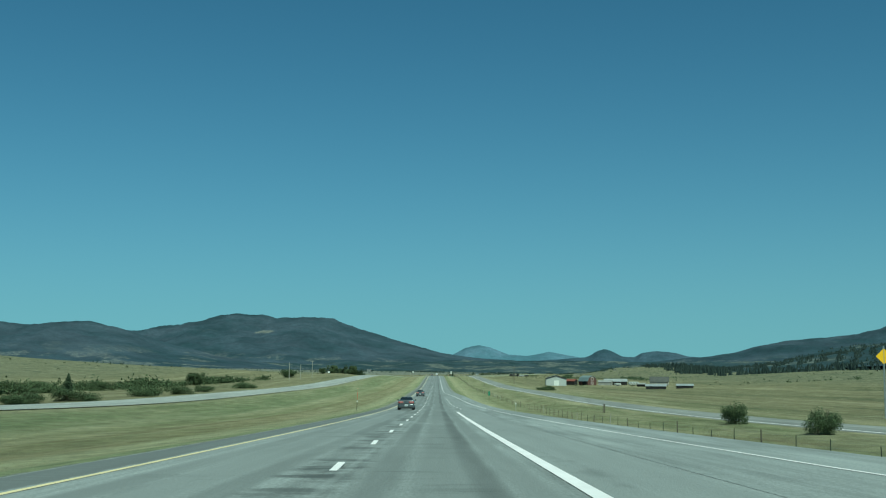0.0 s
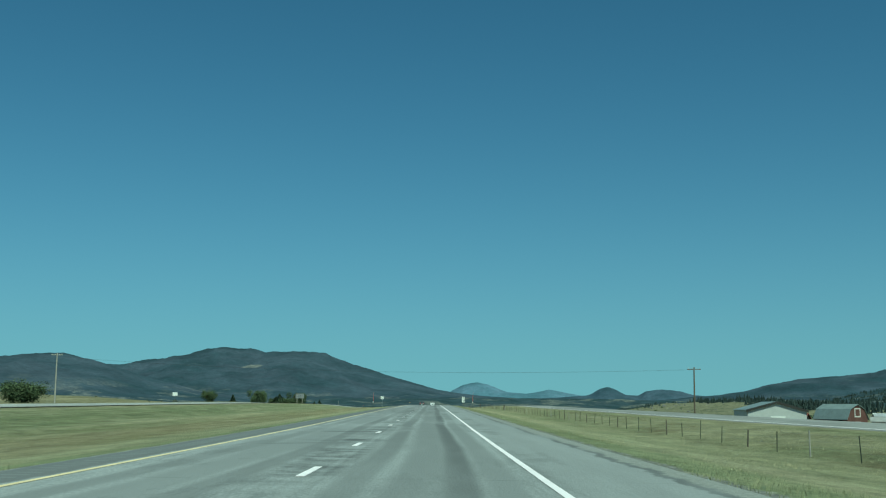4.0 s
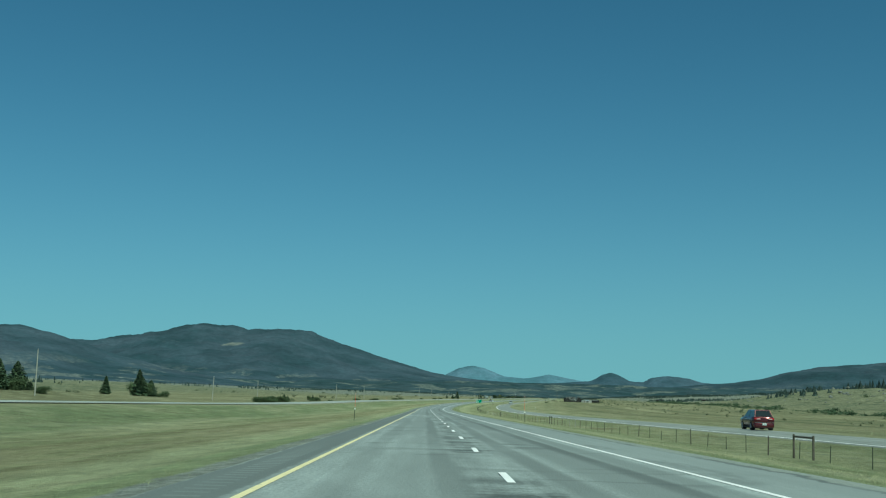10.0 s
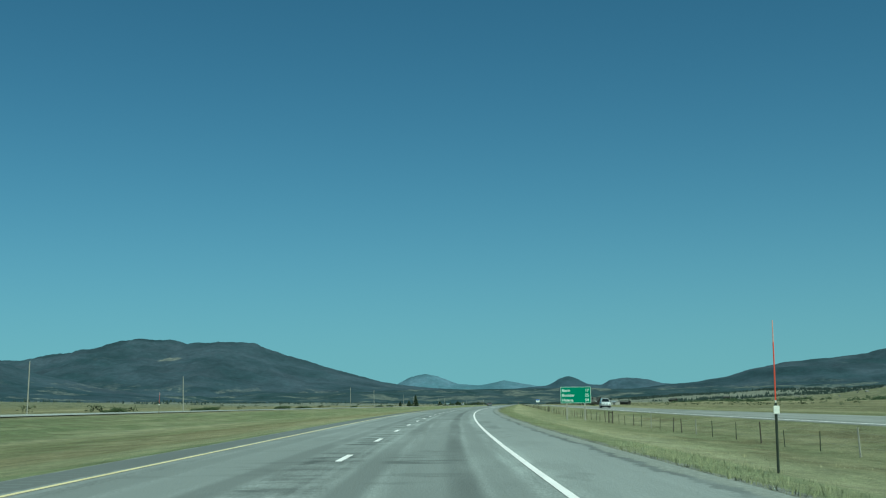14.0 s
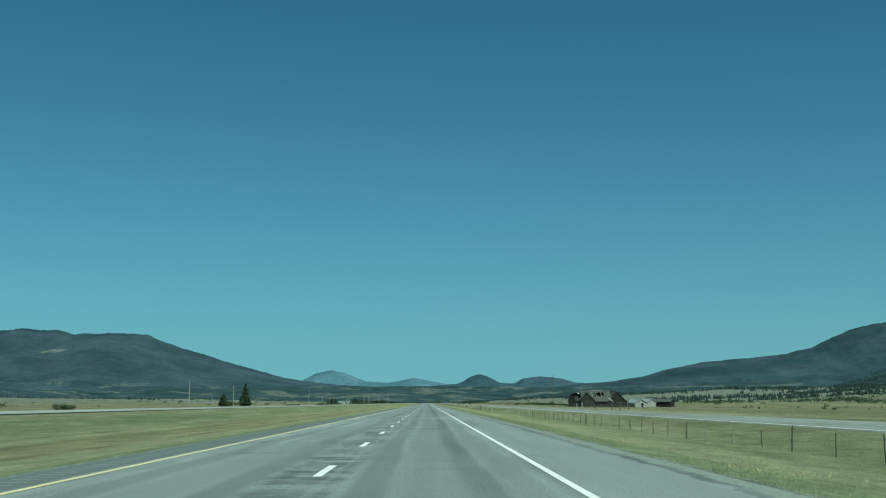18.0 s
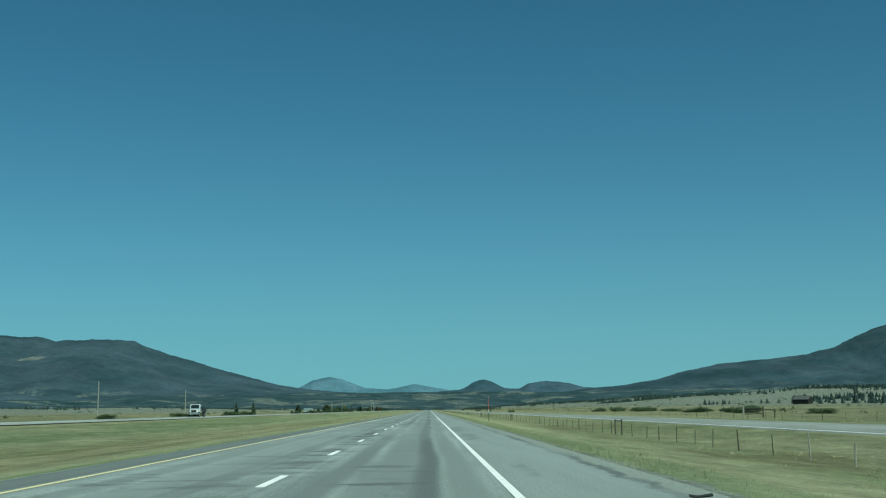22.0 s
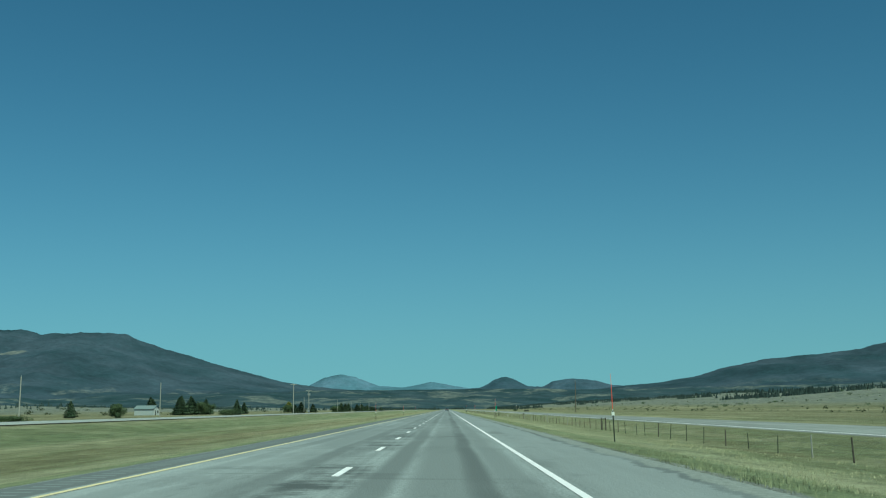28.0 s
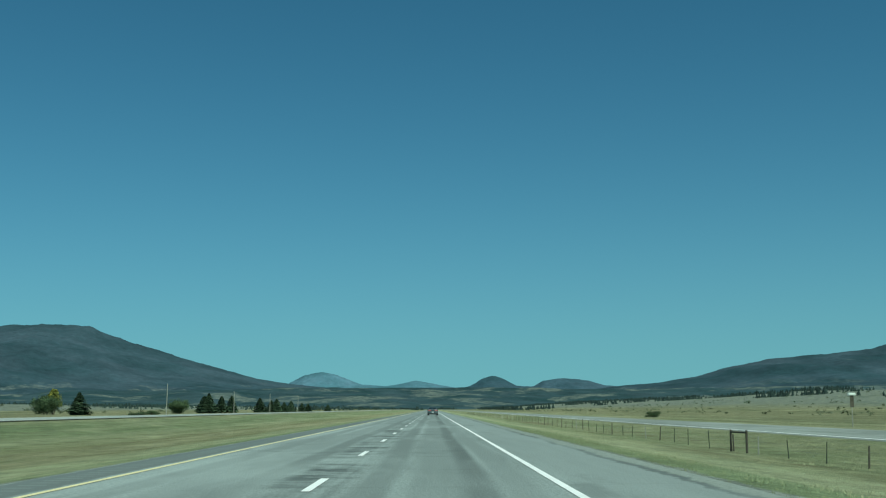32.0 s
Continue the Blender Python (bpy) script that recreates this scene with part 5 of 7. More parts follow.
def gambrel(m):
    t = thing("red_barn", "faded red gambrel barn with white-framed loft windows", "barn", "ranch buildings")
    out = [(-3.9, -0.4), (3.9, -0.4), (3.9, 3.1), (2.7, 5.3), (0, 6.6), (-2.7, 5.3), (-3.9, 3.1)]
    for y in (-5.5, 5.5):
        part("gable_wall", moved(slab(out, 0.16), Matrix.Translation((0, y, 0))), M_RED_BOARD, t)
    part("side_wall", box(3.82, 3.98, -5.4, 5.4, -0.4, 3.1), M_RED_BOARD, t)
    part("side_wall", box(-3.98, -3.82, 1.0, 5.4, -0.4, 3.1), M_RED_BOARD, t)
    part("side_wall", box(-3.98, -3.82, -5.4, -4.2, -0.4, 3.1), M_RED_BOARD, t)
    # a black sheet closes the gap and paints the shaded inside
    part("opening", box(-3.8, -3.7, -4.2, 1.0, -0.4, 3.0), M_DARK, t, "black sheet painting the shade inside the barn's open side")
    for sgn in (-1, 1):
        for a, b in (((4.25, 2.65), (2.75, 5.4)), ((2.75, 5.4), (0, 6.72))):
            part("roof", slab([(sgn * a[0], a[1]), (sgn * b[0], b[1]), (sgn * b[0], b[1] + 0.12), (sgn * a[0], a[1] + 0.12)], 11.8), M_GREY_ROOF, t)
    for z, h in ((3.6, 1.9), (0.7, 1.3)):
        wd = part("window", box(-0.9, 0.9, -5.62, -5.59, z, z + h), M_RED_BOARD, t)
        fr = bmesh.new()
        for a, b, c, e in ((-1.1, -0.9, z - 0.2, z + h + 0.2), (0.9, 1.1, z - 0.2, z + h + 0.2), (-0.9, 0.9, z + h, z + h + 0.2), (-0.9, 0.9, z - 0.2, z)):
            box(a, b, -5.65, -5.585, c, e, 0, fr)
        part("frame", fr, M_TRIM, wd)
    t.matrix_basis = m


house("white_shed", "white metal shed with a gabled front and a pale double door", 12.0, 15.0, 4.3, 6.0, M_WHITE_WALL, M_GREY_ROOF, stand(716, 73.6, -4), "shed", (2.8, 3.0, 0.2, M_TRIM), 0.35, (), M_PLASTIC_DARK)
gambrel(stand(734, 95, 30) @ Matrix.Scale(0.85, 4))
house("red_roofed_shed", "small shed with a rust-red roof", 5, 6, 2.4, 3.5, M_BOARD, M_RED_ROOF, stand(738, 85.5, 60), "shed")
house("long_shed", "long low shed with a pale tin roof among the ranch buildings", 5, 14, 2.2, 3.6, M_BOARD, M_TIN, stand(745, 114, 84), "shed")
house("long_shed", "low open-fronted shed with a grey roof", 4, 8, 2.0, 2.9, M_PALE_BOARD, M_OLD_TIN, stand(733, 106, 70), "shed", (1.6, 1.7, 0.4, M_DARK))
house("dark_house", "dark-roofed ranch house with pale lower walls", 8, 11, 2.4, 5.2, M_PALE_BOARD, M_SHINGLE, stand(742, 141, 78), "house", (1.0, 2.0, -1.5, M_DARK), 0.5, ((1.5, 0.9, 1.2, 1.0),))
house("cattle_shed", "long low cattle shed with a bright tin roof", 4.5, 9.5, 1.5, 2.3, M_BOARD, M_TIN, stand(575, 108, 80), "shed")
house("cattle_shed", "low dark cattle shed with a pale tin roof", 4.5, 8, 1.5, 2.2, M_BOARD, M_TIN, stand(594, 126, 82), "shed")
house("cattle_shed", "small dark lean-to with a pale roof", 3, 4.5, 1.4, 2.0, M_BOARD, M_OLD_TIN, stand(690, 121, 60), "shed")


def travel_trailer(m):
    t = thing("travel_trailer", "white travel trailer parked among the ranch sheds", "trailer", "ranch vehicles")
    part("body", box(-3.0, 3.0, -1.1, 1.1, 0.55, 2.35, 0.25), M_WHITE_WALL, t)
    part("stripe", box(-2.8, 2.8, -1.115, -1.09, 1.05, 1.15), M_RED_BOARD, t)
    for x in (-1.8, 0.0, 1.8):
        w = part("window", box(x - 0.5, x + 0.5, -1.125, -1.09, 1.35, 1.9, 0.01), M_DARK, t)
        part("frame", box(x - 0.56, x + 0.56, -1.115, -1.095, 1.29, 1.35), M_TRIM, w)
    for x in (-0.5, 0.4):
        for y in (-0.95, 0.95):
            part("wheel", rod((x, y - 0.1, 0.33), (x, y + 0.1, 0.33), 0.33, 0.33, 18), M_PLASTIC_DARK, t)
    part("hitch", rod((3.0, 0, 0.5), (4.0, 0, 0.45), 0.06, 0.05), M_PLASTIC_DARK, t)
    t.matrix_basis = m


travel_trailer(stand(728, 122.5, 8))
travel_trailer(stand(716, 111, 30) @ Matrix.Scale(0.7, 4))
house("white_house", "small white house with a grey roof beyond the far road", 5, 8, 2.5, 3.7, M_WHITE_WALL, M_GREY_ROOF, stand(3744, -116, 78), "house", (0.9, 2.0, -1.0, M_DARK), 0.35, ((1.2, 0.9, 1.2, 1.0),))
house("hill_cabin", "small wooden cabin on the sage slope", 7, 9, 2.8, 4.6, M_BOARD, M_SHINGLE, stand(3250, 216, 50), "house")
house("hill_cabin", "small dark cabin on the sage slope", 6, 8, 2.8, 4.4, M_BOARD, M_SHINGLE, stand(3330, 300, 70), "house")


def log_wall(parent, x0, x1, y, z0, z1, r=0.16, along=0):
    """Stacked logs, each a part."""
    z = z0 + r
    while z < z1:
        e = vrng.uniform(-0.12, 0.12)
        a, b = ((x0 + e, y, z), (x1 + e, y, z)) if along == 0 else ((y, x0 + e, z), (y, x1 + e, z))
        part("log", rod(a, b, r * vrng.uniform(0.9, 1.05), r * vrng.uniform(0.85, 1.0), 7), M_LOG, parent)
        z += 2 * r * 0.97


def log_barn():
    """A long log barn with a shingle roof, holes in it and a cross gable."""
    t = thing("log_barn", "collapsing weathered log barn with a holed shingle roof", "barn", "log barns")
    log_wall(t, -5.0, 5.0, -3.6, -0.4, 2.4)
    log_wall(t, -5.0, 5.0, 3.6, -0.4, 2.4)
    for x in (-4.9, 4.9):
        log_wall(t, -3.6, 3.6, x, -0.4, 2.4, 0.16, 1)
        part("gable_wall", moved(slab([(-3.6, 2.35), (3.6, 2.35), (0, 5.7)], 0.14, None, 0), Matrix.Translation((x, 0, 0))), M_BOARD, t)
    k = (5.7 - 2.3) / 3.7
    rows = 13
    part("roof_deck", moved(slab([(4.2, 2.3 - 0.5 * k + 0.02), (0.02, 5.72), (0.02, 5.78), (4.2, 2.3 - 0.5 * k + 0.08)], 10.8, None, 0), Matrix.Translation((0.0, 0, 0))), M_BOARD, t)
    # shingle boards in courses on the slope that faces the road, some fallen away
    for c in range(rows):
        f0, f1 = c / rows, (c + 1.12) / rows
        ya, yb = -4.2 + 4.2 * f0, min(-4.2 + 4.2 * f1, 0.02)
        za, zb = 2.3 - 0.5 * k + (5.72 - 2.3 + 0.5 * k) * f0, 2.3 - 0.5 * k + (5.72 - 2.3 + 0.5 * k) * min(f1, 1.0)
        x = -5.4
        while x < 5.2:
            wl = vrng.uniform(0.7, 1.3)
            hole = (6 <= c <= 9 and -1.2 < x < 0.0) or (6 <= c <= 10 and 0.5 < x < 1.9) or vrng.random() < 0.03
            if not hole:
                x1 = min(x + wl, 5.4)
                d = vrng.uniform(0.05, 0.09)
                part("shingle", moved(bmesh_quad((x, ya, za + d + 0.05), (x1 - 0.02, ya, za + d + 0.05), (x1 - 0.02, yb, zb + d), (x, yb, zb + d), 0.05), Matrix()), M_SHINGLE, t)
            x += wl
    # the cross gable
    part("cross_gable_wall", moved(slab([(-6.4, 2.3), (-1.2, 2.3), (-3.8, 5.0)], 0.16), Matrix.Translation((0, -4.6, 0))), M_BOARD, t)
    log_wall(t, -6.2, -1.4, -4.6, -0.4, 2.4)
    for a, b in (((-6.8, 1.95), (-3.8, 5.12)), ((-0.8, 1.95), (-3.8, 5.12))):
        part("cross_roof", moved(slab([a, b, (b[0], b[1] + 0.1), (a[0], a[1] + 0.1)], 4.6), Matrix.Translation((0, -2.6, 0))), M_SHINGLE, t)
    # bare rafters across the hole and a loose pale board at the eave
    for x in (-1.3, 0.15, 1.9):
        part("rafter", rod((x, -2.6, 3.55), (x, -0.9, 5.15), 0.07, 0.06, 6), M_PALE_BOARD, t)
    part("ridge_board", rod((-1.6, -0.15, 5.86), (2.2, -0.15, 5.84), 0.07, 0.06, 6), M_PALE_BOARD, t)
    part("loose_board", box(-0.95, 0.95, -0.14, 0.14, -0.03, 0.03), M_TRIM, t, "loose pale board at the eave").matrix_basis = pose(4.9, -4.05, 2.5, 10, 32, -20)
    t.matrix_basis = stand(2537, 62.0, 4)
    return t


def bmesh_quad(a, b, c, d, thick):
    bm = bmesh.new()
    v = [bm.verts.new(p) for p in (a, b, c, d)] + [bm.verts.new((p[0], p[1], p[2] - thick)) for p in (a, b, c, d)]
    for f in ((0, 1, 2, 3), (7, 6, 5, 4), (0, 4, 5, 1), (1, 5, 6, 2), (2, 6, 7, 3), (3, 7, 4, 0)):
        bm.faces.new([v[i] for i in f])
    return bm


log_barn()


def arch_barn():
    """A low barn under a rounded roof; tin shows along the sunny side of its front edge."""
    t = thing("arched_barn", "dark boarded barn with a rounded roof and a bright tin edge", "barn", "log barns")
    out = [(3.35 * math.cos(radians(a)), 1.35 + 3.55 * math.sin(radians(a)) ** 0.85) for a in range(0, 181, 12)]
    for y in (-4, 4):
        part("end_wall", moved(slab([(3.2, -0.4), (3.2, 1.3)] + [(x * 0.97, z - 0.08) for x, z in out] + [(-3.2, 1.3), (-3.2, -0.4)], 0.15), Matrix.Translation((0, y, 0))), M_BOARD, t)
    for sgn in (-1, 1):
        part("side_wall", box(sgn * 3.12 - 0.08, sgn * 3.12 + 0.08, -3.9, 3.9, -0.4, 1.4), M_BOARD, t)
    for i in range(15):
        (x0, z0), (x1, z1) = out[i], out[i + 1]
        pts = [(x0, z0), (x1, z1), (x1 * 1.03, z1 + 0.08), (x0 * 1.03, z0 + 0.08)]
        part("roof_sheet", slab(pts, 8.9), M_SHINGLE, t)
        if 1 <= i <= 6:
            rim_pts = [(x0 * 0.86, z0 - 0.30), (x1 * 0.86, z1 - 0.30), (x1 * 1.05, z1 + 0.10), (x0 * 1.05, z0 + 0.10)]
            part("tin_edge", moved(slab(rim_pts, 0.06), Matrix.Translation((0, -4.5, 0))), M_SIGN_WHITE, t, "bright loose tin edge")
    for x, h in ((-0.35, 1.25), (0.35, 1.35)):
        part("batten", box(x - 0.1, x + 0.1, -4.14, -4.08, 2.2, 2.2 + h), M_OLD_TIN, t, "pale weathered batten")
    part("door", box(0.2, 1.5, -4.13, -4.08, -0.2, 1.15), M_DARK, t)
    part("door_post", box(-0.25, 0.15, -4.16, -4.08, -0.2, 1.15), M_PALE_BOARD, t)
    t.matrix_basis = stand(2553, 58.2, -17) @ Matrix.Diagonal((0.95, 1, 1.05, 1))


arch_barn()
house("leaning_barn", "tall dark leaning barn with a weathered shingle roof", 8.4, 7, 1.4, 5.7, M_BOARD, M_SHINGLE, stand(2552, 71.0, 14) @ pose(0, 0, 0, 0, -4, 0), "barn")
house("small_shed", "small pale board shed under a dark roof", 4.6, 5, 1.5, 2.7, M_PALE_BOARD, M_TIN, stand(2531, 76.6, 12), "shed", (1.0, 1.6, 0.5, M_DARK))
house("low_shed", "low grey shed with a sagging roof", 5, 9, 1.8, 2.9, M_PALE_BOARD, M_TIN, stand(2548, 81, 40), "shed")
house("low_shed", "low weathered shed behind the log barns", 5, 8, 1.9, 3.0, M_BOARD, M_SHINGLE, stand(2556, 90, 60), "shed")
rail = thing("log_rail", "broken log rail fence in front of the barns", "fence")
for k in range(9):
    part("post", rod((-10 + 2.6 * k, 0, -0.4), (-10 + 2.6 * k, 0, 1.2), 0.09, 0.08), M_LOG, rail)
for k in range(8):
    for z in (0.45, 0.85, 1.1):
        part("rail", rod((-10 + 2.6 * k, 0.05, z + vrng.uniform(-0.1, 0.1)), (-7.4 + 2.6 * k, 0.05, z + vrng.uniform(-0.1, 0.1)), 0.05, 0.045, 6), M_LOG, rail)
rail.matrix_basis = stand(2524, 60, 0)
gate = thing("pole_gate", "weathered pole gate with a pale post in the meadow", "gate")
part("pale_post", box(-2.3, -2.05, -0.12, 0.12, -0.4, 1.5), M_PALE_BOARD, gate, "pale squared post")
part("post", rod((1.1, 0, -0.4), (1.1, 0, 1.45), 0.13, 0.12), M_POST, gate)
part("post", rod((3.0, 0, -0.4), (3.0, 0, 1.1), 0.1, 0.09), M_POST, gate)
for z in (0.45, 0.8, 1.15):
    part("rail", rod((-2.1, 0.02, z), (1.1, 0.02, z + 0.05), 0.05, 0.05, 6), M_LOG, gate)
part("rail", rod((1.1, 0.02, 1.1), (3.0, 0.02, 0.95), 0.05, 0.045, 6), M_LOG, gate)
gate.matrix_basis = stand(2421, 44.5, 0)
corral = thing("corral_gate", "low dark corral gate frame of poles beside the frontage road", "gate")
for x in (-1.4, 0.0, 1.4):
    part("post", rod((x, 0, -0.5), (x, 0, 2.3), 0.1, 0.09), M_POST, corral)
for z in (0.6, 1.2, 2.2):
    part("rail", rod((-1.4, 0, z), (1.4, 0, z), 0.05), M_POST, corral)
copy_thing(gate, stand(2719, 43, 0) @ Matrix.Diagonal((0.75, 1, 0.95, 1)))
corral.matrix_basis = stand(2336, 38.6, 15) @ Matrix.Diagonal((1.25, 1, 0.64, 1))
for s, r in ((3818, 0.72), (3829, 0.72)):
    tyre = thing("tractor_tyre", "black tractor tyre half buried beside the frontage road", "tyre", "buried tyres")
    v, f = [], []
    for i in range(17):
        a = math.pi * i / 16
        for j in range(8):
            b = 2 * math.pi * j / 8
            rr = r + 0.2 * math.cos(b)
            v.append((rr * math.cos(a), 0.24 * math.sin(b), rr * math.sin(a) - 0.1))
        if i:
            f += [(8 * i - 8 + j, 8 * i - 8 + (j + 1) % 8, 8 * i + (j + 1) % 8, 8 * i + j) for j in range(8)]
    raw("tread", v, f, M_BLACK, tyre, "", "", True)
    tyre.matrix_basis = stand(s, 38.3, 8)


# ---- vehicles ----
def car_paint(name, c):
    m = Mat(name, 0.28, 0.5, 0.5)
    n = m.noise(0.02, 2)
    m.color(m.ramp(n, (0.3, tuple(v * 0.92 for v in c)), (0.7, tuple(v * 1.08 for v in c))))
    dust = m.noise(0.7, 4)
    m.link(m.ramp(dust, (0.3, 0.16), (0.7, 0.30)), m.b.inputs["Roughness"])
    m.b.inputs["Coat Weight"].default_value = 0.5
    return m.m


M_GREY_CAR = car_paint("grey_metallic_paint", (0.135, 0.145, 0.152))
M_MAROON = car_paint("dark_maroon_paint", (0.085, 0.022, 0.028))
M_SUV_RED = car_paint("dark_red_paint", (0.10, 0.018, 0.022))
M_WHITE_CAR = car_paint("white_paint", (0.78, 0.78, 0.78))
M_GLASS_DARK = plain("tinted_glass", (0.015, 0.02, 0.022), 0.4, 0.2, 0.08, 0, 0, False, 0.6)
M_RUBBER = plain("tyre_rubber", (0.025, 0.025, 0.026), 0.1, 0.2, 0.85)


def tyre_scrap(s, u, turn, long):
    """A curled strip of shed tread lying on the asphalt."""
    t = thing("tyre_scrap", "curled black strip of shed tyre tread on the shoulder", "debris", "tyre scraps")
    v, f = [], []
    for i in range(7):
        k = i / 6
        x, y, z = (k - 0.5) * long, 0.12 * long * math.sin(3.0 * k), 0.01 + 0.05 * abs(k - 0.4)
        w = 0.055 + 0.015 * math.sin(9 * k)
        v += [(x, y - w, z), (x, y + w, z + 0.012), (x, y + w, z + 0.03), (x, y - w, z + 0.018)]
        if i:
            c = 4 * i
            f += [(c - 4 + j, c - 4 + (j + 1) % 4, c + (j + 1) % 4, c + j) for j in range(4)]
    f += [(0, 1, 2, 3), (27, 26, 25, 24)]
    raw("tread", v, f, M_RUBBER, t)
    t.matrix_basis = stand(s, u, turn, 0.085)


tyre_scrap(1422.2, -4.55, 12, 0.32)
tyre_scrap(2586.2, 5.75, -8, 0.28)
M_RIM = plain("alloy_rim", (0.5, 0.51, 0.52), 0.2, 0.1, 0.3, 0.8)
M_TAIL = plain("red_lamp_glass", (0.30, 0.016, 0.022), 0.05, 0.3, 0.12, 0, 0.05)
M_LENS = plain("pink_lamp_lens", (0.60, 0.34, 0.33), 0.04, 0.25, 0.15, 0, 0.05)
# red lamp glass darkened to paint the camper's shade; reused for lamp ribs
M_TAIL_DARK = plain("shade_darkened_lamp_glass", (0.085, 0.010, 0.014), 0.1, 0.15, 0.25, 0, 0.05)
M_CLEAR = plain("clear_lamp_glass", (0.75, 0.75, 0.74), 0.1, 0.1, 0.12, 0, 0.05)
M_BUMPER = plain("dark_bumper", (0.075, 0.072, 0.072), 0.3, 0.35, 0.45, 0.3)
M_CHROME = plain("chrome", (0.62, 0.63, 0.64), 0.3, 0.08, 0.18, 0.95)
M_PLASTIC = plain("dark_plastic", (0.03, 0.03, 0.032), 0.2, 0.2, 0.6)
M_CAMPER = plain("white_camper_siding", (0.90, 0.90, 0.90), 0.8, 0.05, 0.45, 0, 0.03)
M_PLATE_BLUE = plain("plate_ink", (0.10, 0.13, 0.22), 0.1, 0.1, 0.6, 0, 0)
M_BROWN = plain("brown_stripe", (0.10, 0.055, 0.05), 0.3, 0.1, 0.5)
M_CURTAIN = plain("pale_curtain", (0.62, 0.60, 0.56), 0.1, 0.15, 0.9)


def loft(rings, close=True):
    """A skin over rings of equally many points, capped at both ends."""
    bm = bmesh.new()
    vs = [[bm.verts.new(p) for p in r] for r in rings]
    n = len(rings[0])
    for a, b in zip(vs, vs[1:]):
        for i in range(n):
            bm.faces.new((a[i], a[(i + 1) % n], b[(i + 1) % n], b[i]))
    if close:
        bm.faces.new(vs[0][::-1])
        bm.faces.new(vs[-1])
    bmesh.ops.recalc_face_normals(bm, faces=bm.faces)
    return bm


def body_ring(y, w, zb, zs, zt, crown=0.03):
    """A car's cross-section at y: half width w, sill zb, shoulder zs, top zt."""
    half = [(w * 0.80, zb), (w * 0.95, zb + 0.06), (w, zb + 0.22), (w * 1.0, zs - 0.12), (w * 0.965, zs), (w * 0.86, zt), (w * 0.5, zt + crown)]
    return [(x, y, z) for x, z in half] + [(-x, y, z) for x, z in half[::-1]]


def wheel(parent, x, y, r, width=0.21):
    side = 1 if x > 0 else -1
    prof = [(r * 0.62, -width / 2), (r * 0.93, -width / 2), (r, -width * 0.32), (r, width * 0.32), (r * 0.93, width / 2), (r * 0.62, width / 2)]
    v, f = [], []
    n = 28
    for i in range(n):
        a = 2 * math.pi * i / n
        v += [(x + q, y + p * math.cos(a), r + p * math.sin(a)) for p, q in prof]
        f += [(6 * i + j, 6 * i + (j + 1) % 6, 6 * ((i + 1) % n) + (j + 1) % 6, 6 * ((i + 1) % n) + j) for j in range(6)]
    tyre = raw("wheel", v, f, M_RUBBER, parent, "", "", True)
    bm = rod((x + side * width * 0.1, y, r), (x + side * width * 0.44, y, r), r * 0.62, r * 0.58, 20)
    part("hub", bm, M_PLASTIC, tyre)
    bm = rod((x + side * width * 0.40, y, r), (x + side * width * 0.50, y, r), 0.055, 0.045, 10)
    for k in range(9):
        a = 2 * math.pi * k / 9
        rod((x + side * width * 0.46, y + 0.04 * math.cos(a), r + 0.04 * math.sin(a)), (x + side * width * 0.46, y + r * 0.60 * math.cos(a), r + r * 0.60 * math.sin(a)), 0.012, 0.017, 6, bm)
    for k in range(24):
        a, b = 2 * math.pi * k / 24, 2 * math.pi * (k + 1) / 24
        rod((x + side * width * 0.46, y + r * 0.61 * math.cos(a), r + r * 0.61 * math.sin(a)), (x + side * width * 0.46, y + r * 0.61 * math.cos(b), r + r * 0.61 * math.sin(b)), 0.016, 0.016, 5, bm)
    part("rim", bm, M_RIM, tyre, "bright alloy rim")


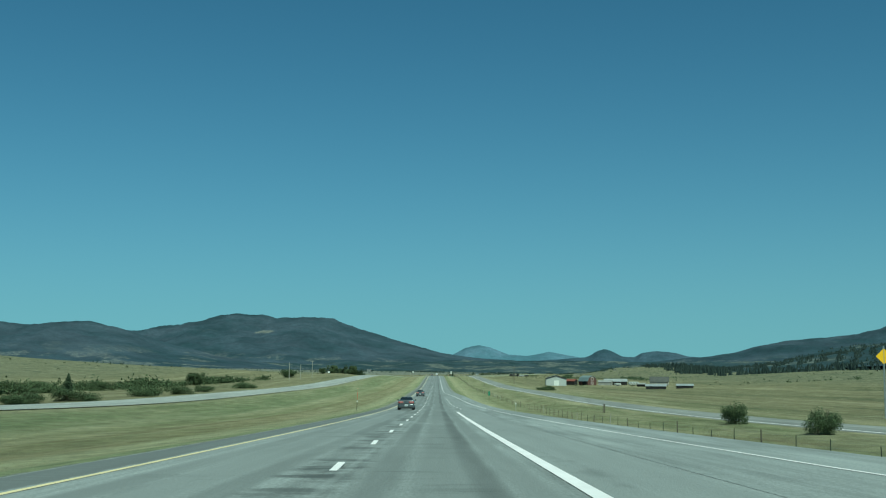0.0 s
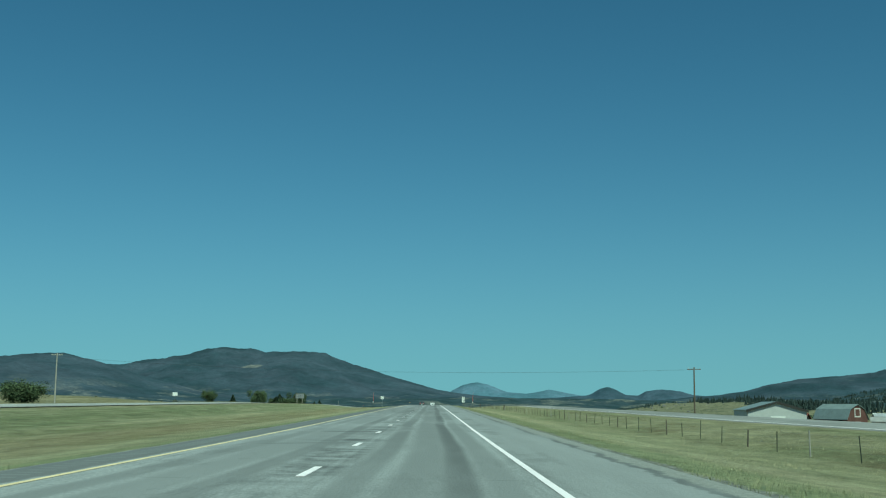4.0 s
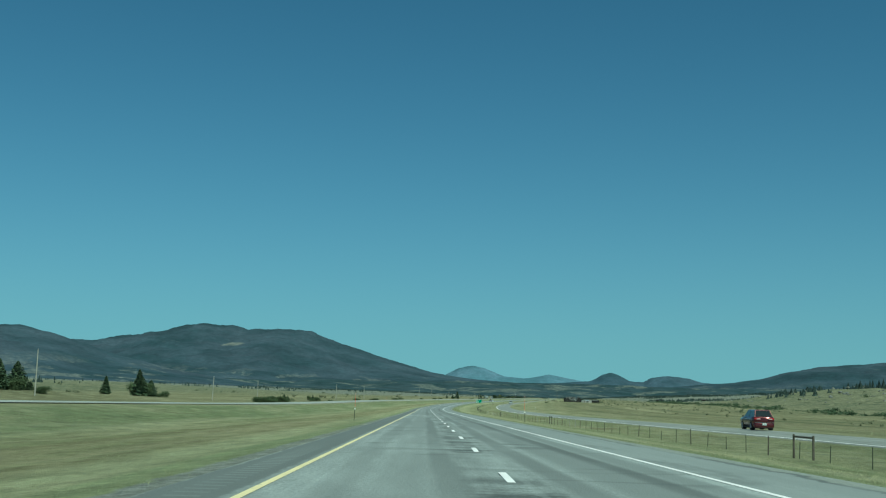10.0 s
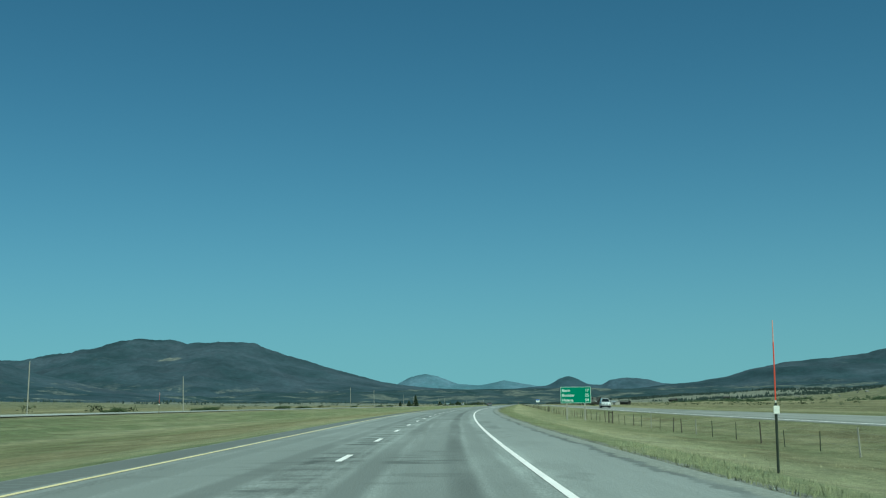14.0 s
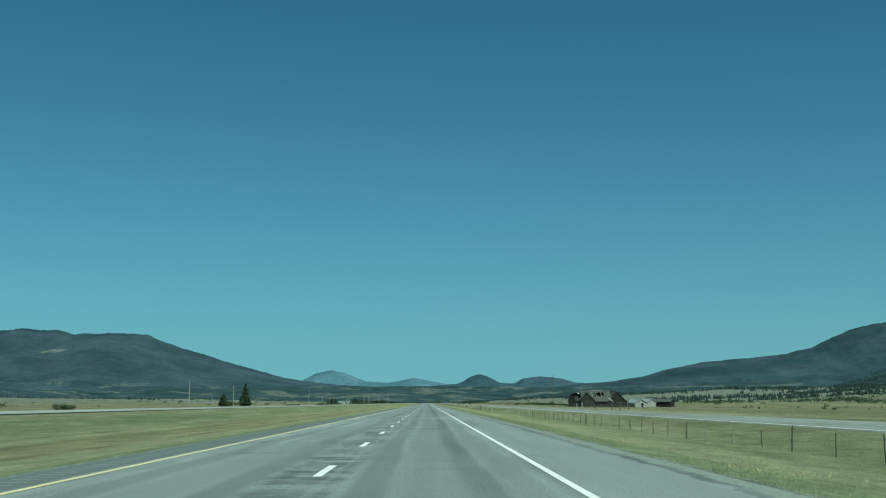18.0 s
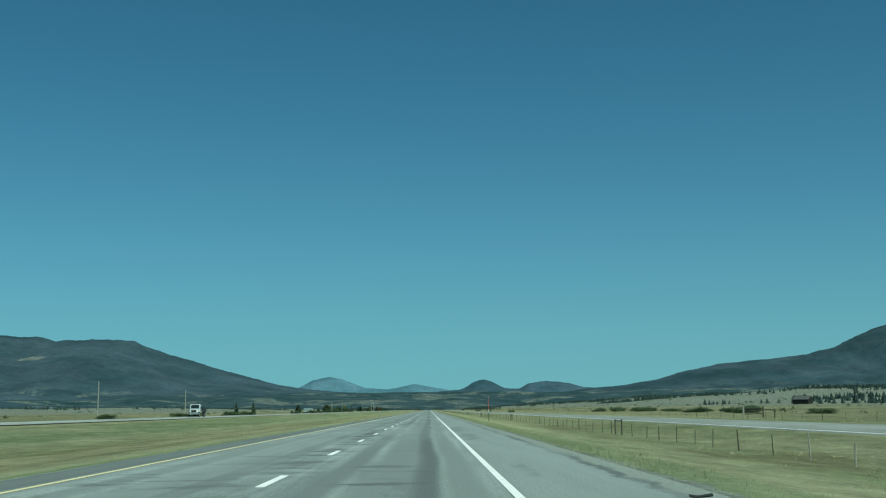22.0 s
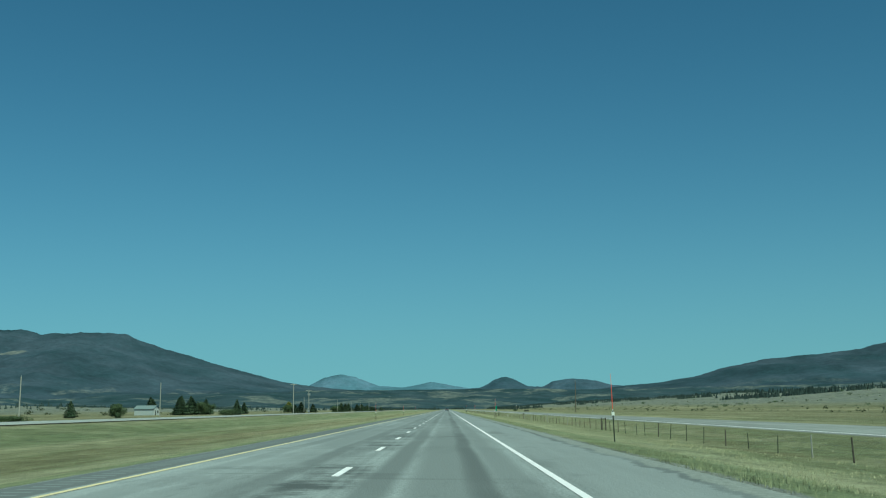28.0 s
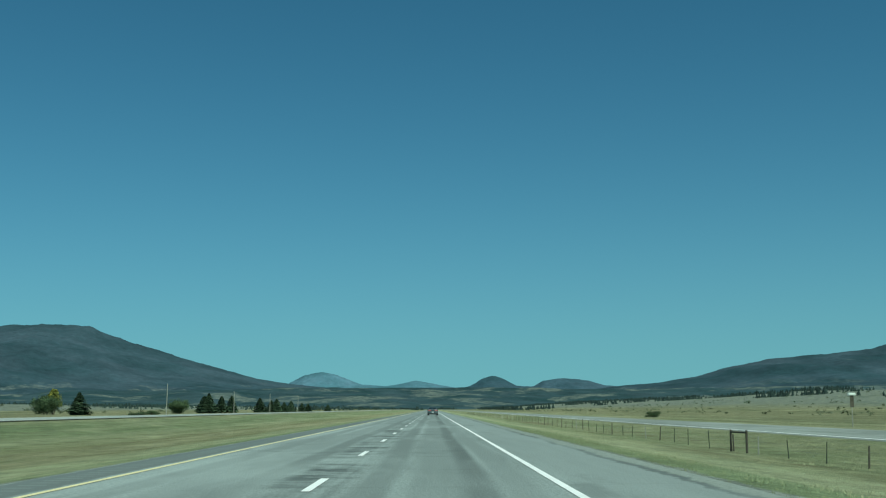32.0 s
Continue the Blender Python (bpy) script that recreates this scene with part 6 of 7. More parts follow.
def car(label, paint_mat, m, kind="sedan", name="car", front=False):
    """A passenger car; its tail stands at y 0 and it points along +y."""
    t = thing(name, label, "car", "vehicles")
    tall = kind == "suv"
    w = 0.92
    if tall:
        L, zs, zt, roof, hood = 4.6, 1.05, 1.12, 1.70, 1.05
        st = ((0.0, 0.84, 0.5, 1.0, 1.08), (0.1, 0.9, 0.38, 1.04, 1.12), (0.9, w, 0.3, zs, zt), (2.0, w, 0.3, zs, zt), (3.2, w, 0.3, zs, zt), (3.6, w * 0.99, 0.3, 1.0, hood), (4.35, w * 0.95, 0.32, 0.92, 0.98), (4.55, w * 0.85, 0.38, 0.76, 0.84))
        lo, hi = ((0.06, 1.10), (3.55, 1.10)), ((0.5, roof), (2.75, roof - 0.02))
    else:
        L, zs, zt, roof, hood = 4.85, 0.93, 0.98, 1.36, 0.95
        st = ((-0.05, 0.78, 0.48, 0.93, 1.00), (0.0, 0.85, 0.40, 0.955, 1.035), (0.09, 0.885, 0.33, 0.965, 1.05), (0.35, 0.905, 0.28, 0.965, 1.06), (0.9, w, 0.24, 0.95, 1.02), (2.0, w, 0.22, zs, zt), (3.3, w, 0.22, zs, zt), (3.75, w * 0.99, 0.24, 0.88, hood), (4.5, w * 0.94, 0.26, 0.76, 0.82), (4.8, w * 0.82, 0.32, 0.60, 0.68))
        lo, hi = ((0.66, 1.06), (3.72, 0.97)), ((1.5, roof), (2.7, roof - 0.01))
    body = part("body", loft([body_ring(*s) for s in st]), paint_mat, t, "", True)
    wl, wh = (w * 0.86, w * 0.68) if tall else (w * 0.82, w * 0.63)
    # the cabin: pillars and roof as one skin from tail to windscreen
    pts = [(-wl, lo[0][0], lo[0][1] - 0.06), (wl, lo[0][0], lo[0][1] - 0.06), (wl, lo[1][0], lo[1][1] - 0.06), (-wl, lo[1][0], lo[1][1] - 0.06)]
    top = [(-wh, hi[0][0], hi[0][1] - 0.03), (wh, hi[0][0], hi[0][1] - 0.03), (wh, hi[1][0], hi[1][1] - 0.03), (-wh, hi[1][0], hi[1][1] - 0.03)]
    crown = [(-wh * 0.8, hi[0][0] + 0.15, hi[0][1] + 0.02), (wh * 0.8, hi[0][0] + 0.15, hi[0][1] + 0.02), (wh * 0.8, hi[1][0] - 0.2, hi[1][1] + 0.03), (-wh * 0.8, hi[1][0] - 0.2, hi[1][1] + 0.03)]
    part("roof", loft([pts, top, crown]), paint_mat, t, "", False)

    def pane(name_, a, b, c, d, inset=0.07, out=0.012):
        a, b, c, d = (Vector(p) for p in (a, b, c, d))
        mid = (a + b + c + d) / 4
        nrm = (b - a).cross(d - a).normalized()
        q = [p + (mid - p).normalized() * inset * 1.4 + nrm * out for p in (a, b, c, d)]
        bm = bmesh.new()
        v = [bm.verts.new(p) for p in q] + [bm.verts.new(p - nrm * 0.02) for p in q]
        for f in ((0, 1, 2, 3), (7, 6, 5, 4), (0, 4, 5, 1), (1, 5, 6, 2), (2, 6, 7, 3), (3, 7, 4, 0)):
            bm.faces.new([v[i] for i in f])
        part(name_, bm, M_GLASS_DARK, t, "dark tinted glass")

    pane("rear_window", pts[0], pts[1], top[1], top[0], 0.035)
    pane("windscreen", pts[2], pts[3], top[3], top[2])
    for sgn in (1, -1):
        p0, p1 = (pts[1], pts[2]) if sgn > 0 else (pts[3], pts[0])
        q0, q1 = (top[1], top[2]) if sgn > 0 else (top[3], top[0])
        p0, p1, q0, q1 = (Vector(k) for k in (p0, p1, q0, q1))
        pm, qm = p0.lerp(p1, 0.5), q0.lerp(q1, 0.5)
        pane("side_window", p0, pm, qm, q0, 0.06)
        pane("side_window", pm, p1, q1, qm, 0.06)
        part("mirror", box(sgn * (w + 0.05) - 0.09, sgn * (w + 0.05) + 0.09, 3.05, 3.15, zs + 0.02, zs + 0.15, 0.03), M_PLASTIC, t)
        zl = 0.74 if not tall else 0.85
        if tall:
            lamp = part("tail_lamp", box(sgn * 0.59 - 0.27, sgn * 0.59 + 0.27, -0.075, 0.25, zl, zl + 0.19, 0.075), M_TAIL, t, "red tail lamp")
            part("reversing_lens", box(sgn * 0.50 - 0.14, sgn * 0.50 + 0.14, -0.088, -0.06, zl + 0.075, zl + 0.125, 0.008), M_CLEAR, lamp)
        else:
            lamp = part("tail_lamp", box(sgn * 0.575 - 0.265, sgn * 0.575 + 0.265, -0.078, 0.22, zl - 0.01, zl + 0.20, 0.035), M_TAIL, t, "wide red tail lamp in a chrome frame")
            part("lamp_frame", box(sgn * 0.575 - 0.28, sgn * 0.575 + 0.28, -0.066, 0.20, zl - 0.025, zl + 0.215, 0.03), M_OLD_TIN, lamp, "thin bright frame")
            part("reversing_lens", box(sgn * 0.565 - 0.17, sgn * 0.565 + 0.17, -0.086, -0.06, zl + 0.07, zl + 0.125, 0.012), M_LENS, lamp, "pale pink inner lens")
            for dz in (0.035, 0.155):
                part("lamp_rib", box(sgn * 0.575 - 0.24, sgn * 0.575 + 0.24, -0.082, -0.07, zl + dz, zl + dz + 0.012), M_TAIL_DARK, lamp)
        part("headlamp", box(sgn * 0.62 - 0.2, sgn * 0.62 + 0.2, L - 0.28, L - 0.03, 0.58 if not tall else 0.7, 0.72 if not tall else 0.86, 0.04), M_CLEAR, t)
        for y in (2.05, 3.15):
            part("door_handle", box(sgn * (w + 0.005) - 0.02, sgn * (w + 0.005) + 0.02, y - 1.0, y - 0.82, zs - 0.16, zs - 0.12), M_CHROME, t)
    part("bumper", box(-0.88, 0.88, -0.09, 0.35, 0.19, 0.68, 0.16), paint_mat, t, "", True)
    part("bumper_skirt", box(-0.76, 0.76, 0.03, 0.5, 0.15, 0.28, 0.03), M_PLASTIC, t)
    part("chrome_strip", box(-0.80, 0.80, -0.098, -0.085, 0.635, 0.652), M_CHROME, t)
    part("trunk_seam", box(-0.84, 0.84, -0.062, -0.02, 0.675, 0.690), M_PLASTIC, t)
    if not tall:
        part("trunk_rib", box(-0.06, 0.06, -0.074, -0.03, 0.70, 0.95, 0.018), paint_mat, t)
    part("plate_recess", box(-0.21, 0.21, -0.096, -0.085, 0.415, 0.615, 0.02), M_PLASTIC, t)
    plate = part("number_plate", box(-0.16, 0.16, -0.108, -0.093, 0.44, 0.60), M_LETTER, t)
    for k in range(7):
        part("plate_bar", box(-0.125 + 0.037 * k, -0.100 + 0.037 * k, -0.112, -0.107, 0.485, 0.555), M_PLATE_BLUE, plate)
    for x in (-0.55, 0.5):
        part("exhaust", rod((x, -0.03, 0.28), (x, 0.25, 0.28), 0.035, 0.035, 8), M_CHROME, t)
    r = 0.36 if tall else 0.335
    part("underbody", box(-0.72, 0.72, 0.3, L - 0.3, 0.14, 0.34, 0.03), M_PLASTIC, t)
    for x in (-w + 0.088, w - 0.088):
        for y in (0.95 if not tall else 0.85, 3.75 if not tall else 3.5):
            wheel(t, x, y, r)
            side = 1 if x > 0 else -1
            v, f = [], []
            for i in range(17):
                a = math.pi * i / 16
                for rr, xx in ((r * 1.04, w - 0.12), (r * 1.12, w - 0.12), (r * 1.10, w + 0.012), (r * 1.05, w + 0.012)):
                    v.append((side * xx, y + rr * math.cos(a), r + rr * math.sin(a)))
                if i:
                    f += [(4 * i - 4 + j, 4 * i - 4 + (j + 1) % 4, 4 * i + (j + 1) % 4, 4 * i + j) for j in range(4)]
            raw("wheel_arch", v, f, paint_mat, t)
            # black disc paints the wheel hollow's shade; the body is uncut
            part("wheel_well", rod((side * (w - 0.3), y, r + 0.01), (side * (w + 0.003), y, r + 0.01), r * 1.05, r * 1.05, 28), M_PLASTIC, t)
    for sgn in (1, -1):
        for y in (1.45, 2.45, 3.3):
            part("door_seam", box(sgn * w - 0.004, sgn * w + 0.003, y - 0.006, y + 0.006, 0.36, zs - 0.13), M_PLASTIC, t)
        part("sill", box(sgn * (w - 0.03) - 0.03, sgn * (w - 0.03) + 0.025, 1.45, 3.25, 0.22, 0.32, 0.012), M_PLASTIC, t)
    t.matrix_basis = m
    return t


def on_road(s, u, turn=0.0, dz=0.02):
    x, y, z = deck(s, u, dz)
    return pose(float(x), float(y), float(z), 0, 0, heading(s) + turn)


def on_frontage(s, k, turn=0.0):
    """A pose on the frontage road, k metres from its near edge."""
    near = float(np.interp(s, SS, near_edge))
    u = near + k
    x, y, _ = deck(s, u)
    z = float(height(s, u)) + 0.08
    return pose(float(x), float(y), z + 0.01, 0, 0, heading(s) + turn)


car("grey metallic sedan with wide red tail lamps on the carriageway", M_GREY_CAR, on_road(248.2, -1.72) @ Matrix.Scale(0.93, 4))
car("grey metallic sedan in the passing lane beside the ramp", M_GREY_CAR, on_road(121.55, -1.44) @ Matrix.Scale(0.95, 4))
car("grey metallic sedan ahead of the white camper on the carriageway", M_GREY_CAR, on_road(867.0, -1.8))
car("dark grey sedan far along the passing lane", M_GREY_CAR, on_road(2099, -1.6))
car("grey sedan far ahead on the straight carriageway", M_GREY_CAR, on_road(3952, 1.8))
car("dark red sport utility car on the frontage road", M_SUV_RED, on_frontage(1271, 5.0), "suv")
car("white sport utility car on the frontage road", M_WHITE_CAR, on_frontage(1862, 3.0, 180), "suv")


def camper_truck(m):
    t = thing("camper_truck", "maroon pickup truck carrying a white slide-in camper", "pickup truck", "vehicles")
    st = ((0.12, 0.97, 0.55, 1.05, 1.10), (0.3, 1.0, 0.5, 1.08, 1.12), (1.2, 1.0, 0.5, 1.1, 1.14), (2.4, 1.0, 0.5, 1.1, 1.14), (4.1, 1.0, 0.5, 1.1, 1.14), (4.5, 0.99, 0.5, 1.08, 1.14), (5.4, 0.96, 0.5, 1.0, 1.08), (5.6, 0.9, 0.55, 0.9, 0.98))
    part("body", loft([body_ring(*s) for s in st]), M_MAROON, t, "", True)
    cab = loft([[(-0.88, 2.45, 1.08), (0.88, 2.45, 1.08), (0.88, 4.45, 1.08), (-0.88, 4.45, 1.08)], [(-0.74, 2.55, 1.82), (0.74, 2.55, 1.82), (0.74, 3.75, 1.82), (-0.74, 3.75, 1.82)],
                [(-0.6, 2.7, 1.88), (0.6, 2.7, 1.88), (0.6, 3.6, 1.88), (-0.6, 3.6, 1.88)]])
    part("cab", cab, M_MAROON, t)
    for sgn in (-1, 1):
        part("side_window", box(sgn * 0.83 - 0.03, sgn * 0.83 + 0.03, 2.8, 3.75, 1.2, 1.68), M_GLASS_DARK, t)
        part("mirror", box(sgn * 1.13 - 0.13, sgn * 1.13 + 0.13, 3.9, 4.02, 1.15, 1.42, 0.03), M_PLASTIC, t)
        part("tail_lamp", box(sgn * 0.94 - 0.06, sgn * 0.94 + 0.06, 0.06, 0.14, 0.72, 1.08, 0.02), M_TAIL_DARK, t, "tall red tail lamp with shade painted into its colour")
    bump = part("bumper", box(-1.0, 1.0, -0.1, 0.14, 0.46, 0.68, 0.05), M_BUMPER, t, "dark scuffed step bumper")
    part("number_plate", box(0.36, 0.66, -0.115, -0.1, 0.50, 0.64), M_OLD_TIN, bump)
    part("tow_plate", box(-0.18, 0.30, -0.16, -0.10, 0.50, 0.62, 0.02), M_OLD_TIN, bump, "pale tow plate")
    part("underbody", box(-0.75, 0.75, 0.25, 5.2, 0.30, 0.62, 0.04), M_PLASTIC, t)
    part("hitch", rod((0.1, -0.25, 0.42), (0.1, 0.1, 0.42), 0.04, 0.04), M_PLASTIC, t)
    part("axle", rod((-0.8, 1.3, 0.4), (0.8, 1.3, 0.4), 0.1, 0.1), M_PLASTIC, t)
    part("spare_wheel", rod((0.05, 0.55, 0.45), (0.05, 0.55, 0.62), 0.34, 0.34, 20), M_RUBBER, t)
    for x in (-0.86, 0.86):
        for y in (1.3, 4.75):
            wheel(t, x, y, 0.40, 0.27)
    # the camper: a narrow lower box in the bed, a wide upper box, a low lifting roof
    part("camper_body", box(-0.83, 0.83, 0.0, 2.4, 0.74, 1.42, 0.02), M_CAMPER, t, "white ribbed camper shell")
    part("upper_body", box(-1.19, 1.17, -0.02, 2.5, 1.36, 2.38, 0.02), M_CAMPER, t)
    part("cab_over", box(-1.16, 1.14, 2.5, 4.2, 1.95, 2.36, 0.04), M_CAMPER, t)
    part("lifting_roof", box(-1.21, 1.19, -0.06, 4.25, 2.385, 2.52, 0.03), M_CAMPER, t)
    part("roof_lip", box(-1.22, 1.20, -0.075, 4.26, 2.372, 2.392), M_ALU, t)
    for z in (1.5, 1.72, 1.84, 1.96, 2.08, 2.2):
        for x0, x1 in ((-1.18, -0.36), (0.5, 1.16)):
            part("siding_rib", box(x0, x1, -0.030, -0.015, z, z + 0.012), M_CAMPER, t)
    part("stripe", box(-1.12, -0.36, -0.034, -0.018, 1.60, 1.71), M_BROWN, t, "brown decorative stripe")
    part("stripe", box(0.5, 1.14, -0.034, -0.018, 1.55, 1.62), M_BROWN, t, "brown decorative stripe")
    d = part("door", box(-0.32, 0.46, -0.07, 0.0, 0.79, 2.22, 0.02), M_CAMPER, t, "white camper door with a curtained window")
    part("door_edge", box(-0.35, 0.49, -0.05, 0.0, 0.76, 2.25, 0.01), M_ALU, t)
    part("window", box(-0.10, 0.32, -0.085, -0.06, 1.36, 2.06, 0.06), M_PLASTIC, d)
    part("pane", box(-0.06, 0.28, -0.092, -0.08, 1.40, 2.02), M_GLASS_DARK, d)
    for sgn in (-1, 1):
        part("curtain", slab([(0.11 + sgn * 0.17, 1.42), (0.11 + sgn * 0.17, 2.0), (0.11 + sgn * 0.02, 2.0), (0.11 + sgn * 0.12, 1.7), (0.11 + sgn * 0.05, 1.42)], 0.008), M_CURTAIN, d).matrix_basis = pose(0, -0.097, 0)
    w2 = part("side_pane", box(0.56, 1.02, -0.05, -0.015, 1.58, 2.02, 0.05), M_PLASTIC, t, "small curtained rear window")
    part("glass", box(0.60, 0.98, -0.058, -0.045, 1.62, 1.98), M_GLASS_DARK, w2)
    part("curtain", box(0.62, 0.96, -0.064, -0.057, 1.72, 1.96), M_CURTAIN, w2)
    part("marker_lamp", box(0.54, 0.72, -0.05, -0.02, 2.10, 2.17), M_PLASTIC, t)
    part("emblem", box(-0.08, 0.22, -0.078, -0.066, 1.03, 1.08), M_ALU, d)
    part("hatch", box(-0.78, -0.42, -0.02, 0.0, 0.82, 1.25, 0.01), M_WHITE_CAR, t)
    for x in (-1.1, 1.08):
        part("latch", box(x - 0.03, x + 0.03, -0.09, -0.02, 2.26, 2.42), M_CHROME, t)
    t.matrix_basis = m


camper_truck(on_road(961.6, 1.8) @ Matrix.Diagonal((0.755, 0.80, 0.785, 1)))


def tank_truck(m):
    t = thing("work_truck", "white work truck with a dark rear bed on the far carriageway", "truck", "vehicles")
    part("chassis", box(-0.5, 0.5, -7.0, -0.3, 0.6, 0.85), M_PLASTIC, t)
    part("cab", loft([[(-1.1, -2.4, 0.75), (1.1, -2.4, 0.75), (1.1, -0.6, 0.75), (-1.1, -0.6, 0.75)], [(-1.1, -2.4, 1.7), (1.1, -2.4, 1.7), (1.05, -0.9, 1.7), (-1.05, -0.9, 1.7)],
                      [(-0.98, -2.35, 2.6), (0.98, -2.35, 2.6), (0.95, -1.35, 2.6), (-0.95, -1.35, 2.6)]]), M_WHITE_CAR, t)
    part("hood", box(-0.85, 0.85, -0.9, 0.3, 0.8, 1.6, 0.1), M_WHITE_CAR, t)
    part("windscreen", moved(slab([(-0.88, 0), (0.88, 0), (0.8, 0.82), (-0.8, 0.82)], 0.03), pose(0, -0.87, 1.72, 27, 0, 0)), M_GLASS_DARK, t)
    part("grille", box(-0.5, 0.5, 0.28, 0.33, 0.9, 1.4), M_PLASTIC, t)
    part("bumper", box(-1.1, 1.1, 0.2, 0.45, 0.5, 0.8, 0.05), M_CHROME, t)
    for sgn in (-1, 1):
        part("headlamp", box(sgn * 0.68 - 0.12, sgn * 0.68 + 0.12, 0.27, 0.34, 1.0, 1.2, 0.03), M_CLEAR, t)
        part("mirror", box(sgn * 1.3 - 0.1, sgn * 1.3 + 0.1, -1.0, -0.9, 1.6, 2.1, 0.03), M_PLASTIC, t)
    part("bed", box(-1.2, 1.2, -7.2, -2.6, 0.95, 1.15), M_PLASTIC, t)
    part("tank", rod((0, -7.0, 1.8), (0, -3.0, 1.8), 0.62, 0.62, 18), M_PLASTIC, t, "dark tank on the truck bed")
    for sgn in (-1, 1):
        part("bed_rail", box(sgn * 1.18 - 0.03, sgn * 1.18 + 0.03, -7.2, -2.6, 1.15, 1.7), M_PLASTIC, t)
        for y in (-0.2, -5.2, -6.3):
            wheel(t, sgn * 0.98, y, 0.5, 0.3)
    t.matrix_basis = m


tank_truck(on_road(2818, -46.0, 180, 0.06))

# ---- grass, sage, rocks and woods ----
def fast_mesh(name, verts, tris, mat, label, category, up=False):
    """One mesh of many small triangles, of kind stuff."""
    me = bpy.data.meshes.new(name)
    me.vertices.add(len(verts))
    me.vertices.foreach_set("co", np.asarray(verts, np.float32).ravel())
    n = len(tris)
    me.loops.add(3 * n)
    me.loops.foreach_set("vertex_index", np.asarray(tris, np.int32).ravel())
    me.polygons.add(n)
    me.polygons.foreach_set("loop_start", np.arange(0, 3 * n, 3, dtype=np.int32))
    me.update(calc_edges=True)
    me.validate()
    me.materials.append(mat)
    if up:
        me.polygons.foreach_set("use_smooth", np.ones(n, bool))
        rng = np.random.default_rng(7)
        nv = rng.normal(size=(len(me.vertices), 3)) * 0.22 + np.array([0, 0, 1.0])
        me.normals_split_custom_set_from_vertices((nv / np.linalg.norm(nv, axis=1, keepdims=True)).tolist())
    return tagged(new(name, me), label, category, "", "stuff")


def tufts(name, n, s_range, u_range, hgt, mat, label, seed, blades=3, lean=0.5, bias=1.0, wide=0.16, thin=0.14):
    """Blades of grass, in clumps: thin upright triangles."""
    rng = np.random.default_rng(seed)
    s = rng.uniform(*s_range, n)
    f = rng.random(n) ** bias
    u = u_range[0] + (u_range[1] - u_range[0]) * f
    keep = ripple(s, u * 2.5, 5.0, seed * 0.7) + 0.5 * rng.normal(size=n) > -0.35
    s, u = s[keep], u[keep]
    n = len(s)
    p = place(s, u, -0.02)
    h = hgt * (0.5 + 0.9 * rng.random(n)) * (1 + 0.4 * ripple(s, u, 17, seed))
    vs, k = [], []
    for b in range(blades):
        a = rng.random(n) * 2 * np.pi
        d = np.stack([np.cos(a), np.sin(a), 0 * a], 1)
        base = p + d * (wide * rng.random((n, 1)))
        side = np.stack([-np.sin(a), np.cos(a), 0 * a], 1) * (thin * h + 0.003)[:, None]
        tip = base + d * (lean * h * rng.random(n))[:, None] + np.array([0, 0, 1.0]) * h[:, None]
        flip = (np.cross(side, tip - base)[:, 1] > 0)[:, None]
        vs.append(np.stack([np.where(flip, base + side, base - side), np.where(flip, base - side, base + side), tip], 1).reshape(-1, 3))
    v = np.concatenate(vs)
    return fast_mesh(name, v, np.arange(len(v)).reshape(-1, 3), mat, label, "grass", True)


def grass_material(name, *cols):
    m = Mat(name, 0.95, 0, 0.1)
    col = m.ramp(m.island(), *[(k / (len(cols) - 1), c) for k, c in enumerate(cols)])
    patch = m.noise(4.0, 4, 0.7)
    m.color(m.mix(0.6, col, m.ramp(patch, (0.3, 0.6), (0.7, 1.35)), "MULTIPLY"))
    return m.m


M_GRASS_DRY = grass_material("dry_grass_blades", (0.20, 0.205, 0.115), (0.27, 0.262, 0.158), (0.35, 0.335, 0.215))
M_GRASS_GREEN = grass_material("green_grass_blades", (0.19, 0.215, 0.115), (0.26, 0.285, 0.16), (0.34, 0.34, 0.20))
M_GRASS_STRAW = grass_material("straw_grass_blades", (0.25, 0.25, 0.15), (0.32, 0.31, 0.195), (0.39, 0.37, 0.24))
tufts("verge_grass", 130000, (-20, 3830), (6.75, 8.6), 0.035, M_GRASS_GREEN, "short green grass on the verge", 11, 3, 0.8)
M_GRASS_WEED = grass_material("green_weed_blades", (0.16, 0.175, 0.098), (0.205, 0.22, 0.128), (0.26, 0.265, 0.165))
tufts("verge_weeds", 90000, (-20, 3830), (6.5, 8.6), 0.08, M_GRASS_WEED, "ragged green weeds along the shoulder", 18, 5, 0.9, 1.4, 0.28, 0.05)
tufts("straw_grass", 190000, (-20, 3830), (8.0, 12.5), 0.045, M_GRASS_STRAW, "straw-coloured grass on the verge", 17, 3, 0.8)
tufts("tall_grass", 130000, (-20, 3860), (10.5, 22.0), 0.065, M_GRASS_DRY, "taller dry grass round the fence", 12, 3, 0.8)
tufts("median_grass", 110000, (-20, 3860), (-5.1, -11.0), 0.035, M_GRASS_GREEN, "mown green grass at the median's edge", 13, 3, 0.8, 1.2)
tufts("median_dry_grass", 90000, (-20, 3860), (-7.4, -36.0), 0.045, M_GRASS_DRY, "dry grass in the median", 14, 3, 0.8, 1.5)
tufts("meadow_grass", 30000, (0, 4200), (34.0, 80.0), 0.15, M_GRASS_DRY, "dry meadow grass beyond the frontage road", 15, 3, 0.8, 1.3, 0.4)
tufts("far_meadow_grass", 20000, (0, 4200), (-52.0, -110.0), 0.16, M_GRASS_DRY, "dry meadow grass beyond the far carriageway", 16, 3, 0.8, 1.3, 0.4)


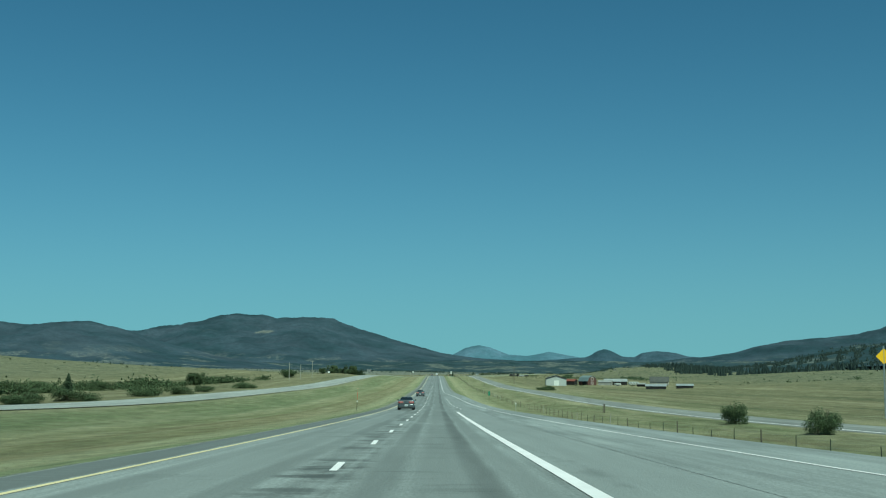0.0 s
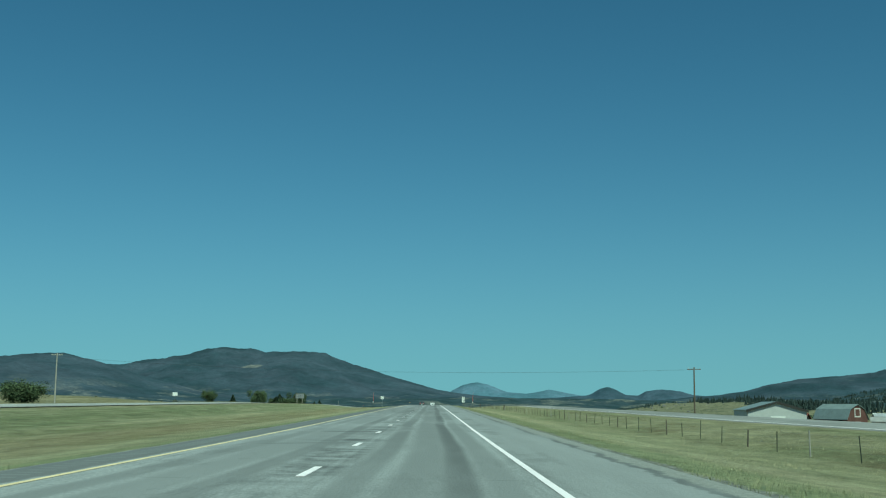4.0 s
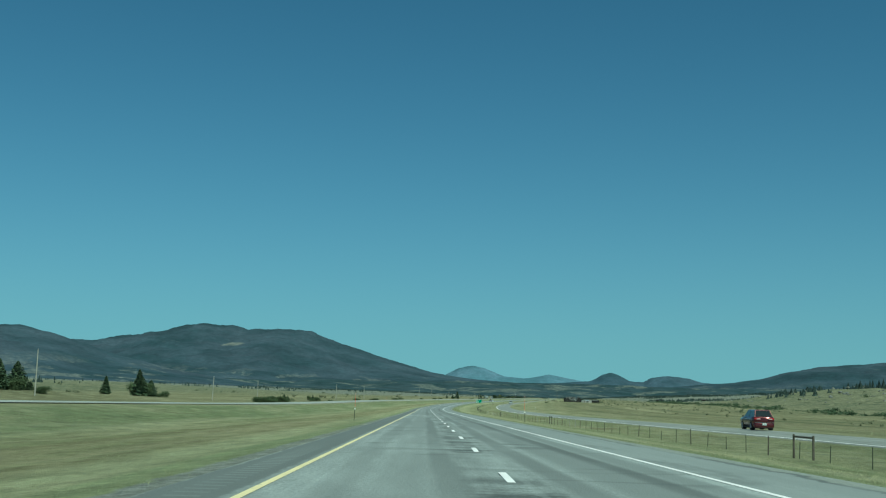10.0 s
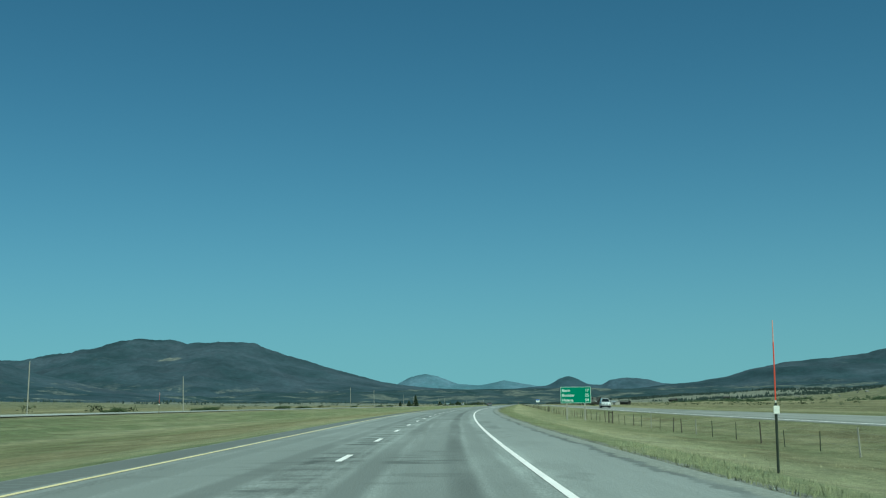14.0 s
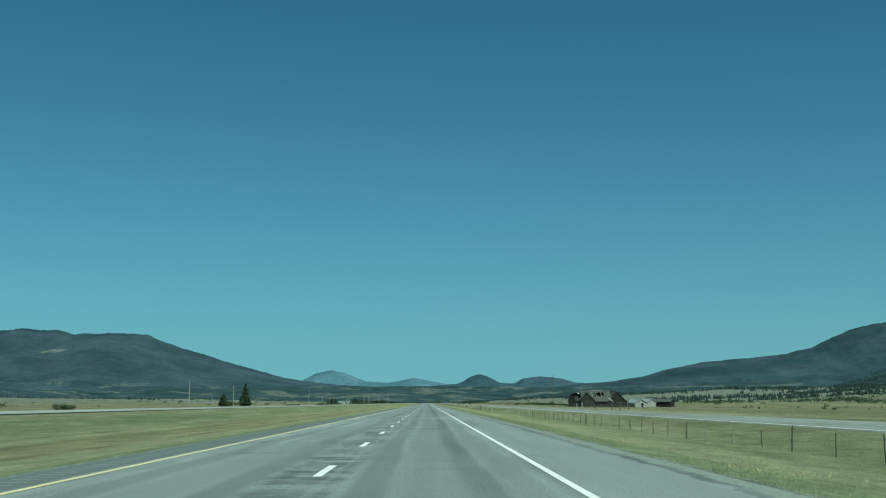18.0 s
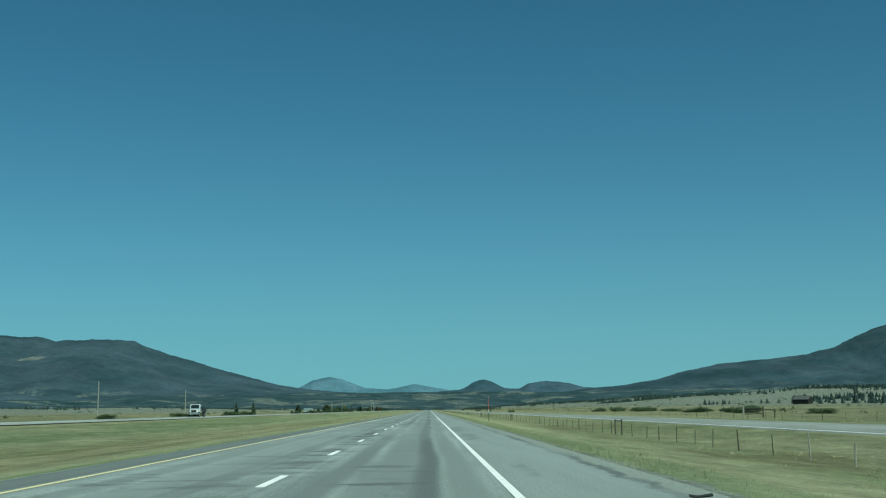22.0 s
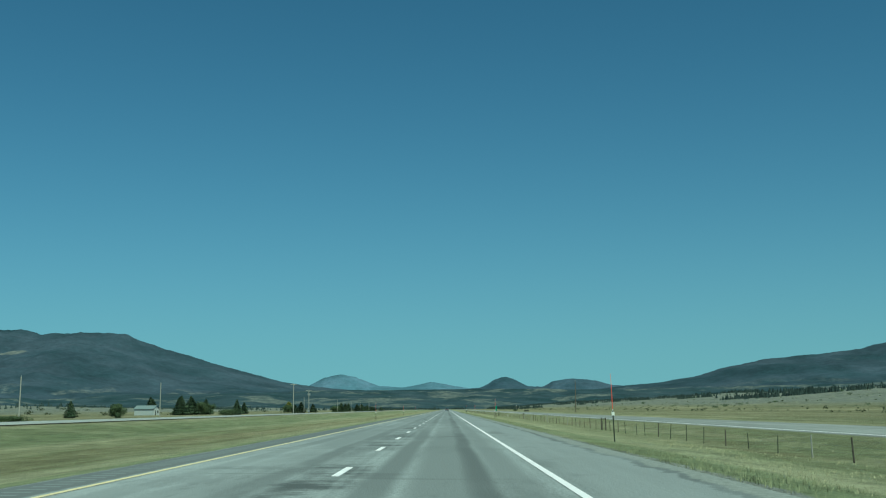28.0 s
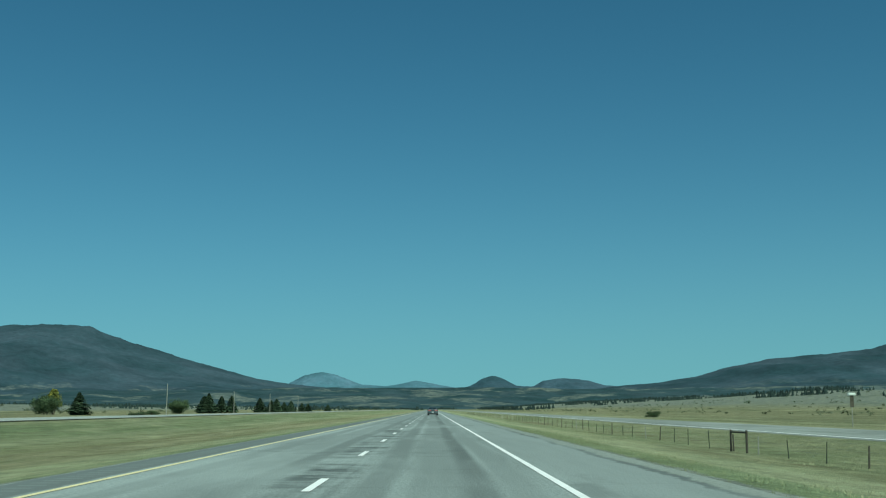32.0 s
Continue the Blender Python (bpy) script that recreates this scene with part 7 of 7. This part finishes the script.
def shrubs(name, n, s_range, u_range, size, mat, label, seed, bias=1.0, lumps=7, cut=0.0, mask=90, leaf=0.3):
    """Low bushes of a few leaf clumps each."""
    rng = np.random.default_rng(seed)
    s = rng.uniform(*s_range, n)
    u = u_range[0] + (u_range[1] - u_range[0]) * rng.random(n) ** bias
    keep = ripple(s, u * 1.6, mask, seed * 0.9) + 0.35 * rng.normal(size=n) > cut
    s, u = s[keep], u[keep]
    n = len(s)
    p = place(s, u)
    r = size * (0.4 + 1.1 * rng.random(n) ** 2)
    v = []
    for k in range(lumps):
        d = rng.normal(size=(n, 3)) * np.array([0.5, 0.5, 0.25])
        c = p + d * r[:, None] + np.array([0, 0, 0.42]) * r[:, None]
        a, b = rng.normal(size=(n, 3)), rng.normal(size=(n, 3))
        a *= (leaf * r / np.linalg.norm(a, axis=1))[:, None]
        b *= (leaf * r / np.linalg.norm(b, axis=1))[:, None]
        v.append(np.stack([c - a, c + b, c + a, c - a, c + a, c - b], 1).reshape(-1, 3))
    v = np.concatenate(v)
    return fast_mesh(name, v, np.arange(len(v)).reshape(-1, 3), mat, label, "shrubs")


shrubs("sagebrush", 8000, (600, 5200), (85, 700), 0.9, M_SAGE, "grey-green sagebrush on the slopes", 21, 1.2, 10, 0.0)
shrubs("willow_scrub", 800, (0, 5200), (140, 420), 1.7, M_WILLOW, "scattered green willow scrub", 22, 1.0, 80, 0.45, 160, 0.14)
shrubs("left_scrub", 2600, (0, 6500), (-96, -500), 1.5, M_SAGE, "scattered green scrub in the meadow", 23, 1.2, 50, 0.4, 120, 0.17)
shrubs("hedge_scrub", 260, (180, 620), (-86, -116), 2.6, M_WILLOW, "band of green scrub along the meadow", 27, 1.0, 120, -0.1, 60, 0.13)


def wood_of(name, pts, hgt, mat, label, seed, wide=1.0):
    """A wood of small conifers: each three stacked ragged cones."""
    rng = np.random.default_rng(seed)
    n = len(pts)
    h = hgt * (0.55 + 0.8 * rng.random(n))
    v = []
    for z0, z1, w in ((0.05, 0.55, 0.24), (0.3, 0.8, 0.17), (0.55, 1.0, 0.10)):
        for k in range(5):
            a0, a1 = 2 * np.pi * k / 5 + rng.random(n), 2 * np.pi * (k + 1.15) / 5 + rng.random(n)
            r0, r1 = wide * w * h * (0.75 + 0.5 * rng.random(n)), wide * w * h * (0.75 + 0.5 * rng.random(n))
            base = pts + np.array([0, 0, 1.0]) * (h * z0)[:, None]
            p0 = base + np.stack([r0 * np.cos(a0), r0 * np.sin(a0), 0 * h], 1)
            p1 = base + np.stack([r1 * np.cos(a1), r1 * np.sin(a1), 0 * h], 1)
            tip = pts + np.array([0, 0, 1.0]) * (h * z1)[:, None]
            v.append(np.stack([p0, p1, tip], 1).reshape(-1, 3))
    v = np.concatenate(v)
    return fast_mesh(name, v, np.arange(len(v)).reshape(-1, 3), mat, label, "wood")


def scatter(n, s_range, u_range, mask, cut, seed, bias=1.0):
    rng = np.random.default_rng(seed)
    s = rng.uniform(*s_range, n)
    u = u_range[0] + (u_range[1] - u_range[0]) * rng.random(n) ** bias
    keep = ripple(s, u, mask, seed * 0.37) + 0.12 * rng.normal(size=n) > cut
    return place(s[keep], u[keep], -0.3)


def on_ridge(name, n, seed, low=0.08, cut=0.1, mask=240):
    """Points on the mesh of a hill."""
    rng = np.random.default_rng(seed)
    me = bpy.data.objects[name].data
    co = np.array([v.co[:] for v in me.vertices])
    quads = np.array([p.vertices[:] for p in me.polygons])
    pick = quads[rng.integers(0, len(quads), n)]
    w = rng.random((n, 4))
    w /= w.sum(1, keepdims=True)
    p = (co[pick] * w[:, :, None]).sum(1)
    keep = (ripple(p[:, 0], p[:, 1], mask, seed * 0.3) + 0.25 * rng.normal(size=n) > cut) & (p[:, 2] > 4)
    return p[keep] - np.array([0, 0, 0.4])


wood_of("hill_wood", on_ridge("foothill_right", 30000, 31, cut=0.0), 4.8, M_HAZED_CONIFER, "dark conifer wood on the low hillside", 41, 1.6)
wood_of("slope_wood", scatter(20000, (900, 8000), (400, 1300), 130, 0.25, 33, 1.2), 4.8, M_HAZED_CONIFER, "clumps of dark conifers on the sage slopes", 43, 1.6)


def clumps(n, per, s_range, u_range, long, deep, seed, bias=1.0):
    """Points in n loose groups, each drawn out along the slope."""
    rng = np.random.default_rng(seed)
    cs, cu = rng.uniform(*s_range, n), u_range[0] + (u_range[1] - u_range[0]) * rng.random(n) ** bias
    size = 0.35 + 1.1 * rng.random(n) ** 2
    pick = np.repeat(np.arange(n), np.maximum(1, (per * size).astype(int)))
    s = cs[pick] + rng.normal(size=len(pick)) * long * size[pick]
    u = cu[pick] + rng.normal(size=len(pick)) * deep * size[pick]
    return place(s, u, -0.3)


wood_of("slope_clumps", clumps(170, 60, (3700, 7800), (260, 950), 42, 10, 61), 5.0, M_HAZED_CONIFER, "groups of dark conifers on the open sage slope", 47, 1.5)
wood_of("knoll_clumps", clumps(60, 30, (2150, 3700), (205, 520), 45, 10, 62), 4.4, M_HAZED_CONIFER, "groups of dark conifers above the meadow", 48, 1.5)
wood_of("valley_clumps", clumps(90, 40, (5400, 9400), (-1100, 330), 110, 16, 63), 6, M_HAZED_CONIFER, "dark tree belts across the far valley floor", 49, 1.6)
wood_of("left_clumps", clumps(70, 30, (900, 6500), (-900, -380), 70, 14, 64), 4.6, M_HAZED_CONIFER, "groups of dark conifers along the valley side", 50, 1.5)
wood_of("left_wood", scatter(3600, (500, 8000), (-420, -1700), 230, 0.4, 34, 1.0), 7, M_HAZED_CONIFER, "dark conifers along the valley side", 44)
wood_of("valley_wood", scatter(2600, (4600, 7000), (-85, -300), 90, 0.5, 35), 6, M_HAZED_CONIFER, "far trees along the valley floor", 45)


M_GRANITE = plain("granite", (0.19, 0.188, 0.172), 1.2, 0.3, 0.9, 0, 0.6)


def boulders(n, seed, s_mid, s_wide, u_mid, u_wide, size=1.0):
    """Pale weathered boulders in heaps on a knoll."""
    rng = np.random.default_rng(seed)
    s, u = rng.normal(s_mid, s_wide, n), rng.normal(u_mid, u_wide, n)
    keep = ripple(s, u, 45, 4.0) + 0.3 * rng.normal(size=n) > 0.15
    s, u = s[keep], np.clip(u[keep], 195, 600)
    p = place(s, u, 0.1)
    bm = bmesh.new()
    bmesh.ops.create_icosphere(bm, subdivisions=1, radius=1)
    bm.verts.ensure_lookup_table()
    base = np.array([v.co[:] for v in bm.verts])
    tri = np.array([[v.index for v in f.verts] for f in bm.faces])
    bm.free()
    r = size * (0.5 + 1.1 * rng.random(len(s)) ** 2)
    v = base[None] * (1 + 0.28 * rng.normal(size=(len(s), len(base), 1))) * r[:, None, None] * np.array([1.2, 1.0, 0.75]) + p[:, None]
    t = tri[None] + (np.arange(len(s)) * len(base))[:, None, None]
    return fast_mesh("boulders", v.reshape(-1, 3), t.reshape(-1, 3), M_GRANITE, "pale granite boulders on the grassy knoll", "rocks")


shrubs("field_brush", 420, (2500, 6500), (110, 330), 0.95, M_SAGE, "low dark brush in bands across the meadow", 28, 1.0, 40, 0.42, 70, 0.18)
boulders(480, 51, 1850, 330, 330, 60)
boulders(700, 52, 2330, 210, 262, 34, 0.8)
wood_of("knoll_wood", scatter(6500, (1250, 2700), (320, 620), 90, -0.3, 36), 8, M_HAZED_CONIFER, "dark pines along the top of the knoll", 46)
shrubs("foot_brush", 1500, (950, 2900), (172, 188), 1.5, M_CONIFER, "line of dark brush at the foot of the knoll", 26, 1.0, 50, -0.1, 60, 0.17)

# ---- the one scale of the place ----
for ob in list(scene.objects):
    if ob.parent is None and ob.type not in {"CAMERA", "LIGHT"}:
        ob.matrix_basis = Matrix.Diagonal((S, S, S, 1)) @ ob.matrix_basis
